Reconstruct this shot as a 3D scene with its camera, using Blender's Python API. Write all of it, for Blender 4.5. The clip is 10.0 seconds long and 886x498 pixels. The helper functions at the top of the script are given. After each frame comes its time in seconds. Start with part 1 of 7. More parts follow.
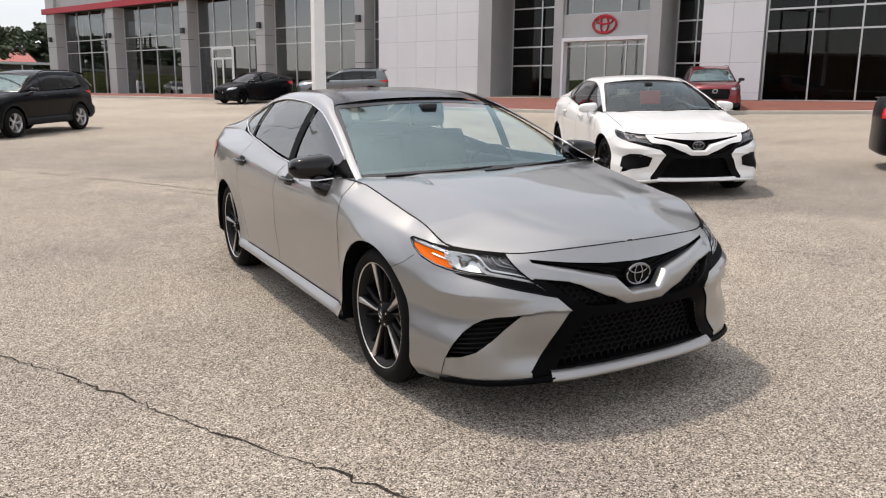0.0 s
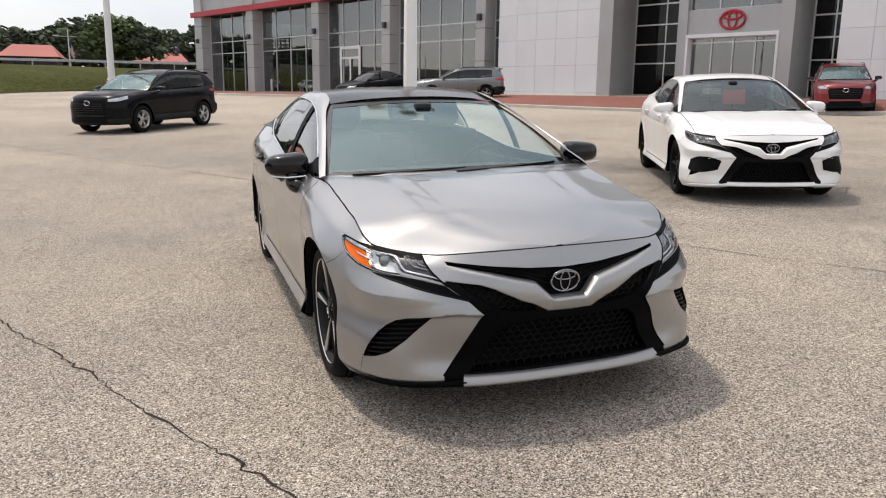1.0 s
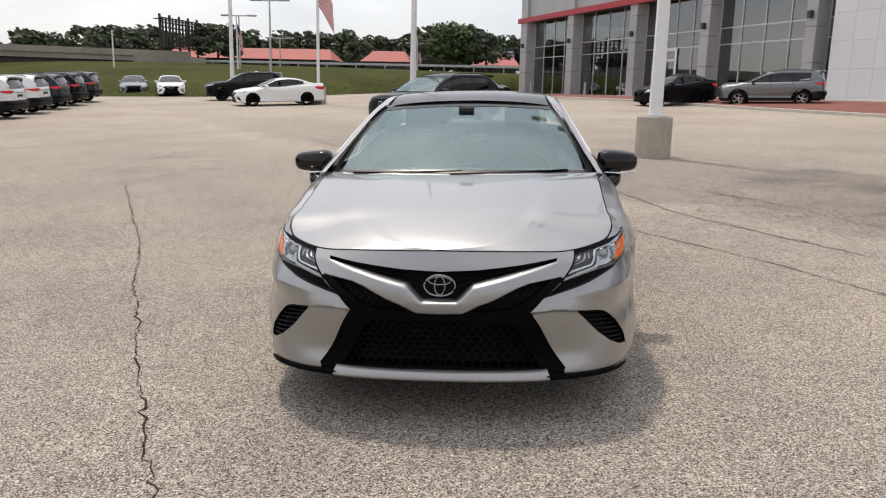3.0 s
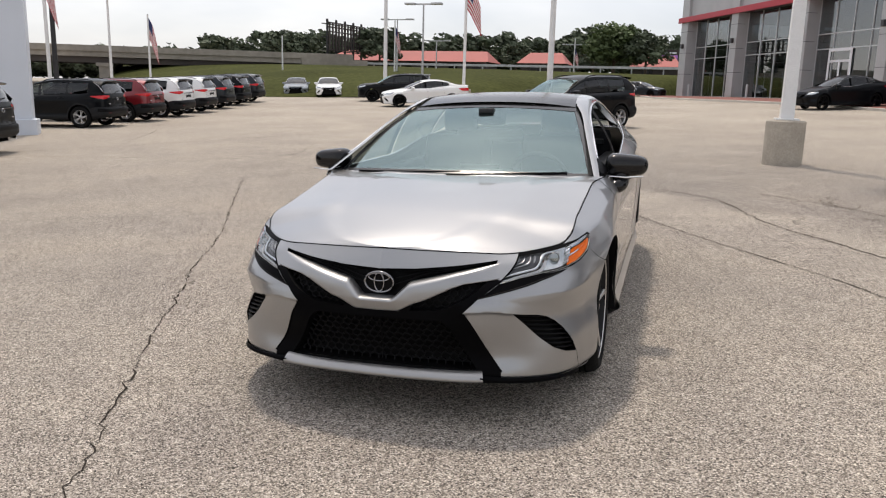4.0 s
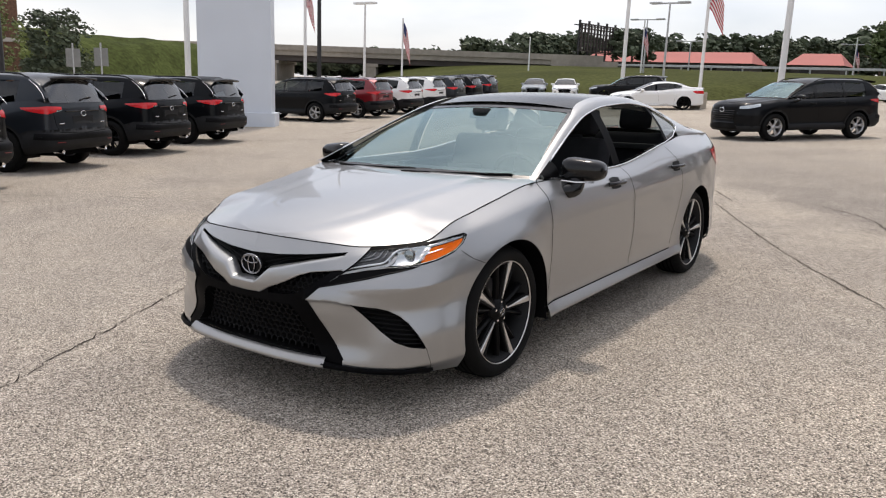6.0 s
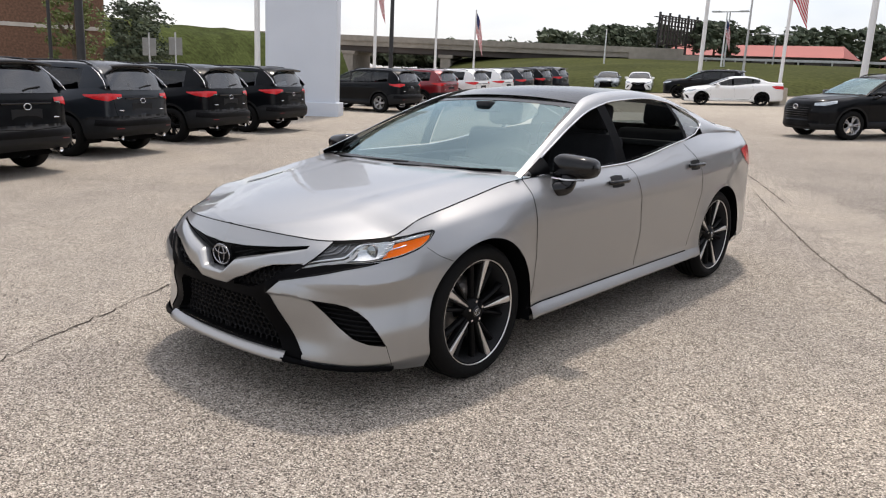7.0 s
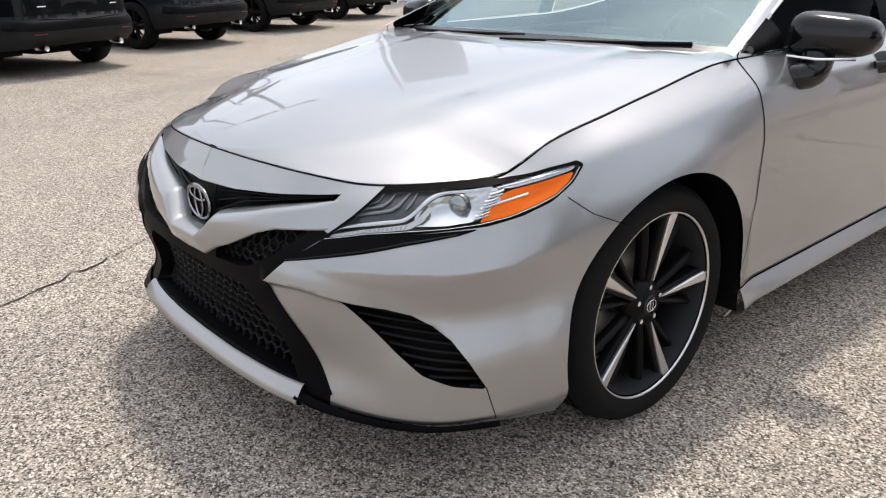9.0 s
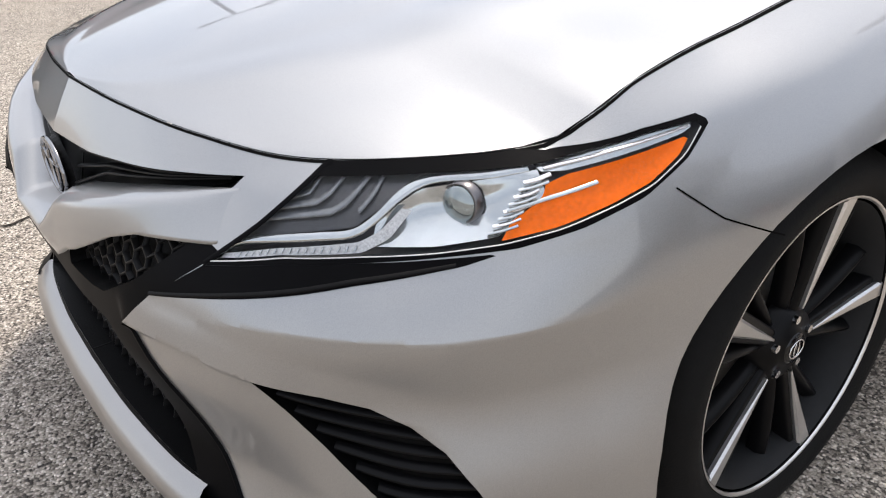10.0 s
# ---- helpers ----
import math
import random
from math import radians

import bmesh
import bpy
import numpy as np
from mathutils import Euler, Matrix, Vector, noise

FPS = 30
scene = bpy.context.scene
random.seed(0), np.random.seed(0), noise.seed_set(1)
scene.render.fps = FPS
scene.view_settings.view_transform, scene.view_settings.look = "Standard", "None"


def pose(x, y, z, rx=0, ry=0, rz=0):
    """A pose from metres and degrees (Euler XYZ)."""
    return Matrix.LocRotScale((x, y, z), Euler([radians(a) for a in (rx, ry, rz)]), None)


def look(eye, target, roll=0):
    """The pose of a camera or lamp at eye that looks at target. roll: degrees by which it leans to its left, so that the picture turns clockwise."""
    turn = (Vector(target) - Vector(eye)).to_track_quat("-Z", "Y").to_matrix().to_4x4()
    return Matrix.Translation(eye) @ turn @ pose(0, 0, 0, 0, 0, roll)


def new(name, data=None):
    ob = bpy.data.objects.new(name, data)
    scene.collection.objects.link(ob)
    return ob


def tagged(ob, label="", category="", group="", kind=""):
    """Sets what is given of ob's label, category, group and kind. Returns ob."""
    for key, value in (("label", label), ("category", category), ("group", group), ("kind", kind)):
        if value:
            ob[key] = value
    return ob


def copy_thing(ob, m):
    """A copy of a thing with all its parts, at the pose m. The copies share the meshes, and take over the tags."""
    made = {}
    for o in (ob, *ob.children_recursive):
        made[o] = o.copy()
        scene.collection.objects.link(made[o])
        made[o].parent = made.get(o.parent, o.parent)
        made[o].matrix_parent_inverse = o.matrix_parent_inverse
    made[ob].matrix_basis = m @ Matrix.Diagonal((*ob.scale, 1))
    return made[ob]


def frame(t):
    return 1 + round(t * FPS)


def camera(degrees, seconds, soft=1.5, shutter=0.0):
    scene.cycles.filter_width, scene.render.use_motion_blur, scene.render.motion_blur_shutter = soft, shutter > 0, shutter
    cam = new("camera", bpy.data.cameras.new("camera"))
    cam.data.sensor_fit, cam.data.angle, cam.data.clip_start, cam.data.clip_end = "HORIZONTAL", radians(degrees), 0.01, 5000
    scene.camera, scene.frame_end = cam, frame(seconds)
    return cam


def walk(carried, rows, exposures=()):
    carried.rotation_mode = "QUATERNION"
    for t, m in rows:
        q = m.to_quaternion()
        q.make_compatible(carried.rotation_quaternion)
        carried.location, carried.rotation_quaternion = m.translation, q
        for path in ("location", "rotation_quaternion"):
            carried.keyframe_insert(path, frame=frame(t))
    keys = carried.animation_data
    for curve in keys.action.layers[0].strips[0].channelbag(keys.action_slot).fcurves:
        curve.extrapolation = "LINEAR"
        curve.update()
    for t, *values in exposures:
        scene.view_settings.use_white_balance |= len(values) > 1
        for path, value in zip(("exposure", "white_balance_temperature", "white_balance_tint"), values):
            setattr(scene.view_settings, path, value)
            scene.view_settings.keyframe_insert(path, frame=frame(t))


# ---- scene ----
cam = camera(60.2, 10.0, soft=1.15)
# seconds, place in metres, turn in degrees
PATH = [
    (0.0, -2.354, -4.698, 1.340, 78.80, -0.63, -28.95),
    (0.5, -1.958, -4.922, 1.355, 78.64, -0.61, -24.35),
    (1.0, -1.551, -5.057, 1.359, 78.56, -0.76, -19.21),
    (1.5, -1.096, -5.257, 1.374, 78.47, -0.79, -13.50),
    (2.0, -0.655, -5.329, 1.373, 78.38, -1.05, -7.47),
    (2.5, -0.205, -5.394, 1.386, 78.38, -1.17, -1.15),
    (4.0, 1.155, -5.253, 1.416, 78.19, -1.46, 16.84),
    (4.5, 1.584, -5.133, 1.430, 78.00, -1.37, 22.31),
    (5.0, 2.028, -4.989, 1.447, 77.84, -1.41, 27.43),
    (5.5, 2.400, -4.776, 1.447, 77.75, -1.68, 31.95),
    (7.0, 3.022, -4.206, 1.476, 76.86, -2.72, 41.40),
    (7.5, 2.794, -3.983, 1.447, 75.85, -2.37, 43.70),
    (8.0, 2.522, -3.674, 1.398, 74.05, -1.60, 46.00),
    (8.5, 2.205, -3.352, 1.338, 71.47, -1.41, 47.14),
    (9.0, 1.867, -3.061, 1.223, 68.73, -0.77, 48.72),
    (9.5, 1.563, -2.732, 1.152, 64.63, -0.32, 51.03),
    (10.0, 1.302, -2.468, 1.068, 61.72, 0.14, 52.44),
]
walk(cam, [(t, pose(*row)) for t, *row in PATH], exposures=[(0.0, 0.57, 6850, 14), (2.0, 0.41, 6860, 14), (4.0, 0.40, 6740, 14), (5.5, 0.43, 6670, 14), (7.0, 0.54, 6610, 14), (8.5, 0.78, 6530, 14), (9.5, 0.94, 6540, 13), (10.0, 0.98, 6540, 13)])
# the lot slopes: the turn of a car that stands on it at the origin
LOT = (0.439, -1.672, -0.006)

# ---- sky and sun ----
SUN = Vector((-0.21, 0.34, 0.92)).normalized()
world = bpy.data.worlds.new("sky")
scene.world = world
world.use_nodes = True
wn, wl = world.node_tree.nodes, world.node_tree.links
wn.clear()
sky = wn.new("ShaderNodeTexSky")
sky.sky_type, sky.sun_disc = "NISHITA", False
sky.sun_elevation, sky.sun_rotation = math.asin(SUN.z), math.atan2(SUN.x, SUN.y)
sky.air_density, sky.dust_density, sky.ozone_density = 1.0, 1.5, 1.0
sky_bg = wn.new("ShaderNodeBackground")
sky_bg.inputs["Strength"].default_value = 0.035
wl.new(sky.outputs[0], sky_bg.inputs["Color"])
# a high white haze with soft cloud
place = wn.new("ShaderNodeTexCoord")
cloud = wn.new("ShaderNodeTexNoise")
cloud.inputs["Scale"].default_value, cloud.inputs["Detail"].default_value, cloud.inputs["Distortion"].default_value = 2.2, 5.0, 0.4
stretch = wn.new("ShaderNodeMapping")
stretch.inputs["Scale"].default_value = (1, 1, 2.5)
tone = wn.new("ShaderNodeValToRGB")
tone.color_ramp.elements[0].position, tone.color_ramp.elements[1].position = 0.35, 0.68
tone.color_ramp.elements[0].color, tone.color_ramp.elements[1].color = (0.54, 0.58, 0.635, 1), (0.90, 0.905, 0.905, 1)
haze = wn.new("ShaderNodeBackground")
# brighter round the veiled sun
unit, near_sun, lit, power, glow = (wn.new(k) for k in ("ShaderNodeVectorMath", "ShaderNodeVectorMath", "ShaderNodeMath", "ShaderNodeMath", "ShaderNodeMath"))
unit.operation, near_sun.operation, lit.operation, power.operation, glow.operation = "NORMALIZE", "DOT_PRODUCT", "MAXIMUM", "POWER", "MULTIPLY_ADD"
near_sun.inputs[1].default_value = SUN
lit.inputs[1].default_value, power.inputs[1].default_value = 0.0, 7.0
glow.inputs[1].default_value, glow.inputs[2].default_value = 0.62, 0.71
wl.new(unit.outputs[0], near_sun.inputs[0])
wl.new(near_sun.outputs["Value"], lit.inputs[0])
wl.new(lit.outputs[0], power.inputs[0])
wl.new(power.outputs[0], glow.inputs[0])
wl.new(glow.outputs[0], haze.inputs["Strength"])
both, wout = wn.new("ShaderNodeAddShader"), wn.new("ShaderNodeOutputWorld")
wl.new(place.outputs["Generated"], stretch.inputs[0])
wl.new(place.outputs["Generated"], unit.inputs[0])
wl.new(stretch.outputs[0], cloud.inputs["Vector"])
wl.new(cloud.outputs[0], tone.inputs[0])
wl.new(tone.outputs[0], haze.inputs["Color"])
wl.new(sky_bg.outputs[0], both.inputs[0])
wl.new(haze.outputs[0], both.inputs[1])
wl.new(both.outputs[0], wout.inputs[0])
sun = new("sun", bpy.data.lights.new("sun", "SUN"))
sun.data.energy, sun.data.angle, sun.data.color = 1.55, radians(4.5), (1.0, 0.92, 0.80)
sun.matrix_world = look(SUN * 50, (0, 0, 0))

# ---- materials ----
def mat(name, colour, rough=0.5, metal=0.0, vary=0.15, scale=6.0, fine=0.08, fine_scale=60.0, bump=0.0, bump_scale=80.0, coat=0.0, rough_vary=0.1, spec=0.5,
        random_piece=0.0, emit=0.0, space="Object"):
    """A surface with a base colour that varies at two scales, and fine relief."""
    m = bpy.data.materials.new(name)
    m.use_nodes = True
    n, l = m.node_tree.nodes, m.node_tree.links
    b = n["Principled BSDF"]
    co = n.new("ShaderNodeTexCoord")
    big, small = n.new("ShaderNodeTexNoise"), n.new("ShaderNodeTexNoise")
    big.inputs["Scale"].default_value, big.inputs["Detail"].default_value = scale, 6.0
    small.inputs["Scale"].default_value, small.inputs["Detail"].default_value = fine_scale, 3.0
    for node in (big, small):
        l.new(co.outputs[space], node.inputs["Vector"])
    lo = n.new("ShaderNodeMapRange")
    lo.inputs["From Min"].default_value, lo.inputs["From Max"].default_value = 0.3, 0.7
    lo.inputs["To Min"].default_value, lo.inputs["To Max"].default_value = 1 - vary, 1 + vary
    l.new(big.outputs[0], lo.inputs[0])
    hi = n.new("ShaderNodeMapRange")
    hi.inputs["From Min"].default_value, hi.inputs["From Max"].default_value = 0.3, 0.7
    hi.inputs["To Min"].default_value, hi.inputs["To Max"].default_value = 1 - fine, 1 + fine
    l.new(small.outputs[0], hi.inputs[0])
    mul = n.new("ShaderNodeMath")
    mul.operation = "MULTIPLY"
    l.new(lo.outputs[0], mul.inputs[0])
    l.new(hi.outputs[0], mul.inputs[1])
    factor = mul
    if random_piece:
        info, rr, m2 = n.new("ShaderNodeObjectInfo"), n.new("ShaderNodeMapRange"), n.new("ShaderNodeMath")
        rr.inputs["To Min"].default_value, rr.inputs["To Max"].default_value = 1 - random_piece, 1 + random_piece
        m2.operation = "MULTIPLY"
        l.new(info.outputs["Random"], rr.inputs[0])
        l.new(rr.outputs[0], m2.inputs[0])
        l.new(mul.outputs[0], m2.inputs[1])
        factor = m2
    mix = n.new("ShaderNodeVectorMath")
    mix.operation = "SCALE"
    mix.inputs[0].default_value = colour
    l.new(factor.outputs[0], mix.inputs["Scale"])
    l.new(mix.outputs[0], b.inputs["Base Color"])
    b.inputs["Metallic"].default_value, b.inputs["Specular IOR Level"].default_value = metal, spec
    b.inputs["Coat Weight"].default_value, b.inputs["Coat Roughness"].default_value = coat, 0.04
    rv = n.new("ShaderNodeMapRange")
    rv.inputs["To Min"].default_value, rv.inputs["To Max"].default_value = max(0.0, rough - rough_vary * rough), min(1.0, rough + rough_vary * rough)
    l.new(big.outputs[0], rv.inputs[0])
    l.new(rv.outputs[0], b.inputs["Roughness"])
    if bump:
        bn, bt = n.new("ShaderNodeBump"), n.new("ShaderNodeTexNoise")
        bt.inputs["Scale"].default_value, bt.inputs["Detail"].default_value = bump_scale, 4.0
        bn.inputs["Strength"].default_value, bn.inputs["Distance"].default_value = bump, 0.01
        l.new(co.outputs[space], bt.inputs["Vector"])
        l.new(bt.outputs[0], bn.inputs["Height"])
        l.new(bn.outputs[0], b.inputs["Normal"])
    if emit:
        b.inputs["Emission Color"].default_value, b.inputs["Emission Strength"].default_value = (*colour, 1), emit
    return m


def glass(name, tint, gloss=0.0, ior=1.5, shine=(1, 1, 1)):
    """A thin pane: tinted see-through with the gloss of its faces."""
    m = bpy.data.materials.new(name)
    m.use_nodes = True
    n, l = m.node_tree.nodes, m.node_tree.links
    n.clear()
    t, g, w, p, a, x, o = (n.new(k) for k in ("ShaderNodeBsdfTransparent", "ShaderNodeBsdfGlossy", "ShaderNodeLayerWeight", "ShaderNodeMath", "ShaderNodeMath", "ShaderNodeMixShader",
                                              "ShaderNodeOutputMaterial"))
    # Schlick: face-on gloss f0, rising to the edge
    f0 = ((ior - 1) / (ior + 1)) ** 2
    p.operation, a.operation = "POWER", "MULTIPLY_ADD"
    p.inputs[1].default_value, a.inputs[1].default_value, a.inputs[2].default_value = 5.0, 1 - f0, f0
    t.inputs[0].default_value = (*tint, 1)
    g.inputs["Roughness"].default_value = gloss
    g.inputs["Color"].default_value = (*shine, 1)
    l.new(w.outputs["Facing"], p.inputs[0])
    l.new(p.outputs[0], a.inputs[0])
    l.new(a.outputs[0], x.inputs[0])
    l.new(t.outputs[0], x.inputs[1])
    l.new(g.outputs[0], x.inputs[2])
    l.new(x.outputs[0], o.inputs[0])
    return m


def paint(name, colour, metal=0.0, rough=0.3, flake=0.04, coat=0.8, spec=0.5, coat_rough=0.04):
    m = mat(name, colour, rough, metal, vary=0.02, scale=1.5, fine=flake, fine_scale=900, coat=coat, rough_vary=0.12, spec=spec)
    m.node_tree.nodes["Principled BSDF"].inputs["Coat Roughness"].default_value = coat_rough
    return m


SILVER = paint("silver_paint", (0.335, 0.338, 0.340), 0.85, 0.36, flake=0.10, coat=1.0, coat_rough=0.025)
WHITE_PAINT = paint("white_paint", (0.82, 0.82, 0.81), 0.0, 0.35, 0.01)
BLACK_PAINT = paint("black_paint", (0.0035, 0.0042, 0.0055), 0.0, 0.3, coat=0.22, spec=0.06, coat_rough=0.03)
GREY_PAINT = paint("grey_paint", (0.17, 0.19, 0.20), 0.5, 0.3)
DARK_GREY_PAINT = paint("dark_grey_paint", (0.016, 0.020, 0.026), 0.35, 0.35, coat=0.45, spec=0.2, coat_rough=0.03)
RED_PAINT = paint("red_paint", (0.20, 0.008, 0.014), 0.3, 0.3)
GLOSS_BLACK = mat("gloss_black", (0.004, 0.004, 0.0045), 0.14, 0, fine=0.02, spec=0.4)
BLACK_PLASTIC = mat("black_plastic", (0.003, 0.003, 0.0033), 0.5, 0, bump=0.08, bump_scale=700, spec=0.10)
GREY_PLASTIC = mat("grey_plastic", (0.012, 0.0125, 0.0135), 0.6, 0, bump=0.1, bump_scale=500, spec=0.2)
GAP = mat("panel_gap", (0.003, 0.003, 0.003), 0.9, spec=0.05)
RUBBER = mat("rubber", (0.0055, 0.0055, 0.0055), 0.75, 0, vary=0.2, bump=0.15, bump_scale=300, spec=0.15)
CHROME = mat("chrome", (0.75, 0.75, 0.76), 0.12, 1.0, fine=0.02)
DARK_CHROME = mat("dark_chrome", (0.20, 0.19, 0.19), 0.28, 1.0, fine=0.02)
MACHINED = mat("machined_metal", (0.62, 0.61, 0.60), 0.3, 0.9, fine=0.06, fine_scale=300)
ALLOY = mat("alloy", (0.50, 0.50, 0.51), 0.32, 0.85)
WHEEL_BLACK = mat("wheel_black", (0.0030, 0.0030, 0.0034), 0.34, 0.0, spec=0.12)
AMBER = mat("amber_lens", (0.88, 0.155, 0.001), 0.35, 0, vary=0.05, fine=0.14, fine_scale=260, spec=0.15)
REFLECTOR = mat("lamp_reflector", (0.48, 0.51, 0.515), 0.14, 0.9, fine=0.03, fine_scale=90)
FROST = mat("frosted_plastic", (0.42, 0.43, 0.43), 0.35, 0.3, fine=0.25, fine_scale=400)
LAMP_DARK = mat("lamp_dark", (0.055, 0.057, 0.060), 0.3, 0.2, fine=0.15, fine_scale=160)
FRAME_BLACK = mat("frame_black", (0.003, 0.003, 0.0035), 0.45, 0, fine=0.05, spec=0.03)
MESH_BLACK = mat("mesh_black", (0.004, 0.004, 0.0045), 0.38, 0, spec=0.12)
EMBLEM = mat("emblem_metal", (0.30, 0.30, 0.31), 0.2, 1.0, fine=0.02)
LAMP_GREY = mat("lamp_grey", (0.16, 0.17, 0.18), 0.25, 0.4, fine=0.15, fine_scale=160)
LENS_RED = mat("red_lens", (0.62, 0.012, 0.016), 0.2, 0, coat=0.3)
DARK_RED = mat("dark_red_lens", (0.16, 0.008, 0.010), 0.3, 0)
REAR_GLASS = glass("rear_glass", (0.10, 0.12, 0.12), 0.0, 2.1)
LENS_CLEAR = glass("clear_lens", (0.96, 0.96, 0.97), 0.02, 1.2)
WINDSHIELD = glass("windshield_glass", (0.80, 0.88, 0.86), 0.05, 2.7, (0.72, 0.93, 0.94))
TINTED_SCREEN = glass("tinted_windshield", (0.62, 0.70, 0.68), 0.0, 1.9, (0.85, 0.95, 0.95))
SIDE_GLASS = glass("side_glass", (0.34, 0.38, 0.37), 0.0, 2.2)
DARK_GLASS = glass("dark_glass", (0.10, 0.12, 0.12), 0.0, 1.6)
SEAT_CLOTH = mat("seat_cloth", (0.016, 0.016, 0.018), 0.85, 0, spec=0.1)
DASH = mat("dash_plastic", (0.030, 0.031, 0.033), 0.7, 0, spec=0.2)
HEADLINER = mat("headliner", (0.50, 0.49, 0.47), 0.9)
DISC = mat("brake_disc", (0.35, 0.34, 0.33), 0.35, 0.9)


# ---- building tools ----
def part(name, data, material, parent=None, label="", smooth=False):
    """Links one mesh, from a bmesh or (verts, faces), as an object of its own."""
    me = bpy.data.meshes.new(name)
    if isinstance(data, tuple):
        me.from_pydata([tuple(map(float, v)) for v in data[0]], [], [tuple(map(int, f)) for f in data[1]])
    else:
        data.to_mesh(me)
        data.free()
    for m in material if isinstance(material, (list, tuple)) else [material]:
        me.materials.append(m)
    if smooth:
        me.polygons.foreach_set("use_smooth", [True] * len(me.polygons))
    me.update()
    ob = new(name, me)
    ob.parent = parent
    return tagged(ob, label)


def empty(name, m=None, **tags):
    ob = new(name)
    ob.empty_display_size = 0.1
    ob.matrix_world = m or Matrix()
    return tagged(ob, **tags)


def grid(p, flip=False, close=False):
    """Faces over a grid of places (n, m, 3)."""
    n, m = p.shape[:2]
    faces = []
    for i in range(n if close else n - 1):
        k = (i + 1) % n
        for j in range(m - 1):
            f = (i * m + j, k * m + j, k * m + j + 1, i * m + j + 1)
            faces.append(f[::-1] if flip else f)
    return p.reshape(-1, 3), faces


def joined(*meshes):
    verts, faces = [], []
    for v, f in meshes:
        faces += [tuple(i + len(verts) for i in face) for face in f]
        verts += [tuple(x) for x in v]
    return verts, faces


def mirrored(mesh):
    v, f = mesh
    v = np.array(v, float)
    return v * (-1, 1, 1), [tuple(face)[::-1] for face in f]


def moved(mesh, m):
    v, f = mesh
    return [m @ Vector(x) for x in v], f


def box(x0, x1, y0, y1, z0, z1, bevel=0.0):
    """A block, with edges cut off by bevel."""
    bm = bmesh.new()
    bmesh.ops.create_cube(bm, size=1)
    for v in bm.verts:
        v.co = ((x0 + x1) / 2 + v.co.x * (x1 - x0), (y0 + y1) / 2 + v.co.y * (y1 - y0), (z0 + z1) / 2 + v.co.z * (z1 - z0))
    if bevel:
        bmesh.ops.bevel(bm, geom=bm.edges[:], offset=bevel, segments=2, affect="EDGES", profile=0.6)
    v = [tuple(x.co) for x in bm.verts]
    bm.verts.index_update()
    f = [tuple(x.index for x in face.verts) for face in bm.faces]
    bm.free()
    return v, f


def lathe(profile, n=32, axis="z"):
    """Turns (radius, height) round an axis."""
    p = np.array(profile, float)
    a = np.linspace(0, 2 * np.pi, n, endpoint=False)
    g = np.stack([np.outer(np.cos(a), p[:, 0]), np.outer(np.sin(a), p[:, 0]), np.tile(p[:, 1], (n, 1))], -1)
    if axis == "x":
        g = g[..., [2, 0, 1]]
    if axis == "y":
        g = g[..., [1, 2, 0]]
    return grid(g, close=True)


def tube(points, radius, n=8, closed=False, taper=None):
    """A round bar along points; taper scales the radius along it."""
    p = np.array(points, float)
    k = len(p)
    rings = []
    for i in range(k):
        d = p[(i + 1) % k] - p[i - 1] if closed else p[min(i + 1, k - 1)] - p[max(i - 1, 0)]
        d = d / (np.linalg.norm(d) + 1e-9)
        side = np.cross(d, (0, 0, 1) if abs(d[2]) < 0.9 else (1, 0, 0))
        side /= np.linalg.norm(side)
        up = np.cross(side, d)
        r = radius * (taper[i] if taper is not None else 1)
        a = np.linspace(0, 2 * np.pi, n, endpoint=False)
        rings.append(p[i] + r * (np.outer(np.cos(a), side) + np.outer(np.sin(a), up)))
    v, f = grid(np.array(rings).transpose(1, 0, 2), close=True)
    if closed:
        for j in range(n):
            a, b = j * k + k - 1, ((j + 1) % n) * k + k - 1
            f.append((a, b, ((j + 1) % n) * k, j * k))
    else:
        f += [tuple(j * k for j in range(n)), tuple(j * k + k - 1 for j in range(n))[::-1]]
    return v, f


def slab(outline, y0, y1):
    """A plate from an outline in x, z between two y."""
    n = len(outline)
    v = [(x, y0, z) for x, z in outline] + [(x, y1, z) for x, z in outline]
    f = [tuple(range(n)), tuple(range(2 * n - 1, n - 1, -1))] + [(i, i + n, (i + 1) % n + n, (i + 1) % n) for i in range(n)]
    return v, f


def resample(line, n):
    p = np.array(line, float)
    d = np.r_[0, np.cumsum(np.linalg.norm(np.diff(p, axis=0), axis=1))]
    t = np.linspace(0, d[-1], n)
    return np.stack([np.interp(t, d, p[:, i]) for i in range(p.shape[1])], 1)


def inside(polygon, pts):
    p = np.array(polygon, float)
    x, y = pts[:, 0], pts[:, 1]
    c = np.zeros(len(pts), bool)
    for (x1, y1), (x2, y2) in zip(p, np.roll(p, -1, 0)):
        cut = (y1 > y) != (y2 > y)
        c ^= cut & (x < (x2 - x1) * (y - y1) / (y2 - y1 + 1e-12) + x1)
    return c


def snap(pts, polygon, reach):
    """Pulls points that lie near the polygon's edge onto it."""
    p = np.array(polygon, float)
    best, goal = np.full(len(pts), 1e9), pts.copy()
    for a, b in zip(p, np.roll(p, -1, 0)):
        d = b - a
        t = np.clip(((pts - a) @ d) / (d @ d + 1e-12), 0, 1)
        q = a + t[:, None] * d
        far = np.linalg.norm(pts - q, axis=1)
        near = far < best
        best[near], goal[near] = far[near], q[near]
    hold = best < reach
    pts[hold] = goal[hold]
    return pts


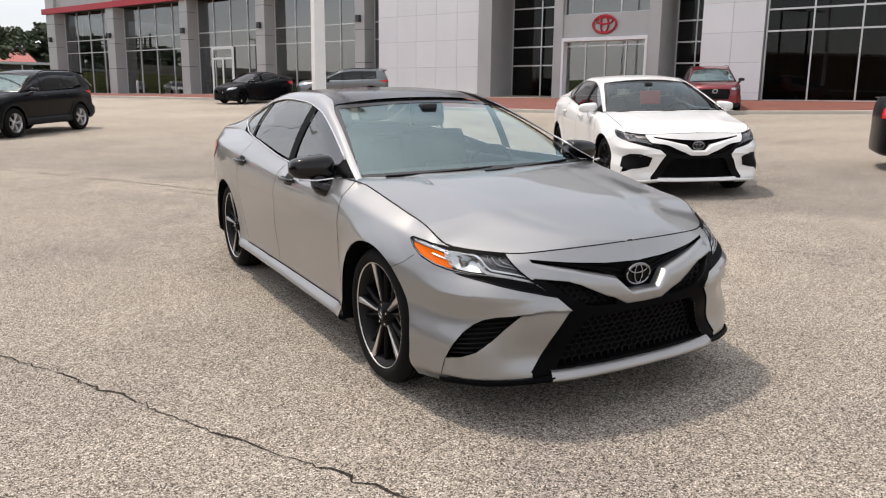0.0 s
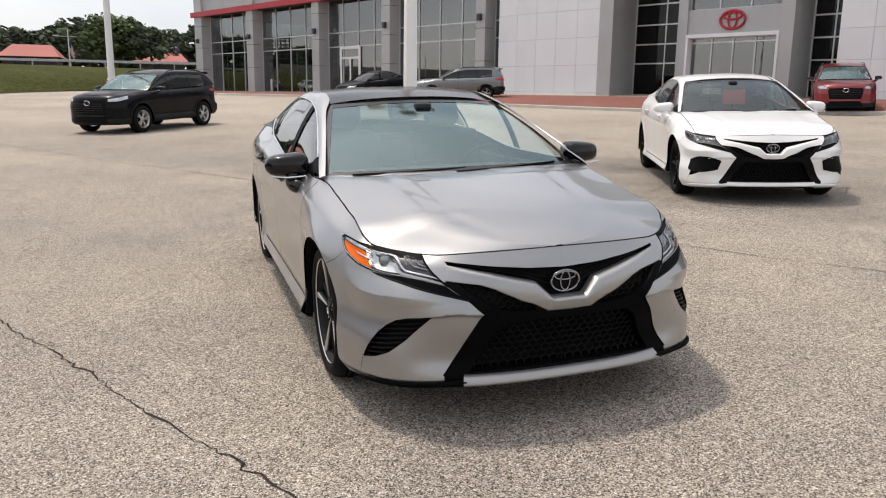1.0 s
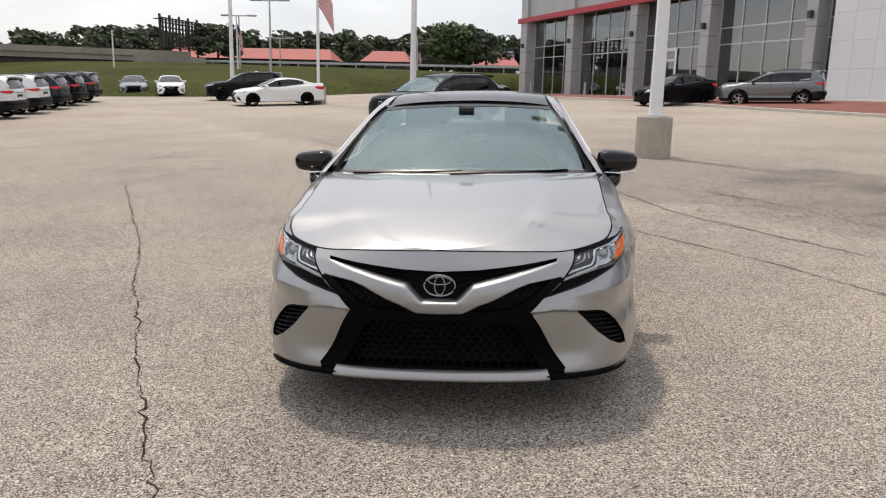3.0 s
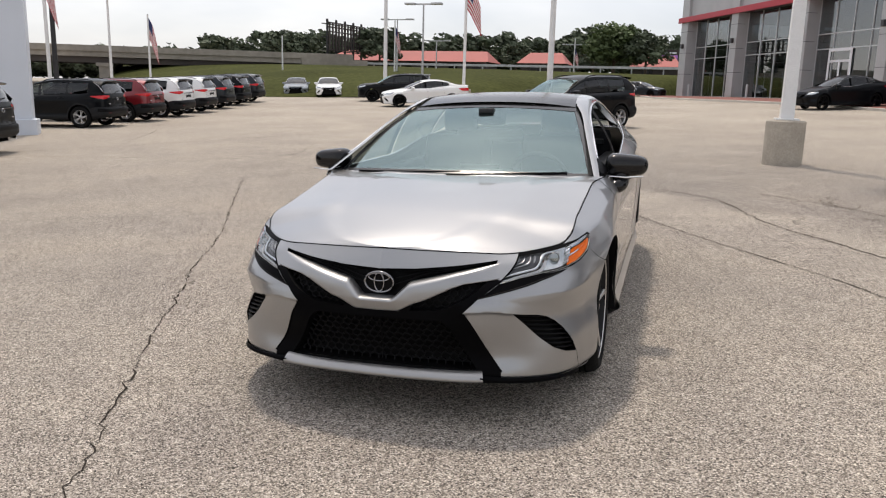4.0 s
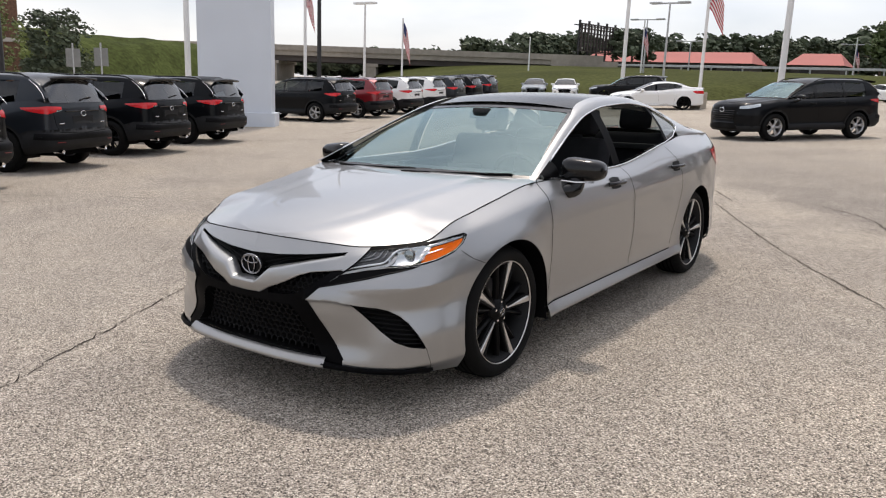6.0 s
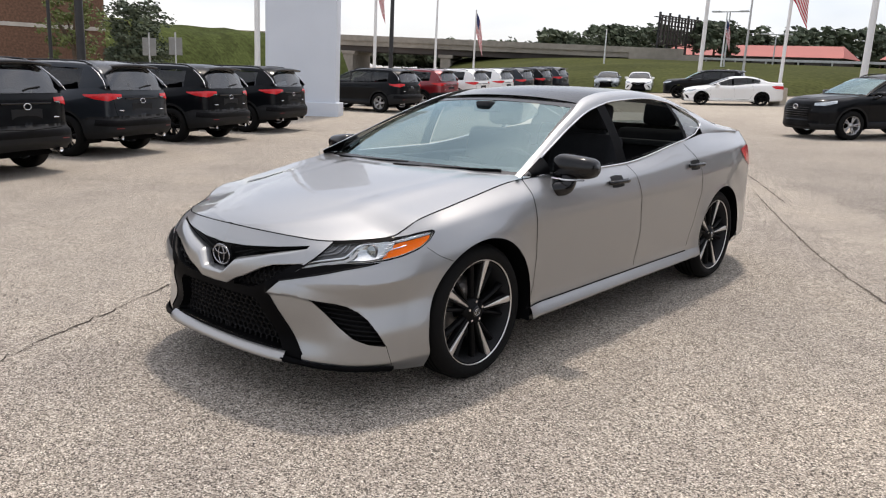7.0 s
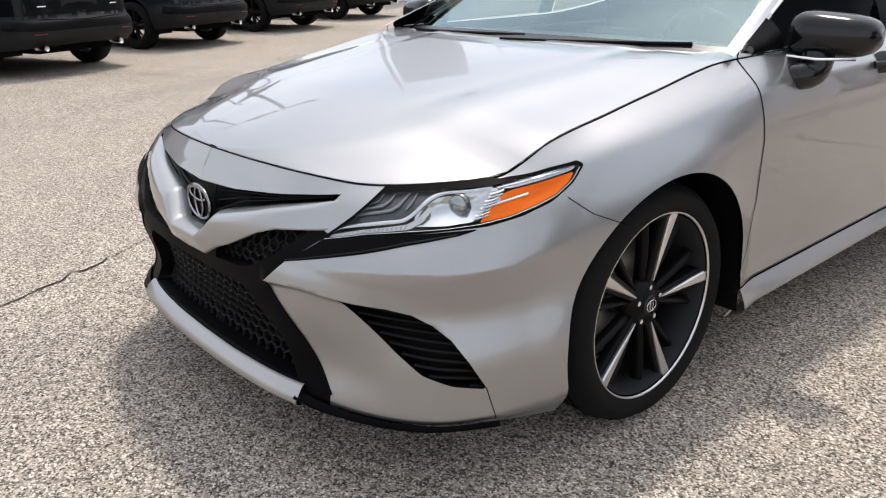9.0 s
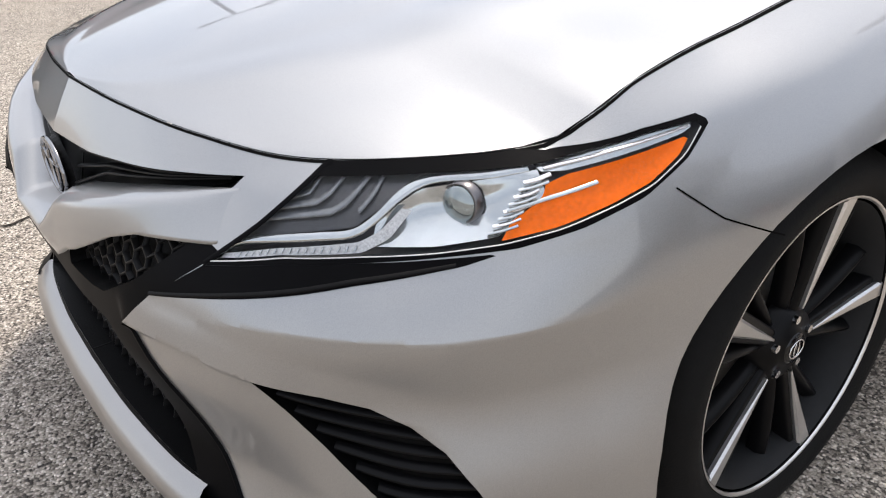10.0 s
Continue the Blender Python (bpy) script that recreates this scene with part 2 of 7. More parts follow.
# ---- curves and body shells ----
def smooth_curve(knots, xs):
    """Monotone cubic through knots (x, value), evaluated at xs."""
    k = np.array(knots, float)
    x, y = k[:, 0], k[:, 1]
    h, d = np.diff(x), np.diff(y) / np.diff(x)
    m = np.zeros(len(x))
    m[0], m[-1] = d[0], d[-1]
    for i in range(1, len(x) - 1):
        if d[i - 1] * d[i] > 0:
            w1, w2 = 2 * h[i] + h[i - 1], h[i] + 2 * h[i - 1]
            m[i] = (w1 + w2) / (w1 / d[i - 1] + w2 / d[i])
    xs = np.clip(np.asarray(xs, float), x[0], x[-1])
    i = np.clip(np.searchsorted(x, xs) - 1, 0, len(x) - 2)
    t = (xs - x[i]) / h[i]
    return ((1 + 2 * t) * (1 - t) ** 2 * y[i] + t * (1 - t) ** 2 * h[i] * m[i]
            + t * t * (3 - 2 * t) * y[i + 1] + t * t * (t - 1) * h[i] * m[i + 1])


def spline(points, n):
    """A Catmull-Rom curve through points, n samples a span."""
    p = np.array(points, float)
    p = np.vstack([2 * p[0] - p[1], p, 2 * p[-1] - p[-2]])
    out = []
    for i in range(1, len(p) - 2):
        for t in np.linspace(0, 1, n, endpoint=False):
            a, b, c, d = p[i - 1:i + 3]
            out.append(0.5 * (2 * b + (c - a) * t + (2 * a - 5 * b + 4 * c - d) * t * t + (3 * b - a - 3 * c + d) * t ** 3))
    return np.array(out + [p[-2]])


class Shell:
    """The lower body of a vehicle that faces -y: a plan outline for one half, and at its knots the profile from sill to top edge,
    as insets and heights. A place on it is given by s, the way along the outline from the nose, and z."""

    def __init__(self, outline, insets, heights, folds=(), flares=()):
        self.folds, self.flares = folds, flares
        o = np.array(outline, float)
        dense = spline(outline, 24)
        dense[0, 0] = dense[-1, 0] = 0.0
        step = np.r_[0, np.cumsum(np.linalg.norm(np.diff(dense, axis=0), axis=1))]
        self.plan, self.step, self.length = dense, step, step[-1]
        self.knot_s = step[::24]
        tangent = np.gradient(dense, axis=0)
        tangent[0] = tangent[-1] = (1, 0)
        tangent[-1] = (-1, 0)
        normal = np.stack([tangent[:, 1], -tangent[:, 0]], 1)
        self.normal = normal / np.linalg.norm(normal, axis=1)[:, None]
        self.insets = [(smooth_curve, [(float(np.interp(k, range(len(o)), self.knot_s)), v) for k, v in row]) for row in insets]
        self.heights = [(smooth_curve, [(float(np.interp(k, range(len(o)), self.knot_s)), v) for k, v in row]) for row in heights]

    def base(self, s):
        p = np.stack([np.interp(s, self.step, self.plan[:, i]) for i in (0, 1)], -1)
        n = np.stack([np.interp(s, self.step, self.normal[:, i]) for i in (0, 1)], -1)
        return p, n / np.linalg.norm(n, axis=-1, keepdims=True)

    def profile(self, s):
        """Insets and heights of the profile's knots at one s."""
        return (np.array([float(f(k, s)) for f, k in self.insets]), np.array([float(f(k, s)) for f, k in self.heights]))

    def inset(self, s, z):
        s, z = np.broadcast_arrays(np.asarray(s, float), np.asarray(z, float))
        ins = np.array([f(k, s.ravel()) for f, k in self.insets])
        hts = np.array([f(k, s.ravel()) for f, k in self.heights])
        zr = z.ravel()
        # monotone cubic over z, all places at once
        h = np.diff(hts, axis=0)
        d = np.diff(ins, axis=0) / h
        w1, w2 = 2 * h[1:] + h[:-1], h[1:] + 2 * h[:-1]
        same = d[:-1] * d[1:] > 0
        safe = np.where(same, w1 / np.where(same, d[:-1], 1) + w2 / np.where(same, d[1:], 1), 1)
        mid = np.where(same, (w1 + w2) / safe, 0)
        m = np.concatenate([d[:1], mid, d[-1:]])
        zr = np.clip(zr, hts[0], hts[-1])
        i = np.clip((zr[None] >= hts).sum(0) - 1, 0, len(hts) - 2)
        k = np.arange(len(zr))
        hh = h[i, k]
        t = (zr - hts[i, k]) / hh
        out = ((1 + 2 * t) * (1 - t) ** 2 * ins[i, k] + t * (1 - t) ** 2 * hh * m[i, k] + t * t * (3 - 2 * t) * ins[i + 1, k] + t * t * (t - 1) * hh * m[i + 1, k])
        return out.reshape(s.shape)

    def fold(self, s, z):
        """Pressed creases: each runs along a line in (s, z) and stands out by its height there, falling off above and below."""
        out = np.zeros(np.shape(s))
        for line, up, down, power in self.folds:
            k = np.array(line, float)
            c, h = np.interp(s, k[:, 0], k[:, 1]), np.interp(s, k[:, 0], k[:, 2])
            t = np.where(z > c, 1 - (z - c) / up, 1 - (c - z) / down)
            out = out + h * np.clip(t, 0, 1) ** power
        y = np.interp(s, self.step, self.plan[:, 1])
        for yc, zc, r0, wide, high in self.flares:
            r = np.hypot(y - yc, z - zc)
            out = out + high * np.clip(1 - np.maximum(r - r0, 0) / wide, 0, 1) ** 1.4
        return out

    def at(self, s, z, proud=0.0):
        """Places (n, 3) on the half with x > 0."""
        s, z = np.broadcast_arrays(np.asarray(s, float), np.asarray(z, float))
        p, n = self.base(s)
        d = self.inset(s, z) - proud - self.fold(s, z)
        xy = p - n * d[..., None]
        return np.concatenate([xy, z[..., None]], -1)

    def bottom(self, s):
        f, k = self.heights[0]
        return f(k, s)

    def top(self, s):
        f, k = self.heights[-1]
        return f(k, s)

    def s_of_y(self, y):
        return float(np.interp(y, self.plan[:, 1], self.step))

    def s_of_x(self, x):
        """The way along the front for an x."""
        n = int(np.argmax(self.plan[:, 0] > 0.985 * self.plan[:, 0].max()))
        return float(np.interp(x, self.plan[:n, 0], self.step[:n]))


SEDAN = Shell(
    [(0, -2.315), (0.22, -2.305), (0.42, -2.272), (0.60, -2.185), (0.74, -2.04), (0.84, -1.84), (0.895, -1.62), (0.915, -1.38), (0.92, -0.9),
     (0.918, 0), (0.92, 0.9), (0.915, 1.4), (0.885, 1.85), (0.80, 2.2), (0.6, 2.42), (0.3, 2.5), (0, 2.52)],
    [[(0, 0.12), (2, 0.11), (4, 0.03), (6, 0.03), (7, 0.03), (8, 0.06), (10, 0.06), (11, 0.03), (13, 0.06), (16, 0.08)],
     [(0, 0.028), (1.5, 0.022), (2.7, 0.0), (4, -0.045), (5, -0.03), (6, 0.01), (7, 0.0), (8, 0.01), (10, 0.01), (12, 0.0), (16, 0.0)],
     [(0, 0.046), (1.5, 0.042), (2.7, 0.022), (4, -0.045), (5, -0.035), (6, 0.0), (7, 0.0), (8, 0.025), (10, 0.02), (12, 0.0), (16, 0.0)],
     [(0, 0.02), (2, 0.006), (4, -0.010), (5, -0.006), (6, 0.004), (7, 0.0), (8, 0.016), (10, 0.01), (12, 0.0), (16, 0.01)],
     [(0, 0.03), (2, 0.004), (4, -0.014), (5, -0.009), (6, 0.0), (7, 0.0), (8, 0.006), (10, 0.002), (12, 0.0), (16, 0.01)],
     [(0, 0.04), (2, 0.006), (4, -0.012), (5, -0.007), (6, 0.0), (7, 0.0), (8, 0.004), (10, 0.0), (12, 0.0), (16, 0.01)],
     [(0, 0.075), (2, 0.085), (4, 0.05), (5, 0.04), (6, 0.05), (7, 0.045), (8, 0.025), (10, 0.025), (12, 0.03), (16, 0.02)],
     [(0, 0.115), (2, 0.13), (4, 0.105), (4.72, 0.086), (5, 0.083), (5.3, 0.098), (6, 0.135), (7, 0.148), (7.6, 0.145), (8, 0.095), (9, 0.10), (10, 0.12), (11, 0.16), (13, 0.10), (16, 0.06)]],
    [[(0, 0.175), (4, 0.165), (5, 0.15), (6, 0.15), (7, 0.18), (8, 0.195), (10, 0.205), (12, 0.22), (16, 0.25)],
     [(0, 0.215), (4, 0.22), (7, 0.25), (8, 0.24), (10, 0.25), (16, 0.30)],
     [(0, 0.30), (4, 0.33), (7, 0.37), (8, 0.35), (10, 0.36), (16, 0.45)],
     [(0, 0.46), (4, 0.475), (7, 0.54), (8, 0.54), (10, 0.56), (16, 0.62)],
     [(0, 0.545), (2, 0.538), (4, 0.556), (5, 0.592), (6, 0.625), (7, 0.67), (8, 0.70), (10, 0.73), (16, 0.77)],
     [(0, 0.57), (2, 0.552), (4, 0.570), (5, 0.606), (6, 0.645), (7, 0.70), (8, 0.73), (10, 0.76), (16, 0.80)],
     [(0, 0.68), (2, 0.685), (3, 0.69), (4, 0.70), (5, 0.74), (6, 0.775), (7, 0.81), (8, 0.86), (9, 0.875), (10, 0.92), (12, 0.96), (16, 0.95)],
     [(0, 0.752), (2, 0.742), (3, 0.733), (4, 0.740), (4.72, 0.753), (5, 0.784), (5.3, 0.812), (6, 0.838), (7, 0.878), (7.6, 0.928), (8, 0.948), (9, 0.952), (10, 1.05), (11, 1.085), (13, 1.075), (16, 1.085)]],
    folds=[([(0.46, 0.545, 0), (0.53, 0.556, 0.002), (0.60, 0.570, 0.010), (0.677, 0.577, 0.016), (0.745, 0.576, 0.019), (0.85, 0.572, 0.019), (0.935, 0.575, 0.015), (1.03, 0.581, 0.008), (1.16, 0.60, 0)], 0.07, 0.10, 1.05),
           ([(0.36, 0.506, 0.0), (0.384, 0.508, 0.010), (0.465, 0.515, 0.012), (0.52, 0.514, 0.012), (0.60, 0.503, 0.012), (0.70, 0.488, 0.008), (0.80, 0.450, 0.004), (0.86, 0.40, 0)], 0.045, 0.011, 1.0),
           ([(1.79, 0.235, 0), (1.83, 0.235, 0.024), (3.90, 0.245, 0.024), (3.97, 0.25, 0)], 0.055, 0.055, 0.9)],
    flares=[(-1.4125, 0.335, 0.372, 0.10, 0.014), (1.4125, 0.335, 0.372, 0.10, 0.014)])


# ---- the lot and the land ----
def lie(x, y):
    """The height of the ground."""
    r = np.hypot(x, y)
    k = np.maximum(r - 3.0, 0.0)
    bowl = np.where(k < 40, 0.0005 * k * k, 0.8 + 0.04 * 40 * (1 - np.exp(-(k - 40) / 40)) * 0.5)
    # towards the showroom the rise ends sooner
    level = np.where(k < 32, 0.0005 * k * k, 0.512 + 0.19 * (1 - np.exp(-np.maximum(k - 32, 0) / 6)))
    side = np.clip((x + 14) / 14, 0, 1)
    bowl = bowl + (level - bowl) * side * side * (3 - 2 * side)
    flat = np.clip((r - 60) / 80, 0, 1)
    return (0.029 * x + 0.0077 * y) * (1 - flat * flat * (3 - 2 * flat)) + bowl


def upright(x, y, turn=0.0, lift=0.0):
    return pose(x, y, float(lie(x, y)) + lift, 0, 0, turn)


def on_slope(x, y, turn):
    """A pose on the ground that leans with it."""
    d = 0.8
    n = Vector((-(float(lie(x + d, y)) - float(lie(x - d, y))) / (2 * d), -(float(lie(x, y + d)) - float(lie(x, y - d))) / (2 * d), 1)).normalized()
    return Matrix.Translation((x, y, float(lie(x, y)))) @ Vector((0, 0, 1)).rotation_difference(n).to_matrix().to_4x4() @ pose(0, 0, 0, 0, 0, turn)


def ground_material():
    """Worn lot surface: pebbles in a pale binder, with stains and darker old patches."""
    m = bpy.data.materials.new("aggregate")
    m.use_nodes = True
    n, l = m.node_tree.nodes, m.node_tree.links
    b = n["Principled BSDF"]
    co = n.new("ShaderNodeTexCoord")

    def noise_of(scale, detail=4.0):
        k = n.new("ShaderNodeTexNoise")
        k.inputs["Scale"].default_value, k.inputs["Detail"].default_value = scale, detail
        l.new(co.outputs["Object"], k.inputs["Vector"])
        return k

    def ramp(src, stops):
        k = n.new("ShaderNodeValToRGB")
        e = k.color_ramp.elements
        while len(e) < len(stops):
            e.new(0.5)
        for el, (p, c) in zip(e, stops):
            el.position, el.color = p, (*c, 1)
        l.new(src, k.inputs[0])
        return k

    def mult(a, c):
        k = n.new("ShaderNodeMix")
        k.data_type, k.blend_type = "RGBA", "MULTIPLY"
        k.inputs[0].default_value = 1.0
        l.new(a, k.inputs[6])
        l.new(c, k.inputs[7])
        return k.outputs[2]
    peb = n.new("ShaderNodeTexVoronoi")
    peb.inputs["Scale"].default_value = 175.0
    l.new(co.outputs["Object"], peb.inputs["Vector"])
    bw = n.new("ShaderNodeSeparateColor")
    l.new(peb.outputs["Color"], bw.inputs[0])
    stone = ramp(bw.outputs[0], [(0.0, (0.055, 0.050, 0.046)), (0.2, (0.17, 0.150, 0.128)), (0.45, (0.37, 0.327, 0.277)), (0.8, (0.52, 0.464, 0.398)), (1.0, (0.76, 0.70, 0.625))])
    edge = ramp(peb.outputs["Distance"], [(0.0, (1.08, 1.08, 1.08)), (0.45, (1, 1, 1)), (0.74, (0.66, 0.655, 0.65))])
    grain = ramp(noise_of(420, 2).outputs[0], [(0.3, (0.78, 0.78, 0.78)), (0.7, (1.18, 1.18, 1.18))])
    stain = ramp(noise_of(0.55, 6).outputs[0], [(0.33, (0.86, 0.86, 0.875)), (0.5, (1.0, 1.0, 1.0)), (0.7, (1.09, 1.075, 1.05))])
    blotch = ramp(noise_of(3.2, 5).outputs[0], [(0.30, (0.92, 0.92, 0.925)), (0.6, (1.02, 1.02, 1.015))])
    speck = ramp(noise_of(85, 2).outputs[0], [(0.32, (0.76, 0.755, 0.75)), (0.5, (1.0, 1.0, 1.0)), (0.68, (1.20, 1.20, 1.19))])
    mottle = ramp(noise_of(28, 5).outputs[0], [(0.30, (0.86, 0.855, 0.85)), (0.5, (1.0, 1.0, 1.0)), (0.72, (1.13, 1.13, 1.13))])
    c = mult(mult(mult(mult(stone.outputs[0], edge.outputs[0]), grain.outputs[0]), stain.outputs[0]), blotch.outputs[0])
    # an old grey field with a pale seam along its edge
    split, warp = n.new("ShaderNodeVectorMath"), n.new("ShaderNodeMath")
    split.operation, split.inputs[1].default_value = "DOT_PRODUCT", (0.81, 0.587, 0.0)
    warp.operation, warp.inputs[1].default_value = "MULTIPLY_ADD", 1.6
    l.new(co.outputs["Object"], split.inputs[0])
    l.new(noise_of(0.9, 6).outputs[0], warp.inputs[0])
    l.new(split.outputs["Value"], warp.inputs[2])
    span = n.new("ShaderNodeMapRange")
    span.inputs["From Min"].default_value, span.inputs["From Max"].default_value = 0.0, 20.0
    l.new(warp.outputs[0], span.inputs[0])
    field = ramp(span.outputs[0], [(0.175, (1.0, 1.0, 1.0)), (0.20, (1.09, 1.09, 1.08)), (0.238, (1.09, 1.09, 1.08)), (0.262, (0.84, 0.845, 0.86)), (0.42, (0.86, 0.865, 0.88)), (0.60, (1.0, 1.0, 1.0))])
    c = mult(c, field.outputs[0])
    # farther from the origin the paving turns paler and its pebbles fade
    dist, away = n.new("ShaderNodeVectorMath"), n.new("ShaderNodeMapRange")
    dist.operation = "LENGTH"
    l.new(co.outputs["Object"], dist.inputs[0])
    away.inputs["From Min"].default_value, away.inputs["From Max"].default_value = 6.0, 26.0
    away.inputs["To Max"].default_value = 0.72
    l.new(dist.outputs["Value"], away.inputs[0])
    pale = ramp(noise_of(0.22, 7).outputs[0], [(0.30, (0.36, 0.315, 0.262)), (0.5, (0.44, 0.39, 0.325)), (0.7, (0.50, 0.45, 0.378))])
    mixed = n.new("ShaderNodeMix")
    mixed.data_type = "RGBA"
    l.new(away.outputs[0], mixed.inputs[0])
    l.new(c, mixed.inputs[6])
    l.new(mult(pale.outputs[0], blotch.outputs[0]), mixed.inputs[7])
    l.new(mult(mult(mixed.outputs[2], mottle.outputs[0]), speck.outputs[0]), b.inputs["Base Color"])
    b.inputs["Roughness"].default_value = 0.85
    b.inputs["Specular IOR Level"].default_value = 0.08
    bn, inv = n.new("ShaderNodeBump"), n.new("ShaderNodeMath")
    inv.operation, inv.inputs[0].default_value = "SUBTRACT", 1.0
    l.new(peb.outputs["Distance"], inv.inputs[1])
    bn.inputs["Strength"].default_value, bn.inputs["Distance"].default_value = 0.65, 0.0045
    l.new(inv.outputs[0], bn.inputs["Height"])
    l.new(bn.outputs[0], b.inputs["Normal"])
    return m


AGGREGATE = ground_material()
CONCRETE = mat("concrete", (0.46, 0.43, 0.38), 0.85, 0, vary=0.12, scale=0.6, fine=0.10, fine_scale=14, bump=0.2, bump_scale=60)
GRASS = mat("grass", (0.060, 0.066, 0.023), 0.95, 0, vary=0.22, scale=0.12, fine=0.35, fine_scale=3.0, bump=0.5, bump_scale=8, spec=0.02)
# one sheet, fine near the middle
radii = np.concatenate([[0.01], np.linspace(0.5, 10, 20), np.linspace(11, 60, 50), np.geomspace(62, 2500, 40)])
angles = np.linspace(0, 2 * np.pi, 96, endpoint=False)
gx, gy = np.outer(np.cos(angles), radii), np.outer(np.sin(angles), radii)
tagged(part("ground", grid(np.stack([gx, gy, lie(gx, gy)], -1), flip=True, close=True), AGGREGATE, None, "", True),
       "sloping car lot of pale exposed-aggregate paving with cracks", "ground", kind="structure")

# cracks and old joints: narrow dark beads that wander over the lot
TAR = mat("crack_dirt", (0.040, 0.034, 0.029), 0.95, 0, vary=0.35, scale=4, fine=0.4, fine_scale=40, spec=0.05)

FINE_DIRT = mat("pale_crack_dirt", (0.115, 0.100, 0.085), 0.95, 0, vary=0.35, scale=4, fine=0.4, fine_scale=40, spec=0.05)


def crack(points, width, wander, seed, label, dirt=None):
    """A meandering strip over the ground through plan points."""
    rng = np.random.default_rng(seed)
    line = resample(spline(points, 10), max(20, int(22 * np.linalg.norm(np.diff(np.array(points), axis=0), axis=1).sum())))
    off = np.cumsum(rng.normal(size=(len(line), 2)), axis=0) * 0.003
    off = (off - np.linspace(0, 1, len(line))[:, None] * off[-1]) * wander + rng.normal(size=(len(line), 2)) * 0.0095 * wander
    line = line + off
    d = np.gradient(line, axis=0)
    side = np.stack([-d[:, 1], d[:, 0]], 1)
    side /= np.linalg.norm(side, axis=1)[:, None] + 1e-9
    slow = np.interp(np.arange(len(line)), np.arange(0, len(line) + 6, 6), rng.random(len(np.arange(0, len(line) + 6, 6))))
    w = (width * (0.45 + 0.95 * slow) * (0.5 + 0.9 * rng.random(len(line))))[:, None] / 2
    g = []
    for k in (-1, 0, 1):
        p = line + side * w * k
        g.append(np.stack([p[:, 0], p[:, 1], lie(p[:, 0], p[:, 1]) + (0.004 if k else 0.0045)], -1))
    tagged(part("crack", grid(np.array(g), flip=True), dirt or FINE_DIRT, None), label, "crack", "cracks in the lot", "structure")


crack([(-5.6, 5.8), (-4.38, 3.6), (-3.1, 1.3), (-2.45, -0.05), (-2.12, -0.64), (-1.9, -1.05), (-1.58, -1.72), (-1.20, -2.42), (-0.95, -2.9), (-0.72, -3.4), (-0.45, -4.2), (-0.2, -5.5)], 0.0095, 1.3, 1, "long dark meandering crack in the paving", TAR)
crack([(-0.56, 6.44), (0.17, 4.95), (1.03, 3.25), (1.75, 2.0), (2.4, 1.0), (3.0, -0.2), (3.66, -1.2), (5.0, -3.4)], 0.014, 0.7, 2, "thin dark crack across the paving")
crack([(-12.0, 8.0), (-7.93, 8.75), (-6.04, 9.1), (-3.74, 10.8), (-2.64, 10.5)], 0.020, 0.7, 3, "thin dark joint across the paving")
crack([(-8.0, 19.9), (-5.83, 16.3), (-3.44, 12.0), (-1.1, 7.93), (0.02, 5.85)], 0.022, 0.6, 4, "thin dark joint across the paving")
crack([(-9.5, -0.9), (-6.5, 1.05), (-5.18, 1.85), (-3.85, 2.54), (-3.4, 2.6)], 0.014, 0.8, 5, "thin dark crack across the paving")
crack([(-6.4, 5.75), (-5.84, 6.36), (-5.2, 7.4), (-4.9, 8.2)], 0.016, 0.8, 6, "thin dark crack across the paving")
crack([(4.0, 9.9), (5.28, 8.1), (6.2, 6.7)], 0.02, 1.0, 7, "thin dark crack across the paving")
crack([(0.4, 6.5), (1.0, 6.2), (1.75, 5.2), (2.17, 3.6), (2.73, 2.4), (3.3, 1.3)], 0.024, 1.3, 8, "dark broken crack in the paving")
crack([(2.3, 6.0), (3.4, 4.6), (3.9, 3.0), (4.6, 1.6)], 0.02, 1.3, 9, "dark broken crack in the paving")
crack([(-13.1, 12.4), (-14.0, 14.3), (-15.0, 16.1)], 0.03, 0.8, 10, "thin dark crack across the paving")
crack([(-7.2, 9.0), (-6.9, 10.2), (-7.3, 11.5)], 0.03, 1.5, 11, "short dark crack in the paving")
crack([(-11.0, 22.0), (-3.0, 24.0), (5.0, 23.0)], 0.03, 0.6, 12, "thin dark joint across the paving")
crack([(6.0, 13.0), (10.0, 9.0), (14.0, 5.0)], 0.03, 0.6, 13, "thin dark joint across the paving")
crack([(-16.0, 3.0), (-12.5, 10.0), (-9.0, 17.0)], 0.03, 0.5, 14, "thin dark joint across the paving")
# crazed patch beside the long crack
rng = np.random.default_rng(77)
for k in range(14):
    x, y, a = rng.uniform(2.6, 6.4), rng.uniform(1.0, 7.5), rng.uniform(-1.2, 1.2) - 0.9
    n = rng.uniform(0.4, 1.1)
    crack([(x, y), (x + n * math.cos(a), y + n * math.sin(a)), (x + 2 * n * math.cos(a + 0.4), y + 2 * n * math.sin(a + 0.4))], 0.011, 1.6, 100 + k, "short fine crack in the paving")


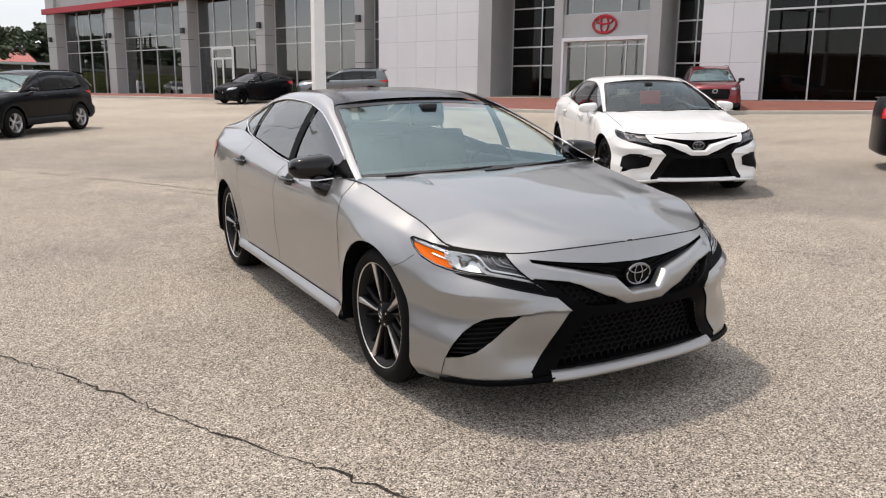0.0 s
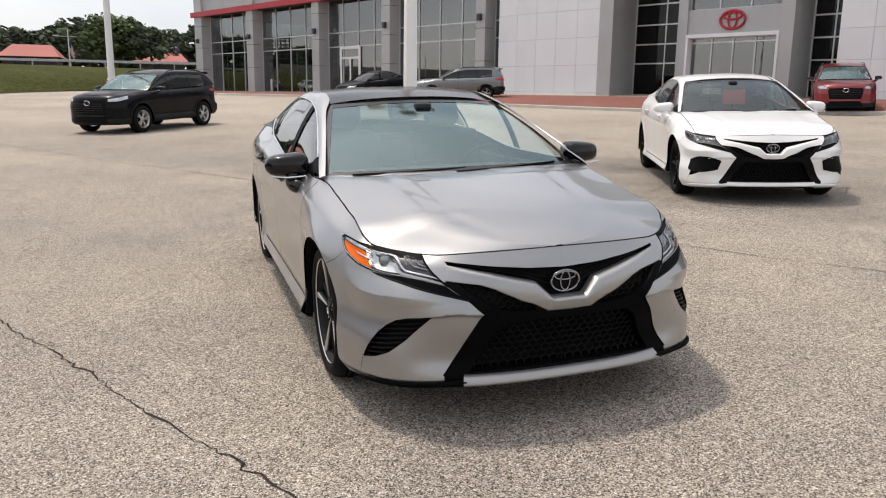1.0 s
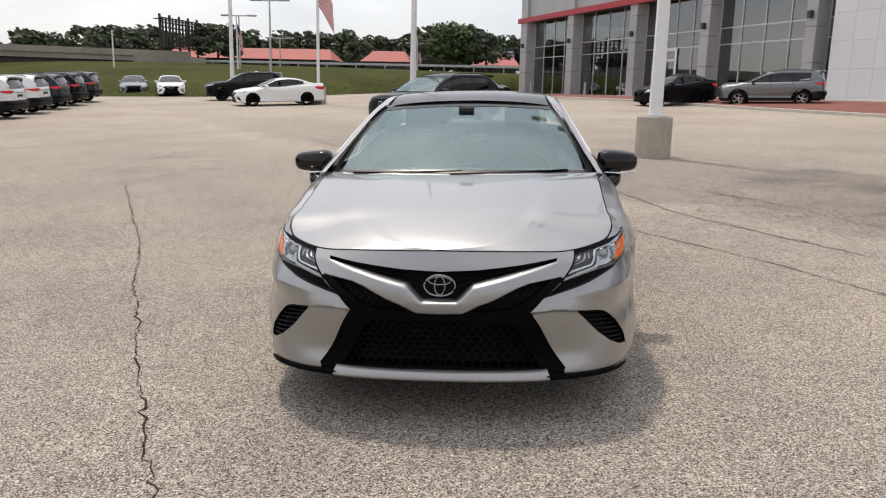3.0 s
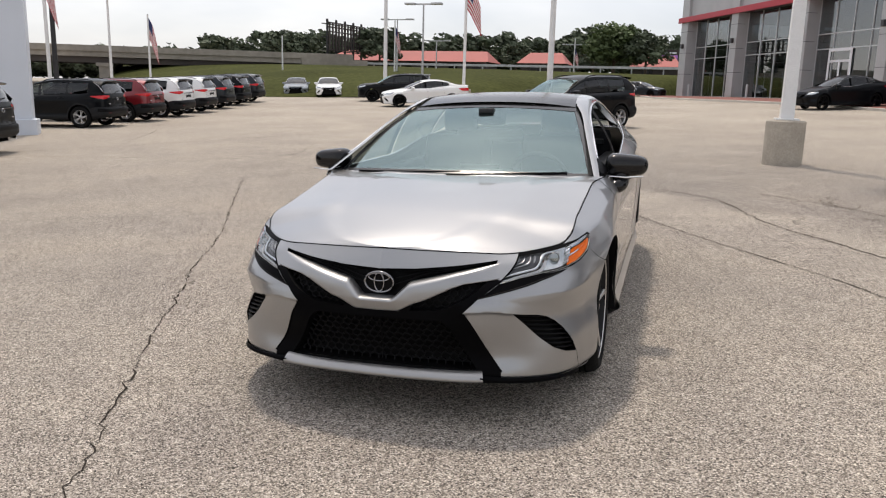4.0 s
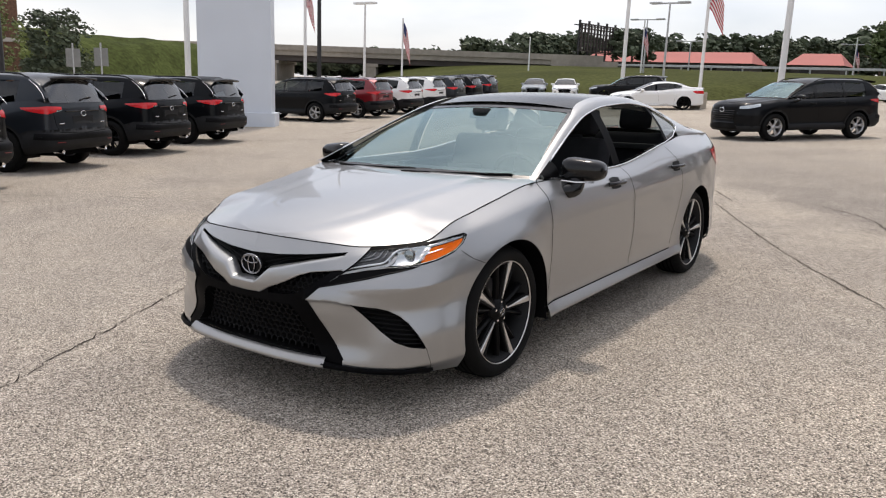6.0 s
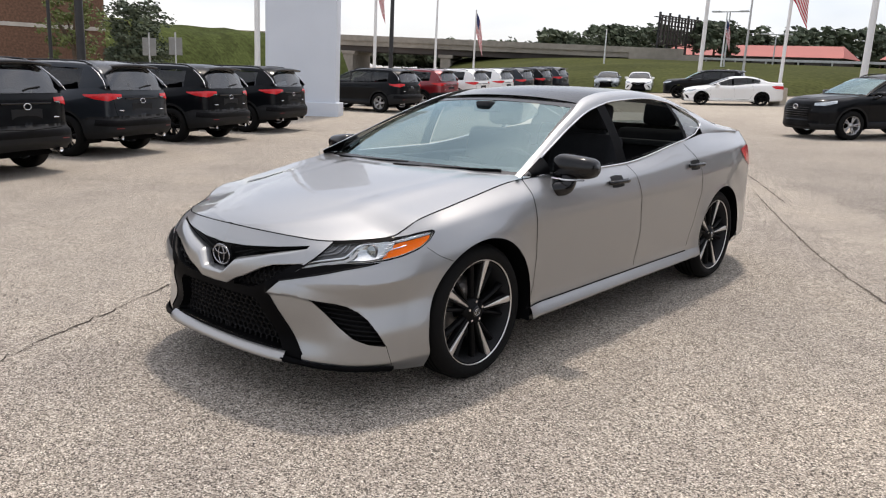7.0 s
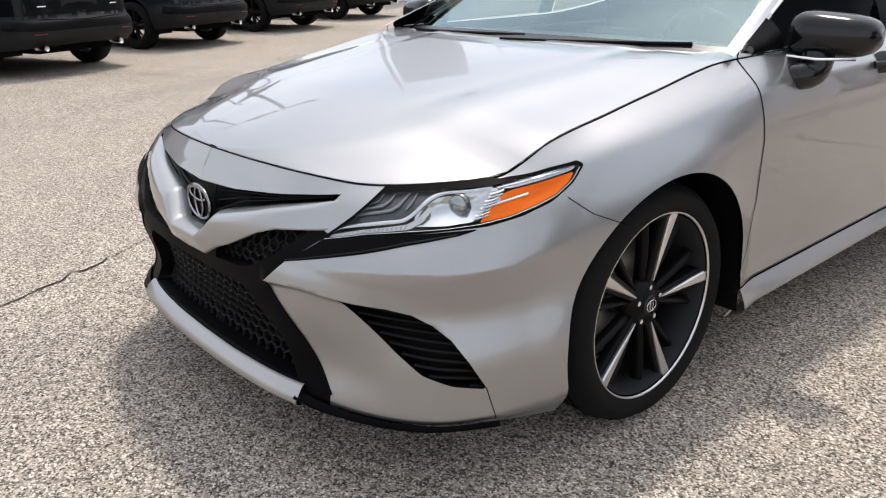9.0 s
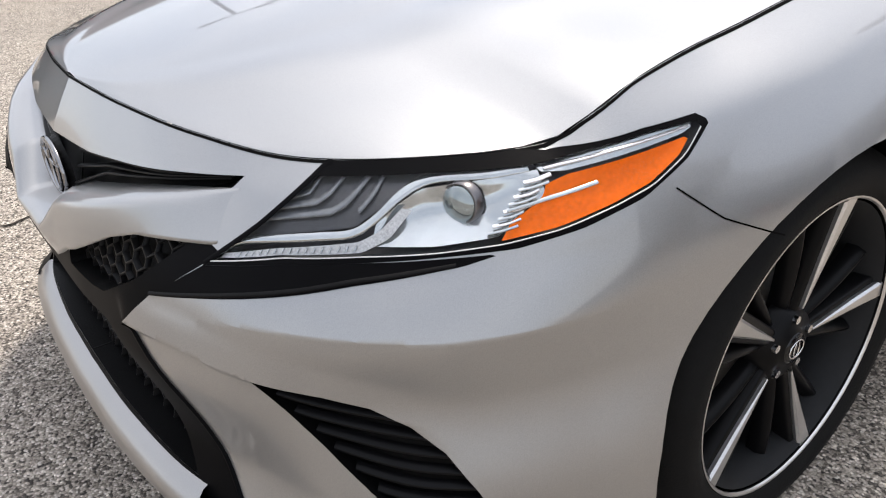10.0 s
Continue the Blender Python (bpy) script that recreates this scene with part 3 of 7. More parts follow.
# ---- vehicles ----
def ruled(shell, top, bottom, n=24, m=8, proud=0.004, depth=None):
    """A patch of a shell between two lines in (s, z); depth: how far its middle sinks in, with walls."""
    a, b = resample(top, n), resample(bottom, n)
    g = np.array([a + (b - a) * t for t in np.linspace(0, 1, m)])
    p = shell.at(g[..., 0], g[..., 1], proud)
    if depth is None:
        return grid(p, flip=True)
    q = shell.at(g[..., 0], g[..., 1], proud - depth)
    rim = shell.at(g[..., 0], g[..., 1], proud)
    v, f = grid(q, flip=True)
    edge = [(0, j) for j in range(n)] + [(i, n - 1) for i in range(1, m)] + [(m - 1, j) for j in range(n - 2, -1, -1)] + [(i, 0) for i in range(m - 2, 0, -1)]
    if g[..., 0].min() <= 0:
        # open where both halves meet
        edge = [(m - 1, j) for j in range(n)] + [(i, n - 1) for i in range(m - 2, 0, -1)] + [(0, j) for j in range(n - 1, -1, -1)]
        wall = np.array([[rim[i, j] for i, j in edge], [q[i, j] for i, j in edge]]).transpose(1, 0, 2)
        return joined((v, f), grid(wall))
    wall = np.array([[rim[i, j] for i, j in edge], [q[i, j] for i, j in edge]]).transpose(1, 0, 2)
    return joined((v, f), grid(wall, close=True))


def ribbon(shell, line, width, proud, n=60, thick=0.0):
    """A narrow band along a line in (s, z)."""
    c = resample(line, n)
    d = np.gradient(c, axis=0)
    d /= np.linalg.norm(d, axis=1)[:, None] + 1e-9
    side = np.stack([-d[:, 1], d[:, 0]], 1) * width / 2
    g = np.array([c - side, c - side * 0.5, c + side * 0.5, c + side])
    lift = np.array([proud, proud + thick, proud + thick, proud])[:, None] * np.ones(n)
    p = np.array([shell.at(g[i, :, 0], g[i, :, 1], 0.0) for i in range(4)])
    _, nrm = shell.base(g[..., 0])
    p[..., :2] += nrm * lift[..., None]
    return grid(p)


def split_cells(flat, cells, lines):
    """Cuts flat cells along lines in (s, z), so that each cell lies on one side of every line that meets it."""
    pts = [tuple(p) for p in flat]
    cells = [tuple(int(i) for i in c) for c in cells]
    lo = [tuple(flat[list(c)].min(0)) for c in cells]
    hi = [tuple(flat[list(c)].max(0)) for c in cells]
    lo, hi = np.array(lo), np.array(hi)
    for line in lines:
        for a, b in zip(line, line[1:]):
            a, b = np.array(a, float), np.array(b, float)
            if np.linalg.norm(b - a) < 1e-6:
                continue
            n = np.array([a[1] - b[1], b[0] - a[0]]) / np.linalg.norm(b - a)
            m0, m1 = np.minimum(a, b) - 1e-6, np.maximum(a, b) + 1e-6
            hit = np.where((lo[:, 0] <= m1[0]) & (hi[:, 0] >= m0[0]) & (lo[:, 1] <= m1[1]) & (hi[:, 1] >= m0[1]))[0]
            made, new_cells = {}, []
            for i in hit:
                c = cells[i]
                d = [(pts[k][0] - a[0]) * n[0] + (pts[k][1] - a[1]) * n[1] for k in c]
                if min(d) > -2e-5 or max(d) < 2e-5:
                    continue
                # leave cells that the line meets only beyond its ends
                cross = [np.array(pts[c[j]]) + (np.array(pts[c[(j + 1) % len(c)]]) - pts[c[j]]) * (d[j] / (d[j] - d[(j + 1) % len(c)])) for j in range(len(c)) if d[j] * d[(j + 1) % len(c)] < 0]
                along = [float((q - a) @ (b - a)) / float((b - a) @ (b - a)) for q in cross]
                if along and (max(along) < 0 or min(along) > 1):
                    continue
                left, right = [], []
                for j, k in enumerate(c):
                    e = (j + 1) % len(c)
                    if d[j] >= -2e-5:
                        left.append(k)
                    if d[j] <= 2e-5:
                        right.append(k)
                    if (d[j] > 2e-5 and d[e] < -2e-5) or (d[j] < -2e-5 and d[e] > 2e-5):
                        key = (min(k, c[e]), max(k, c[e]))
                        if key not in made:
                            t = d[j] / (d[j] - d[e])
                            made[key] = len(pts)
                            pts.append((pts[k][0] + (pts[c[e]][0] - pts[k][0]) * t, pts[k][1] + (pts[c[e]][1] - pts[k][1]) * t))
                        left.append(made[key])
                        right.append(made[key])
                if len(left) < 3 or len(right) < 3:
                    continue
                cells[i] = tuple(left)
                q = np.array([pts[k] for k in left])
                lo[i], hi[i] = q.min(0), q.max(0)
                new_cells.append(tuple(right))
            if new_cells:
                qs = [np.array([pts[k] for k in c]) for c in new_cells]
                cells += new_cells
                lo, hi = np.vstack([lo] + [q.min(0) for q in qs]), np.vstack([hi] + [q.max(0) for q in qs])
    return np.array(pts), cells


def wall_pieces(shell, cuts, cell, rows, creases=(), s_end=None):
    """The shell's half as faces, sorted by the first of the named polygons in (s, z) that holds their middle; the rest is 'rest'.
    A polygon named '' is left open."""
    s = np.concatenate([np.arange(0, cell[2], cell[0]), np.linspace(cell[2], s_end or shell.length, cell[1])])
    w = np.linspace(0, 1, rows)
    lo, hi = shell.bottom(s), shell.top(s)
    g = np.stack([np.repeat(s[:, None], rows, 1), lo[:, None] + (hi - lo)[:, None] * w], -1)
    n, m = g.shape[:2]
    flat = g.reshape(-1, 2)
    lim = np.repeat(np.where(s < cell[2], cell[0], (shell.length - cell[2]) / cell[1]), rows)
    for name, polygon in cuts if not creases else ():
        near = snap(flat.copy(), polygon, 1.0)
        hold = np.linalg.norm(near - flat, axis=1) < 0.6 * lim
        flat[hold] = near[hold]
    flat[:, 0] = np.clip(flat[:, 0], 0, shell.length)
    i, j = np.meshgrid(range(n - 1), range(m - 1), indexing="ij")
    a = (i * m + j).ravel()
    quads = np.stack([a, a + m, a + m + 1, a + 1], 1)
    if creases:
        flat, quads = split_cells(flat, quads, [list(c[1]) + [c[1][0]] for c in cuts] + [list(c) for c in creases])
        mid = np.array([flat[list(c)].mean(0) for c in quads])
    else:
        mid = flat[quads].mean(1)
    p = shell.at(flat[:, 0], flat[:, 1])
    p[flat[:, 0] < 1e-6, 0] = 0
    kind = np.full(len(quads), len(cuts))
    for k in range(len(cuts) - 1, -1, -1):
        kind[inside(cuts[k][1], mid)] = k
    out = {}
    for k, name in enumerate([c[0] for c in cuts] + ["rest"]):
        f = [tuple(quads[i]) for i in np.where(kind == k)[0]]
        if f and name:
            used = sorted({v for c in f for v in c})
            place = {v: i for i, v in enumerate(used)}
            out.setdefault(name, []).append((p[used], [tuple(place[v] for v in c) for c in f]))
    return {k: joined(*v) for k, v in out.items()}


def arch(shell, y, radius, z, floor):
    """The polygon of a wheel arch in (s, z)."""
    a = np.linspace(-0.25, np.pi + 0.25, 40)
    pts = [(shell.s_of_y(y + radius * np.cos(t)), z + radius * np.sin(t)) for t in a]
    return pts + [(pts[-1][0], floor - 0.2), (pts[0][0], floor - 0.2)]


def star_wheel(side, radius=0.335, rim=0.250, width=0.22, spokes=5, dark=True):
    """Parts of one wheel about the origin, whose outer face looks along x * side: list of name, mesh, material, label, smooth."""
    h = width / 2
    tyre = lathe([(rim, -h), (radius - 0.03, -h - 0.004), (radius - 0.008, -h + 0.022), (radius, -h + 0.05), (radius, h - 0.05), (radius - 0.008, h - 0.022),
                  (radius - 0.03, h + 0.004), (rim + 0.025, h + 0.006), (rim + 0.004, h - 0.004), (rim - 0.004, h - 0.012)], 56, "x")
    groove = [lathe([(radius + 0.0008, x - 0.005), (radius + 0.0008, x + 0.005)], 56, "x") for x in (-0.05, -0.018, 0.018, 0.05)]
    barrel = lathe([(rim - 0.012, -h + 0.01), (rim - 0.03, 0.0), (rim - 0.022, h - 0.03), (rim - 0.008, h - 0.012)], 48, "x")
    lip = lathe([(rim - 0.0045, h - 0.009), (rim - 0.0030, h - 0.006), (rim - 0.0010, h - 0.0045), (rim + 0.001, h - 0.005)], 64, "x")
    out = [("tyre", joined(tyre), RUBBER, "", True), ("tread_groove", joined(*groove), GAP, "", True),
           ("rim", barrel, GREY_PLASTIC if dark else ALLOY, "", True), ("rim_lip", lip, MACHINED, "machined silver rim lip", True)]
    face = h - 0.035

    def spoke(a0, a1, w0, w1, r0, r1, x0, x1, thick=0.03, bow=0.008, ridge=0.0):
        """A bar from the hub at angle a0 to the rim at a1, its face bowed outward."""
        rows = []
        for t in np.linspace(0, 1, 7):
            r, a, w = r0 + (r1 - r0) * t, a0 + (a1 - a0) * t, (w0 + (w1 - w0) * t) / 2
            x = x0 + (x1 - x0) * t + bow * np.sin(np.pi * t)
            c = np.array([0, np.cos(a), np.sin(a)]) * r
            d = np.array([0, -np.sin(a), np.cos(a)])
            b = min(0.004, w * 0.4) if not ridge else w * 0.82
            e = b if not ridge else ridge
            rows.append([c - d * w + (x - thick, 0, 0), c - d * w + (x - e, 0, 0), c - d * (w - b) + (x, 0, 0), c + d * (w - b) + (x, 0, 0),
                         c + d * w + (x - e, 0, 0), c + d * w + (x - thick, 0, 0)])
        return grid(np.array(rows), flip=True)

    black, bright = [], []
    step = 2 * np.pi / spokes
    for k in range(spokes):
        a = k * step + np.pi / 2 - 0.28
        if dark:
            for d, lean in ((-0.36, 0.05), (0.42, -0.05)):
                black.append(spoke(a + d * 0.75, a + d + lean, 0.022, 0.026, 0.045, rim - 0.014, face - 0.012, face - 0.002, 0.03, 0.004, 0.012))
            black.append(spoke(a + 0.02, a + 0.035, 0.026, 0.058, 0.045, rim - 0.012, face - 0.002, face + 0.012, 0.03, 0.0))
            bright.append(spoke(a + 0.035, a + 0.035, 0.004, 0.034, 0.066, rim - 0.004, face + 0.006, face + 0.0235, 0.010, 0.0))
        else:
            for d in (-0.16, 0.16):
                bright.append(spoke(a + d * 0.6, a + d, 0.030, 0.024, 0.045, rim - 0.012, face, face + 0.012))
    for m in black:
        out.append(("spoke", m, WHEEL_BLACK, "", True))
    for m in bright:
        out.append(("spoke_face" if dark else "spoke", m, MACHINED if dark else ALLOY, "machined silver spoke face" if dark else "", False))
    hub = lathe([(0.0, face + 0.012), (0.03, face + 0.012), (0.034, face + 0.006), (0.06, face + 0.002), (0.07, face - 0.03)], 24, "x")
    out.append(("hub", hub, WHEEL_BLACK if dark else ALLOY, "", True))
    out.append(("hub_cap", lathe([(0.0, face + 0.016), (0.026, face + 0.015), (0.029, face + 0.010)], 24, "x"), GLOSS_BLACK, "", True))
    ring = [(face + 0.0165, 0.020 * np.cos(t), 0.016 * np.sin(t)) for t in np.linspace(0, 2 * np.pi, 24, endpoint=False)]
    ring2 = [(face + 0.0165, 0.007 * np.cos(t), 0.015 * np.sin(t)) for t in np.linspace(0, 2 * np.pi, 20, endpoint=False)]
    out.append(("hub_emblem", joined(tube(ring, 0.0016, 5, True), tube(ring2, 0.0014, 5, True)), CHROME, "", True))
    for k in range(5):
        a = k * 2 * np.pi / 5 + 0.3
        nut = lathe([(0, face + 0.010), (0.007, face + 0.010), (0.008, face - 0.01)], 8, "x")
        out.append(("wheel_nut", ([(x, y + 0.05 * np.cos(a), z + 0.05 * np.sin(a)) for x, y, z in nut[0]], nut[1]), CHROME, "", False))
    out.append(("brake_disc", lathe([(0.06, -0.02), (0.16, -0.02), (0.16, -0.04), (0.06, -0.04)], 32, "x"), DISC, "", True))
    if side < 0:
        out = [(n, mirrored(m), ma, la, sm) for n, m, ma, la, sm in out]
    return out


def rail_curve(knots, ys):
    return np.stack([smooth_curve([(k[0], k[1]) for k in knots], ys), np.asarray(ys, float), smooth_curve([(k[0], k[2]) for k in knots], ys)], -1)


class Cabin:
    """The glasshouse over a shell: from its top edge to a rail of knots (y, x, z)."""

    def __init__(self, shell, rail, bulge=0.02):
        self.shell, self.rail, self.bulge = shell, rail, bulge
        ok = shell.plan[:, 1] > rail[0][0] - 0.3
        s = shell.step[ok][::4]
        p = shell.at(s, shell.top(s))
        side = p[:, 0] > 0.5 * p[:, 0].max()
        self.belt = p[side][np.argsort(p[side][:, 1])]

    def at(self, y, v, proud=0.0):
        y, v = np.broadcast_arrays(np.asarray(y, float), np.asarray(v, float))
        b = np.stack([np.interp(y, self.belt[:, 1], self.belt[:, i]) for i in (0, 2)], -1)
        r = rail_curve(self.rail, y.ravel()).reshape(*y.shape, 3)
        out = np.empty((*y.shape, 3))
        out[..., 0] = b[..., 0] + (r[..., 0] - b[..., 0]) * v + self.bulge * np.sin(np.pi * np.clip(v, 0, 1)) + proud
        out[..., 1] = y
        out[..., 2] = b[..., 1] + (r[..., 2] - b[..., 1]) * v + proud * 0.5
        return out

    def patch(self, top, bottom, n=24, m=8, proud=0.0):
        a, b = resample(top, n), resample(bottom, n)
        g = np.array([a + (b - a) * t for t in np.linspace(0, 1, m)])
        return grid(self.at(g[..., 0], g[..., 1], proud), flip=False)

    def line(self, pts, n=40, proud=0.0):
        g = resample(pts, n)
        return self.at(g[:, 0], g[:, 1], proud)


def both_sides(name, mesh, material, parent, label="", smooth=True):
    part(name, mesh, material, parent, label, smooth)
    return part(name, mirrored(mesh), material, parent, label, smooth)


def vehicle(spec, m, name, tags, body, trim=None, wheel_dark=True, glass_mat=None):
    """A whole car that faces -y about its own origin, with its parts, at the pose m."""
    sh, rail = spec["shell"], spec["rail"]
    cab = Cabin(sh, rail, spec.get("bulge", 0.02))
    car = empty(name, m, **tags)
    trim = trim or body
    gl = glass_mat or spec.get("glass", DARK_GLASS)
    fa, ra = spec["axles"]
    wr, ar = spec["wheel"], spec["arch"]
    arches = [("", arch(sh, fa, ar, wr, 0.1)), ("", arch(sh, ra, ar, wr, 0.1))]
    pieces = wall_pieces(sh, arches + spec.get("cuts", []), spec["cell"], spec["rows"], spec.get("creases", ()))
    mats = dict(spec.get("cut_mats", {}))
    names = {"rest": spec.get("rest_name", "body")}
    for key, mesh in pieces.items():
        both_sides(names.get(key, key), mesh, mats.get(key, body), car)
    # wheel-arch liners, floor pan
    for y in (fa, ra):
        a = np.linspace(-0.3, np.pi + 0.3, 24)
        ly, lz = y + (ar + 0.004) * np.cos(a), wr + (ar + 0.004) * np.sin(a)
        ls = np.array([sh.s_of_y(v) for v in ly])
        skin = sh.at(ls, np.maximum(lz, sh.bottom(ls)))[:, 0] - 0.012
        g = np.array([[(x, v, w) for x in (k, k - 0.34)] for k, v, w in zip(skin, ly, lz)])
        both_sides("arch_liner", grid(g), BLACK_PLASTIC, car)
    w = sh.plan[:, 0].max()
    y0, y1 = sh.plan[0, 1], sh.plan[-1, 1]
    part("floor_pan", box(-w + 0.38, w - 0.38, y0 + 0.25, y1 - 0.25, sh.bottom(2.0) - 0.005, sh.bottom(2.0) + 0.25), GAP, car)
    both_sides("rocker_core", box(w - 0.40, w - 0.10, fa + ar + 0.03, ra - ar - 0.03, sh.bottom(2.2), sh.bottom(2.2) + 0.3), GAP, car)
    both_sides("tail_core", box(w - 0.40, w - 0.12, ra + ar + 0.03, y1 - 0.35, sh.bottom(2.2) + 0.06, sh.bottom(2.2) + 0.4), GAP, car)
    # bonnet
    hy = spec["hood_y"]
    cut_s = np.linspace(0, sh.s_of_y(hy[1]), 60)
    edge = sh.at(cut_s, sh.top(cut_s))
    ys = np.unique(np.concatenate([np.linspace(hy[0], hy[0] + 0.2, 18) ** 1.0, np.linspace(hy[0] + 0.2, hy[1], 30)]))
    order = np.argsort(edge[:, 1])
    xe = np.interp(ys, edge[order][:, 1], edge[order][:, 0])
    ze = np.interp(ys, edge[order][:, 1], edge[order][:, 2])
    zc = smooth_curve(spec["hood_z"], ys)
    r = np.linspace(0, 1, 64)
    x = xe[:, None] * r - 0.0015 * (r > 0.99)
    z = zc[:, None] + (ze - zc)[:, None] * r ** spec.get("crown", 2.3)
    for cx, amp, wid in spec.get("ridges", ()):
        k = np.clip((ys - hy[0]) / (hy[1] - hy[0]), 0, 1)[:, None]
        z = z + amp * np.sin(np.pi * np.clip(k * 1.05, 0, 1)) ** 0.6 * np.exp(-((r - cx + 0.22 * (1 - k)) / wid) ** 2) * (1 - r ** 6)
    if spec.get("hood_step"):
        # the raised middle, with a crease on either side that runs in towards the nose
        back, front, high, soft = spec["hood_step"]
        k = np.clip((ys - hy[0]) / (hy[1] - hy[0]), 0, 1)[:, None]
        z = z + high * np.clip(k * 3.0, 0, 1) / (1 + np.exp(np.clip((r - (front + (back - front) * k)) / soft, -40, 40))) * (1 - r ** 6)
    z = z + 0.001
    yy = np.repeat(ys[:, None], len(r), 1)
    if spec.get("hood_rear"):
        a0, a1, a2 = spec["hood_rear"]
        yy = np.minimum(yy, a0 + a1 * (x / a2) ** 2)
    g = np.stack([x, yy, z], -1)
    v, f = grid(g, flip=False)
    part("hood", joined((v, f), mirrored((v, f))), spec.get("hood_mat", body), car, "", True)
    # cowl and windscreen
    ws = spec["screen"]
    u = np.linspace(-1, 1, 25)
    t = np.linspace(0, 1, 14)
    lowx, lowy, lowz, lowback = ws["low"]
    hix, hiy, hiz, hiback = ws["high"]
    low = np.stack([u * lowx, lowy + lowback * u ** 2, lowz + 0.012 * (1 - u ** 2)], -1)
    high = np.stack([u * hix, hiy + hiback * u ** 2, hiz - ws.get("drop", 0.035) * u ** 2], -1)
    pane = low[None] + (high - low)[None] * t[:, None, None]
    pane[..., 2] += 0.030 * np.sin(np.pi * t)[:, None] * (1 - 0.3 * u ** 2)
    pane[..., 1] -= 0.010 * np.sin(np.pi * t)[:, None]
    part("windshield", grid(pane), spec.get("screen_glass", gl), car, "clear tinted laminated windshield", True)
    band = pane[-2:] + (0, -0.001, 0.002)
    part("windshield_band", grid(band), GLOSS_BLACK, car, "", True)
    side_frit = pane[:, :2] + (0, -0.001, 0.002)
    side_frit[:, 1] = side_frit[:, 0] + (side_frit[:, 1] - side_frit[:, 0]) * 0.55
    both_sides("windshield_edge", grid(side_frit), spec.get("frit_mat", GLOSS_BLACK), car)
    part("windshield_foot", grid(np.array([pane[0], pane[0] + (pane[1] - pane[0]) * 0.55]) + (0, -0.001, 0.002)), spec.get("frit_mat", GLOSS_BLACK), car, "", True)
    cowl = np.array([np.stack([u * lowx * 1.02, low[:, 1] - 0.16, low[:, 2] - 0.085], -1), np.stack([u * lowx * 1.02, low[:, 1] - 0.05, low[:, 2] - 0.030], -1), low + (0, 0.03, 0.014)])
    part("cowl", grid(cowl), BLACK_PLASTIC, car, "", True)
    for x0, x1 in spec.get("wipers", ()):
        pts = [(x0 + (x1 - x0) * k, lowy - 0.02 + 0.05 * k + lowback * ((x0 + (x1 - x0) * k) / lowx) ** 2, lowz + 0.014 + 0.014 * k) for k in np.linspace(0, 1, 8)]
        part("wiper", tube(pts, 0.006, 6), BLACK_PLASTIC, car, "", True)
    # roof
    ry = spec["roof_y"]
    ys = np.linspace(ry[0], ry[1], 26)
    inner = rail_curve(rail, ys) + (-spec.get("rail_in", 0.075), 0, 0.022)
    zc = smooth_curve(spec["roof_z"], ys)
    r = np.linspace(-1, 1, 21)
    g = np.stack([inner[:, :1] * r, np.repeat(ys[:, None], 21, 1) + 0.0, zc[:, None] + (inner[:, 2] - zc)[:, None] * np.abs(r) ** 2.4], -1)
    bow = (spec.get("roof_bow", 0.04) * np.abs(r) ** 2)[None] * (1 - np.linspace(0, 1, 26))[:, None]
    g[..., 1] += bow
    part("roof", grid(g), spec.get("roof_mat", body), car, spec.get("roof_label", ""), True)
    # headliner and rear screen
    g2 = g * (0.97, 1, 1) - (0, 0, 0.035)
    part("headliner", grid(g2), HEADLINER, car, "", True)
    rs = spec["rear_screen"]
    lowr = np.stack([u * rs[0], rs[1] - 0.06 * u ** 2, rs[2] + 0 * u], -1)
    highr = np.stack([u * inner[-1, 0], ys[-1] + 0 * u, zc[-1] + (inner[-1, 2] - zc[-1]) * np.abs(u) ** 2.4], -1)
    pane = highr[None] + (lowr - highr)[None] * t[:, None, None]
    pane[..., 2] += spec.get("rear_bulge", 0.03) * np.sin(np.pi * t)[:, None]
    part("rear_window", grid(pane), spec.get("rear_glass", gl), car, "", True)
    # pillars, rails, side windows
    y0, y1 = rail[0][0], rail[-1][0]
    n = 50
    ys = np.linspace(y0, y1, n)
    wid = smooth_curve([(y0, 0.028), (ry[0] - 0.12, 0.034), (ry[0] + 0.15, spec.get("rail_in", 0.075)), (y1, spec.get("rail_in", 0.075))], ys)
    strip = np.array([cab.at(ys, np.full(n, v)) for v in spec.get("rail_v", (0.86, 0.93, 1.0))] + [rail_curve(rail, ys) + np.stack([-0.4 * wid, 0 * ys, 0.016 * wid / wid.max()], 1), rail_curve(rail, ys) + np.stack([-wid, 0 * ys, 0.0225 * wid / wid.max()], 1)])
    both_sides("roof_rail", grid(strip), body, car)
    c0 = spec["c_pillar"]
    ysc = np.linspace(c0, y1, 16)
    pil = np.array([cab.at(ysc, np.full(16, v), 0.001) for v in np.linspace(0, 0.9, 8)])
    both_sides("rear_pillar", grid(pil), body, car)
    if spec.get("deck"):
        dy = np.linspace(spec["deck"][0], spec["deck"][1], 16)
        b = np.stack([np.interp(dy, cab.belt[:, 1], cab.belt[:, i]) for i in (0, 2)], -1)
        zc = smooth_curve(spec["deck_z"], dy)
        r = np.linspace(-1, 1, 17)
        g = np.stack([b[:, :1] * r, np.repeat(dy[:, None], 17, 1), zc[:, None] + (b[:, 1] - zc)[:, None] * np.abs(r) ** 3], -1)
        part("trunk_lid", grid(g), body, car, "", True)
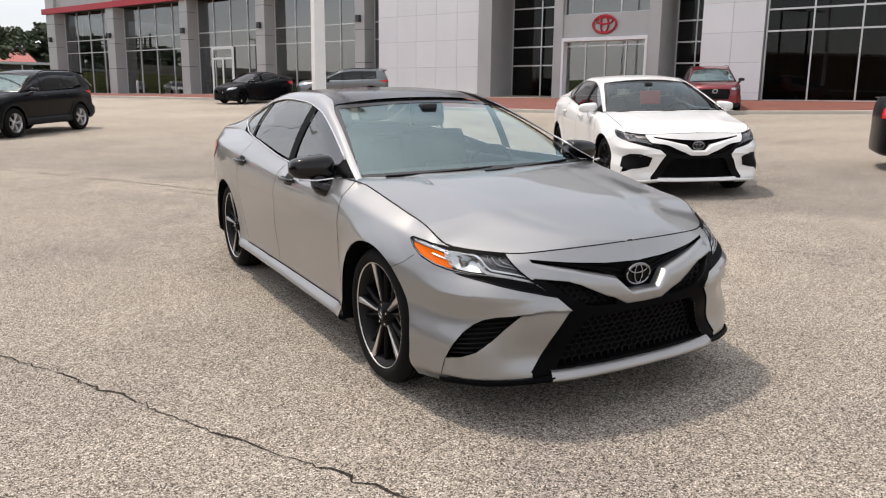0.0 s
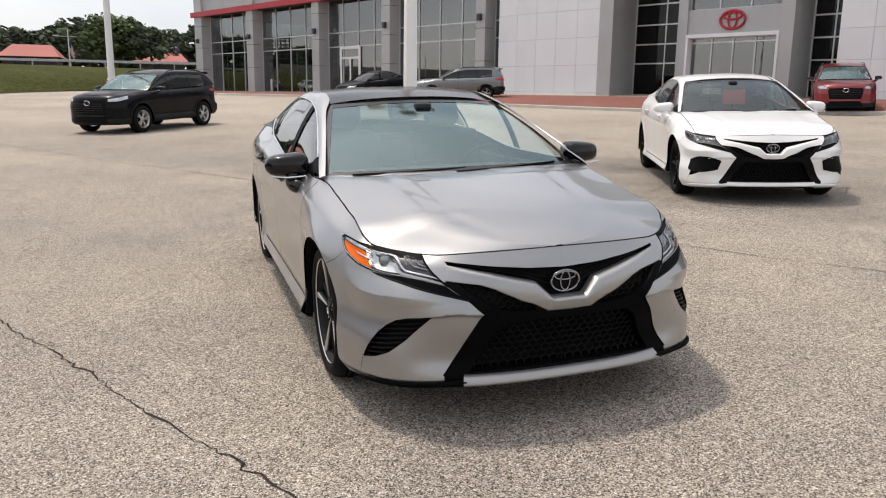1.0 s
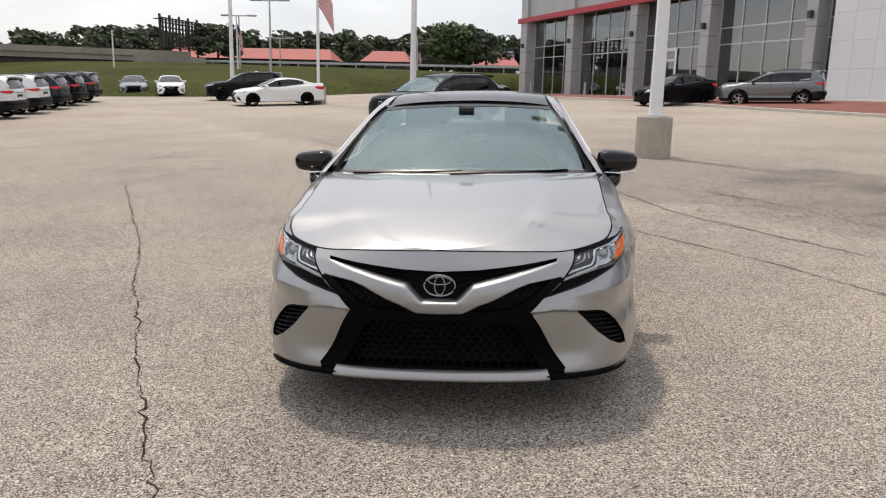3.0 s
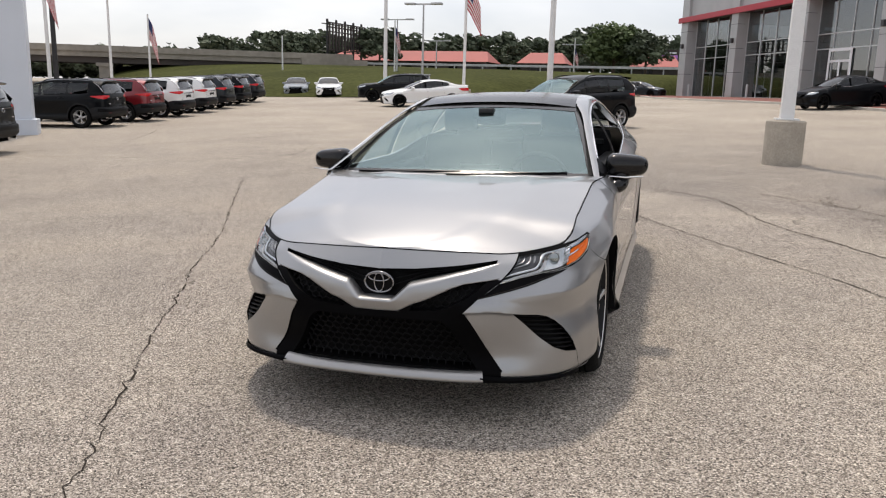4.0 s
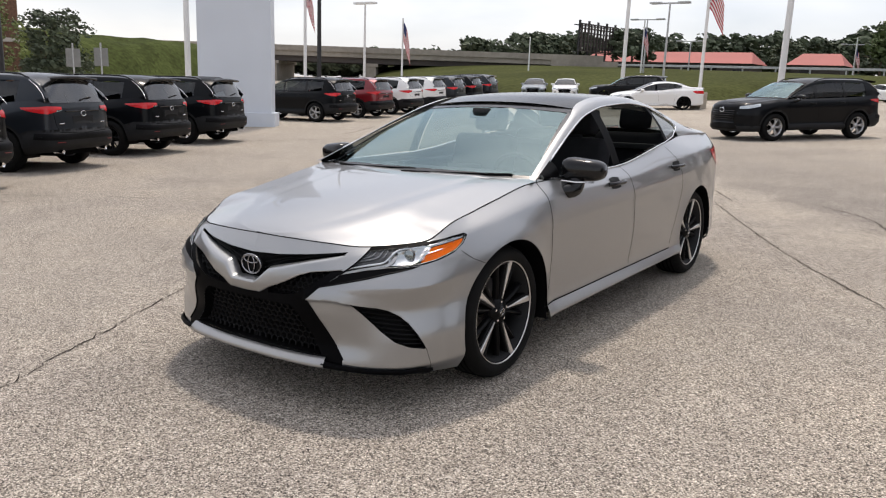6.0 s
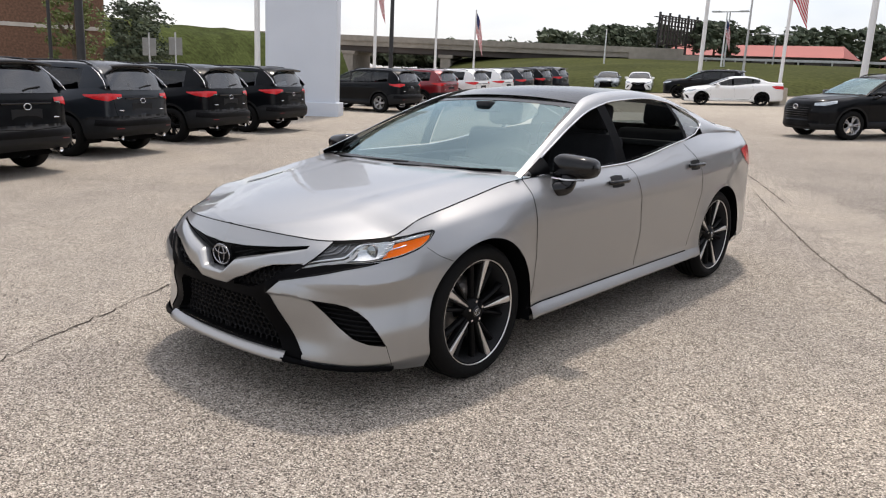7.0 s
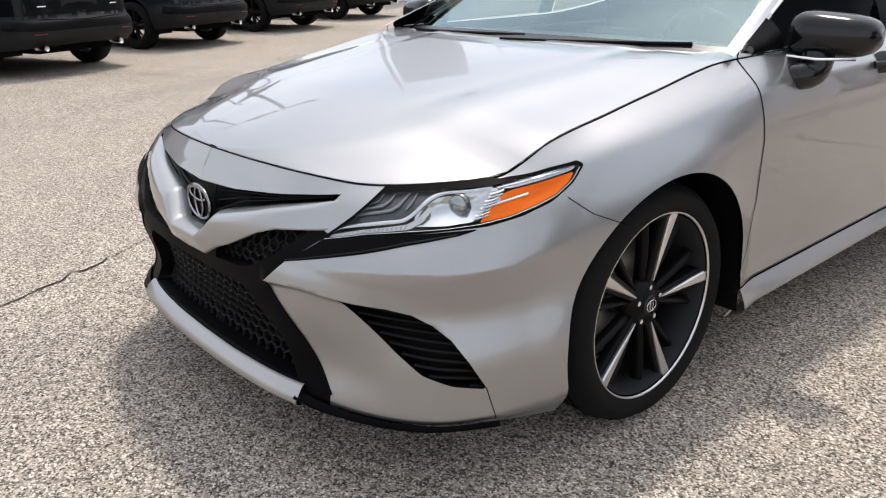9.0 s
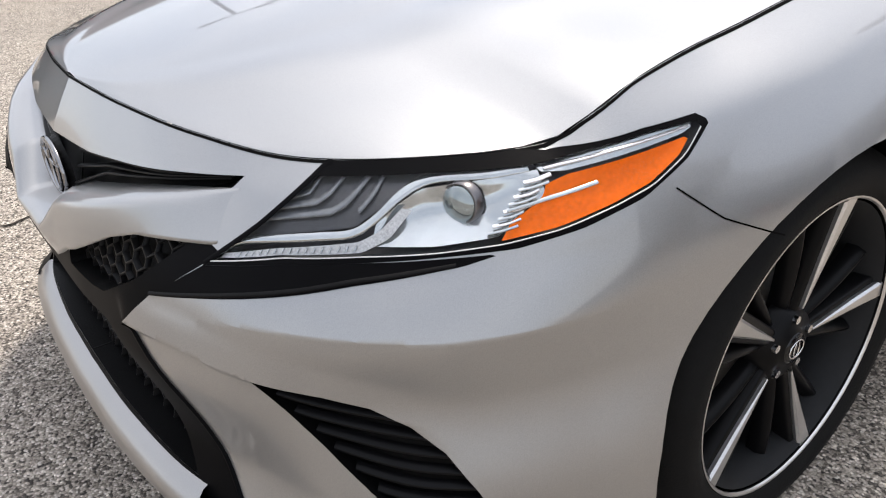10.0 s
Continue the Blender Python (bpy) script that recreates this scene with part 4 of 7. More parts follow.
    for wname, top, bottom, ma in spec["windows"]:
        pane = cab.patch(top, bottom, proud=-0.004 if ma is None else 0.002)
        if wname in spec.get("rolled_down", ()):
            # let down on the driver's side: the pane stands in the door, its top edge just shows
            part(wname, mirrored(pane), gl, car, "", True)
            part(wname, cab.patch(dlo(0.045, top[0][0] + 0.05, top[-1][0] - 0.02), bottom, proud=-0.012), gl, car, "side window let down into the door", True)
            continue
        both_sides(wname, pane, gl if ma is None else ma, car)
    for line, rad in spec.get("chrome", ()):
        both_sides("window_trim", tube(cab.line(line, n=90, proud=0.003), rad, 6), spec.get("chrome_mat", CHROME), car, "bright chrome strip")
    # wheels
    wx = spec["wheel_x"]
    for y in (fa, ra):
        for side in (1, -1):
            wh = empty("wheel", Matrix())
            wh.parent = car
            wh.location = (side * wx, y, wr)
            pieces_w = star_wheel(side, wr, spec.get("rim", 0.25), spec.get("tyre_w", 0.22), spec.get("spokes", 5), wheel_dark)
            if spec.get("plain_wheels"):
                kept = {}
                for pn, mesh, ma, la, sm in pieces_w:
                    if pn in ("tyre", "rim", "rim_lip", "spoke", "spoke_face", "hub"):
                        kept.setdefault(pn.replace("spoke_face", "spoke_faces").replace("spoke", "spokes") if pn == "spoke" else pn, []).append((mesh, ma))
                for pn, group in kept.items():
                    ma = WHEEL_BLACK if spec["plain_wheels"] == "black" and pn != "tyre" else group[0][1]
                    part(pn, joined(*[g[0] for g in group]), ma, wh, "", True)
            else:
                for pn, mesh, ma, la, sm in pieces_w:
                    part(pn, mesh, ma, wh, la, sm)
    # lights, vents, handles: patches of the shell
    for pn, top, bottom, proud, ma, label in spec.get("patches", ()):
        both_sides(pn, ruled(sh, top, bottom, 26, 7, proud), ma, car, label)
    for pn, line, width, proud, ma in spec.get("ribbons", ()):
        both_sides(pn, ribbon(sh, line, width, proud), ma, car)
    # mirrors
    mx, my, mz, ms = spec["mirror"]
    hull = []
    for t in (0, 0.03, 0.08, 0.16, 0.28, 0.42, 0.56, 0.70, 0.82, 0.91, 0.97, 1.0):
        a = np.linspace(0, 2 * np.pi, 24, endpoint=False)
        k = (1 - abs(2 * t - 1) ** 5) ** 0.45 * 0.96 + 0.04
        up = np.where(np.sin(a) > 0, 0.066 - 0.022 * t, 0.058 - 0.010 * t)
        hull.append(np.stack([np.full(24, -0.105 + 0.205 * t), 0.078 * (1 - 0.25 * t) * k * np.sign(np.cos(a)) * np.abs(np.cos(a)) ** 0.75 + 0.01 + 0.02 * t, up * k * np.sign(np.sin(a)) * np.abs(np.sin(a)) ** 0.62], -1))
    hull = np.array(hull) * ms + (mx, my, mz)
    v, f = grid(hull.transpose(1, 0, 2), close=True)
    k = hull.shape[0]
    f += [tuple(j * k + k - 1 for j in range(24))[::-1], tuple(j * k for j in range(24))]
    both_sides("mirror", (v, f), spec.get("mirror_mat", GLOSS_BLACK), car)
    foot = sh.at(np.array([sh.s_of_y(my - 0.10)]), np.array([mz - 0.105]))[0]
    stem = tube(spline([(mx - 0.035 * ms, my + 0.005, mz - 0.030 * ms), (mx * 0.5 + foot[0] * 0.5 - 0.005, my - 0.035, mz - 0.080 * ms), (foot[0] + 0.004, my - 0.085, foot[2] - 0.005), (foot[0] - 0.03, my - 0.10, foot[2] - 0.012)], 5), 0.040 * ms, 16, taper=np.linspace(1.1, 0.72, 16))
    both_sides("mirror_strip", tube([(mx - 0.08 * ms, my - 0.062 * ms, mz - 0.048 * ms), (mx, my - 0.078 * ms, mz - 0.050 * ms), (mx + 0.08 * ms, my - 0.05 * ms, mz - 0.046 * ms)], 0.005, 6), CHROME, car)
    both_sides("mirror_foot", stem, spec.get("mirror_mat", GLOSS_BLACK), car)
    return car, sh, cab


# ---- the silver sedan ----
HEAD_TOP = [(0.535, 0.622), (0.61, 0.672), (0.690, 0.7315)] + [(s, float(SEDAN.top(s))) for s in (0.72, 0.78, 0.84, 0.90, 0.95)] + [(0.985, 0.7480), (1.035, 0.757), (1.10, 0.767), (1.179, 0.774), (1.191, 0.768)]
HEAD_LOW = [(0.535, 0.620), (0.65, 0.639), (0.76, 0.649), (0.93, 0.661), (1.012, 0.677), (1.087, 0.6985), (1.152, 0.7315), (1.192, 0.763)]
LENS_TOP = [(0.545, 0.628), (0.615, 0.678), (0.675, 0.720), (0.743, 0.724), (0.823, 0.728), (0.897, 0.732), (0.960, 0.737), (0.99, 0.742), (1.035, 0.753), (1.113, 0.764), (1.176, 0.768)]
LENS_LOW = [(0.546, 0.626), (0.652, 0.645), (0.75, 0.654), (0.84, 0.659), (0.915, 0.666), (0.98, 0.677), (1.048, 0.694), (1.10, 0.710), (1.15, 0.736), (1.180, 0.761)]
FOG_TOP = [(0.590, 0.504), (0.70, 0.489), (0.755, 0.473), (0.80, 0.447), (0.84, 0.412), (0.875, 0.362), (0.912, 0.296)]
FOG_LOW = [(0.591, 0.502), (0.660, 0.440), (0.715, 0.386), (0.775, 0.336), (0.84, 0.307), (0.905, 0.293)]
SLOT_TOP = [(-0.02, 0.669), (0.17, 0.676), (0.33, 0.690), (0.56, 0.711)]
BAR_TOP = [(-0.02, 0.556), (0.075, 0.556), (0.14, 0.620), (0.35, 0.666), (0.545, 0.697)]
BAR_LOW = [(-0.02, 0.498), (0.10, 0.502), (0.17, 0.538), (0.22, 0.555), (0.33, 0.606), (0.39, 0.624), (0.540, 0.641)]


def across(a, b, share, n=40):
    """A line between two others; share gives how far over it runs along the way."""
    a, b = resample(a, n), resample(b, n)
    w = np.array([share(t) for t in np.linspace(0, 1, n)])[:, None]
    return [tuple(p) for p in a + (b - a) * w]


# the openings run on behind the bar
SLOT_LOW = across(BAR_TOP, BAR_LOW, lambda t: 0.35 * (1 - t ** 5))
BAR_MID = across(BAR_TOP, BAR_LOW, lambda t: 0.55 + 0.45 * t ** 5)
SIDE_TOP = [p for p in BAR_MID if 0.15 < p[0] < 0.47] + [(0.495, 0.633)]
SIDE_LOW = [(0.15, 0.505), (0.26, 0.512), (0.31, 0.522), (0.41, 0.574), (0.49, 0.630)]
MOUTH_TOP = [(-0.02, 0.466), (0.29, 0.468), (0.325, 0.440)]
MOUTH_LOW = [(-0.02, 0.258), (0.30, 0.256), (0.445, 0.253)]
FRAME = [(-0.1, BAR_MID[0][1])] + BAR_MID[1:] + [(0.556, 0.636), (0.535, 0.621), (0.445, 0.564), (0.382, 0.508), (0.42, 0.45), (0.48, 0.35), (0.55, 0.245), (0.545, 0.10), (-0.1, 0.10)]
SEAM = [(1.13, 0.703), (1.19, 0.660), (1.285, 0.620)]
DOOR_1 = [(1.80, 0.25), (1.815, 0.30), (1.89, 0.40), (1.91, 0.55), (1.885, 0.76), (1.88, 0.86), (1.905, 0.96)]
DOOR_2 = [(2.995, 0.25), (3.0, 0.32), (3.04, 0.45), (3.05, 0.55), (3.01, 0.76), (2.95, 0.96)]
DOOR_3 = [(3.74, 0.25), (3.76, 0.33), (3.83, 0.47), (3.915, 0.70), (3.90, 0.85), (3.78, 1.03), (3.70, 1.2)]
FENDER = [(1.005, 0.750), (1.10, 0.764)] + SEAM + [(1.40, 0.45), (1.6, 0.2), (1.74, 0.05), (1.80, 0.05)] + DOOR_1 + [(1.9, 1.2), (1.0, 1.2)]
ROCKER = [(1.795, 0.10), (1.795, 0.292), (3.98, 0.302), (3.98, 0.10)]
SEDAN_RAIL = [(-1.03, 0.805, 0.950), (-0.7, 0.735, 1.080), (-0.4, 0.675, 1.200), (-0.1, 0.625, 1.300), (0.2, 0.605, 1.350), (0.6, 0.595, 1.362), (1.0, 0.60, 1.325),
              (1.4, 0.64, 1.225), (1.75, 0.70, 1.125), (2.0, 0.74, 1.085)]


def dlo(v, y0, y1, n=12):
    return [(y, v) for y in np.linspace(y0, y1, n)]


SEDAN_SPEC = dict(
    shell=SEDAN, rail=SEDAN_RAIL, rail_v=(0.915, 0.96, 1.0), axles=(-1.4125, 1.4125), wheel=0.335, arch=0.372, wheel_x=0.775, rim=0.259, tyre_w=0.215, cell=(0.0095, 150, 1.62), rows=74, creases=[[p[:2] for p in f[0]][1:-1] for f in SEDAN.folds[:2]],
    cuts=[("", HEAD_TOP + HEAD_LOW[::-1]), ("", FOG_TOP + FOG_LOW[::-1]), ("", SLOT_TOP + SLOT_LOW[::-1]), ("", SIDE_TOP + SIDE_LOW[::-1]), ("", MOUTH_TOP + MOUTH_LOW[::-1]),
          ("grille_frame", FRAME), ("rocker_panel", ROCKER), ("front_fender", FENDER), ("front_door", DOOR_1 + DOOR_2[::-1]), ("rear_door", DOOR_2 + DOOR_3[::-1]),
          ("rear_quarter", DOOR_3 + [(4.9, 1.2), (4.9, 0.1), (4.0, 0.1)]), ("rear_bumper", [(4.9, 0.1), (4.9, 1.2), (6.2, 1.2), (6.2, 0.1)])],
    rolled_down=("front_window", "rear_side_window"), cut_mats={"grille_frame": FRAME_BLACK}, rest_name="front_bumper",
    hood_y=(-2.198, -0.93), hood_z=[(-2.20, 0.754), (-2.13, 0.780), (-2.0, 0.814), (-1.8, 0.854), (-1.4, 0.908), (-1.06, 0.943), (-0.93, 0.95)], crown=2.2, hood_rear=(-1.065, 0.135, 0.775), ridges=((0.74, 0.010, 0.13),), hood_step=(0.60, 0.36, 0.007, 0.022),
    screen=dict(low=(0.775, -1.055, 0.937, 0.14), high=(0.565, -0.16, 1.330, 0.06), drop=0.03), wipers=((-0.62, 0.02), (-0.05, 0.62)),
    roof_y=(-0.16, 1.22), roof_z=[(-0.16, 1.345), (0.1, 1.388), (0.4, 1.407), (0.7, 1.403), (1.0, 1.375), (1.22, 1.335)], roof_mat=GLOSS_BLACK, roof_label="gloss black roof",
    roof_bow=0.06, rear_screen=(0.62, 1.80, 1.11), c_pillar=1.30, deck=(1.70, 2.46), deck_z=[(1.7, 1.115), (2.2, 1.115), (2.46, 1.105)],
    windows=[("front_window", dlo(0.90, -0.78, -0.03), dlo(0.05, -0.78, -0.03), None), ("mirror_corner", dlo(0.90, -0.95, -0.78), dlo(0.03, -0.95, -0.78), FRAME_BLACK), ("rear_side_window", dlo(0.90, 0.07, 0.93), dlo(0.05, 0.07, 0.93), None),
             ("quarter_window", [(0.98, 0.90), (1.28, 0.64), (1.32, 0.48)], [(0.98, 0.05), (1.2, 0.12), (1.32, 0.45)], None),
             ("door_pillar", dlo(0.92, -0.03, 0.07), dlo(0.03, -0.03, 0.07), FRAME_BLACK), ("window_bar", dlo(0.92, 0.93, 0.98), dlo(0.03, 0.93, 0.98), FRAME_BLACK),
             ("window_corner", [(1.25, 0.92), (1.33, 0.93)], [(1.31, 0.5), (1.36, 0.5)], SILVER)],
    chrome=[([(-0.93, 0.0), (-0.8, -0.012), (0.0, 0.0), (0.9, 0.015), (1.15, 0.07), (1.30, 0.30), (1.34, 0.48), (1.28, 0.68), (1.0, 0.91), (0.6, 0.92), (0.0, 0.92), (-0.4, 0.92), (-0.72, 0.91), (-0.80, 0.90)], 0.0060)],
    mirror=(0.932, -0.705, 0.990, 1.18), frit_mat=mat("black_frit", (0.02, 0.021, 0.022), 0.25, 0, spec=0.6), glass=SIDE_GLASS, screen_glass=WINDSHIELD,
    ribbons=[("panel_gap", SEAM, 0.0022, 0.0012, GAP), ("bumper_seam", [(0.912, 0.296), (0.928, 0.24), (0.945, 0.182)], 0.0022, 0.0010, GAP), ("panel_gap", DOOR_1[1:], 0.0042, 0.0012, GAP), ("panel_gap", DOOR_2[1:], 0.0042, 0.0012, GAP), ("panel_gap", DOOR_3[1:-1], 0.0042, 0.0012, GAP),
             ("sill_gap", [(1.80, 0.298), (3.74, 0.304)], 0.006, 0.004, GAP)])


def lattice(shell, polygon, dz, ds, width, proud, thick):
    """A honeycomb of bars inside a polygon in (s, z), as one mesh."""
    poly = np.array(polygon)
    bars = []
    z0, z1, s1 = poly[:, 1].min(), poly[:, 1].max(), poly[:, 0].max()
    for r, z in enumerate(np.arange(z0, z1 + dz, dz)):
        k = np.arange(-1, int(s1 / ds) + 2)
        for i in k:
            a = np.array([(i * ds + (r % 2) * ds / 2, z - dz * 0.22), (i * ds + (r % 2) * ds / 2 + ds / 2, z + dz * 0.22), (i * ds + (r % 2) * ds / 2 + ds, z - dz * 0.22)])
            up = np.array([a[1], (a[1][0], z + dz * 0.78)])
            for line in (a[:2], a[1:], up):
                if inside(poly, line).all() and line[:, 0].min() >= -1e-6:
                    bars.append(ribbon(shell, line, width, proud, 2, thick))
                elif inside(poly, line.mean(0)[None])[0] and line[:, 0].min() >= -0.03:
                    ends = [q for q in line[0] + (line[1] - line[0]) * np.linspace(0, 1, 9)[:, None] if inside(poly, q[None])[0]]
                    bars.append(ribbon(shell, np.maximum([ends[0], ends[-1]], (0, 0)), width, proud, 2, thick))
    return joined(*bars)


def dish(shell, top, bottom, deep0, deep1, n=26, m=10):
    """A hollow patch of a shell: deep0 at its rim, deep1 deeper in its middle."""
    a, b = resample(top, n), resample(bottom, n)
    g = np.array([a + (b - a) * t for t in np.linspace(0, 1, m)])
    d = deep0 + deep1 * np.outer(np.sin(np.pi * np.linspace(0, 1, m)), np.sin(np.pi * np.linspace(0, 1, n)))
    return grid(shell.at(g[..., 0], g[..., 1], -d), flip=True)


def headlight(car, sh, side, silver):
    """One headlamp: pocket, light guides, bowl with projector, amber corner, cover and its black edge."""
    lamp = empty("headlight", Matrix())
    lamp.parent = car
    tagged(lamp, "clear headlight with amber outer reflector" if silver else "dark smoked headlight with clear lens")

    def put(name, mesh, material, label="", smooth=True):
        part(name, mesh if side > 0 else mirrored(mesh), material, lamp, label, smooth)
    bright = REFLECTOR if silver else LAMP_GREY
    put("lamp_housing", ruled(sh, HEAD_TOP, HEAD_LOW, 50, 8, -0.001, 0.040), LAMP_DARK)
    put("lamp_panel", ruled(sh, [(0.585, 0.655), (0.63, 0.688), (0.676, 0.718), (0.75, 0.7225), (0.82, 0.726)], [(0.585, 0.652), (0.69, 0.668), (0.74, 0.675), (0.772, 0.694), (0.815, 0.720)], 36, 6, -0.016), LAMP_DARK, "dark grey stepped panel")
    for line, wid in (([(0.612, 0.674), (0.66, 0.681), (0.708, 0.688), (0.728, 0.698), (0.745, 0.713), (0.755, 0.7215)], 0.0075), ([(0.634, 0.687), (0.685, 0.695), (0.703, 0.705), (0.718, 0.7195)], 0.0065), ([(0.650, 0.6985), (0.672, 0.703), (0.684, 0.7175)], 0.0055),
                      ([(0.775, 0.722), (0.762, 0.706), (0.745, 0.691)], 0.006)):
        put("light_block", ribbon(sh, line, wid, -0.015, 30, 0.006), LAMP_GREY, "grey light block")
    put("reflector_bowl", dish(sh, [(0.768, 0.682), (0.795, 0.701), (0.823, 0.714), (0.90, 0.7225), (0.968, 0.732)], [(0.762, 0.661), (0.84, 0.662), (0.912, 0.670), (0.935, 0.690), (0.972, 0.710)], 0.008, 0.022), bright, "polished silver reflector")
    put("light_guide", ribbon(sh, spline([(0.562, 0.640), (0.59, 0.651), (0.688, 0.6645), (0.737, 0.671), (0.765, 0.685), (0.793, 0.705), (0.820, 0.7175), (0.850, 0.7235), (0.905, 0.727), (0.958, 0.734)], 8), 0.0085, -0.009, 80, 0.004), bright, "bright light guide strip")
    put("daylight_strip", ruled(sh, [(0.562, 0.6345), (0.64, 0.6505), (0.748, 0.6655), (0.772, 0.676), (0.80, 0.6985)], [(0.556, 0.6285), (0.645, 0.6445), (0.752, 0.6555), (0.785, 0.670), (0.812, 0.6965)], 40, 4, -0.0055), FROST if silver else LAMP_GREY, "frosted daylight strip")
    for k in range(16):
        s = 0.585 + 0.0105 * k
        z = float(np.interp(s, [0.56, 0.64, 0.752], [0.630, 0.6455, 0.657]))
        put("strip_rib", ribbon(sh, [(s, z + 0.0005), (s + 0.003, z + 0.0065)], 0.0020, -0.0055, 4, 0.0025), bright)
    if silver:
        put("amber_reflector", dish(sh, [(0.928, 0.686), (0.967, 0.707), (0.972, 0.720), (1.0, 0.729), (1.06, 0.7375), (1.157, 0.7515)], [(0.914, 0.667), (0.98, 0.6775), (1.048, 0.6945), (1.10, 0.7105), (1.145, 0.734), (1.162, 0.749)], 0.005, 0.006), AMBER, "amber side reflector")
        put("amber_bar", ribbon(sh, [(0.924, 0.696), (0.973, 0.7065), (1.034, 0.7185)], 0.0042, -0.006, 20, 0.003), bright)
    put("corner_strip", ruled(sh, [(0.962, 0.7375), (1.0, 0.743), (1.04, 0.7525), (1.113, 0.7625), (1.174, 0.7665)], [(0.972, 0.7305), (1.0, 0.7315), (1.06, 0.7400), (1.157, 0.7540), (1.172, 0.759)], 30, 4, -0.008), bright, "polished silver corner strip")
    # thin bright ribbon, a highlight painted onto the corner strip
    put("corner_highlight", ribbon(sh, [(0.975, 0.7335), (1.05, 0.7465), (1.168, 0.7615)], 0.0028, -0.0075, 30, 0.003), CHROME)
    for k in range(8):
        s0, z0 = 0.899 + 0.007 * k, 0.674 + 0.0068 * k
        put("lamp_flute", ribbon(sh, [(s0, z0), (s0 + 0.018, z0 + 0.003), (s0 + 0.036 - 0.003 * (k % 3), z0 + 0.0075)], 0.0032, -0.008, 10, 0.0045), CHROME if k % 2 else bright)
    c = Vector(sh.at(0.872, 0.6985, -0.020))
    ball = lathe([(0.0001, 0.010)] + [(0.0225 * np.sin(t), 0.010 * np.cos(t)) for t in np.linspace(0.15, 1.5, 8)], 24, "z")
    ring = lathe([(0.022, -0.002), (0.0228, 0.003), (0.0245, 0.002), (0.0255, -0.012)], 28, "z")
    mm = Matrix.Translation(c) @ Vector((0.32, -1, 0.10)).to_track_quat("Z", "Y").to_matrix().to_4x4()
    put("projector_lens", moved(ball, mm), LENS_DARK, "clear projector lens")
    put("projector_ring", moved(ring, mm), DARK_CHROME)
    for a, b in ((HEAD_TOP, LENS_TOP), (LENS_LOW, HEAD_LOW)):
        put("lamp_border", ruled(sh, a, b, 70, 3, 0.0012), FRAME_BLACK)
    put("lamp_border", ruled(sh, HEAD_TOP[-2:] + HEAD_LOW[-1:], [LENS_TOP[-1], LENS_LOW[-1]], 8, 3, 0.0012), FRAME_BLACK)
    put("lamp_border", ribbon(sh, HEAD_TOP[:3] + [(0.70, 0.7335)], 0.006, 0.001, 30, 0.001), FRAME_BLACK)
    # pale line that paints the glint on the lens's lower edge
    put("lens_glint", ribbon(sh, LENS_LOW, 0.0012, 0.001, 60, 0.001), FROST)
    put("lens_cover", ruled(sh, LENS_TOP, LENS_LOW, 50, 8, 0.001), LENS_CLEAR, "clear plastic lens cover")


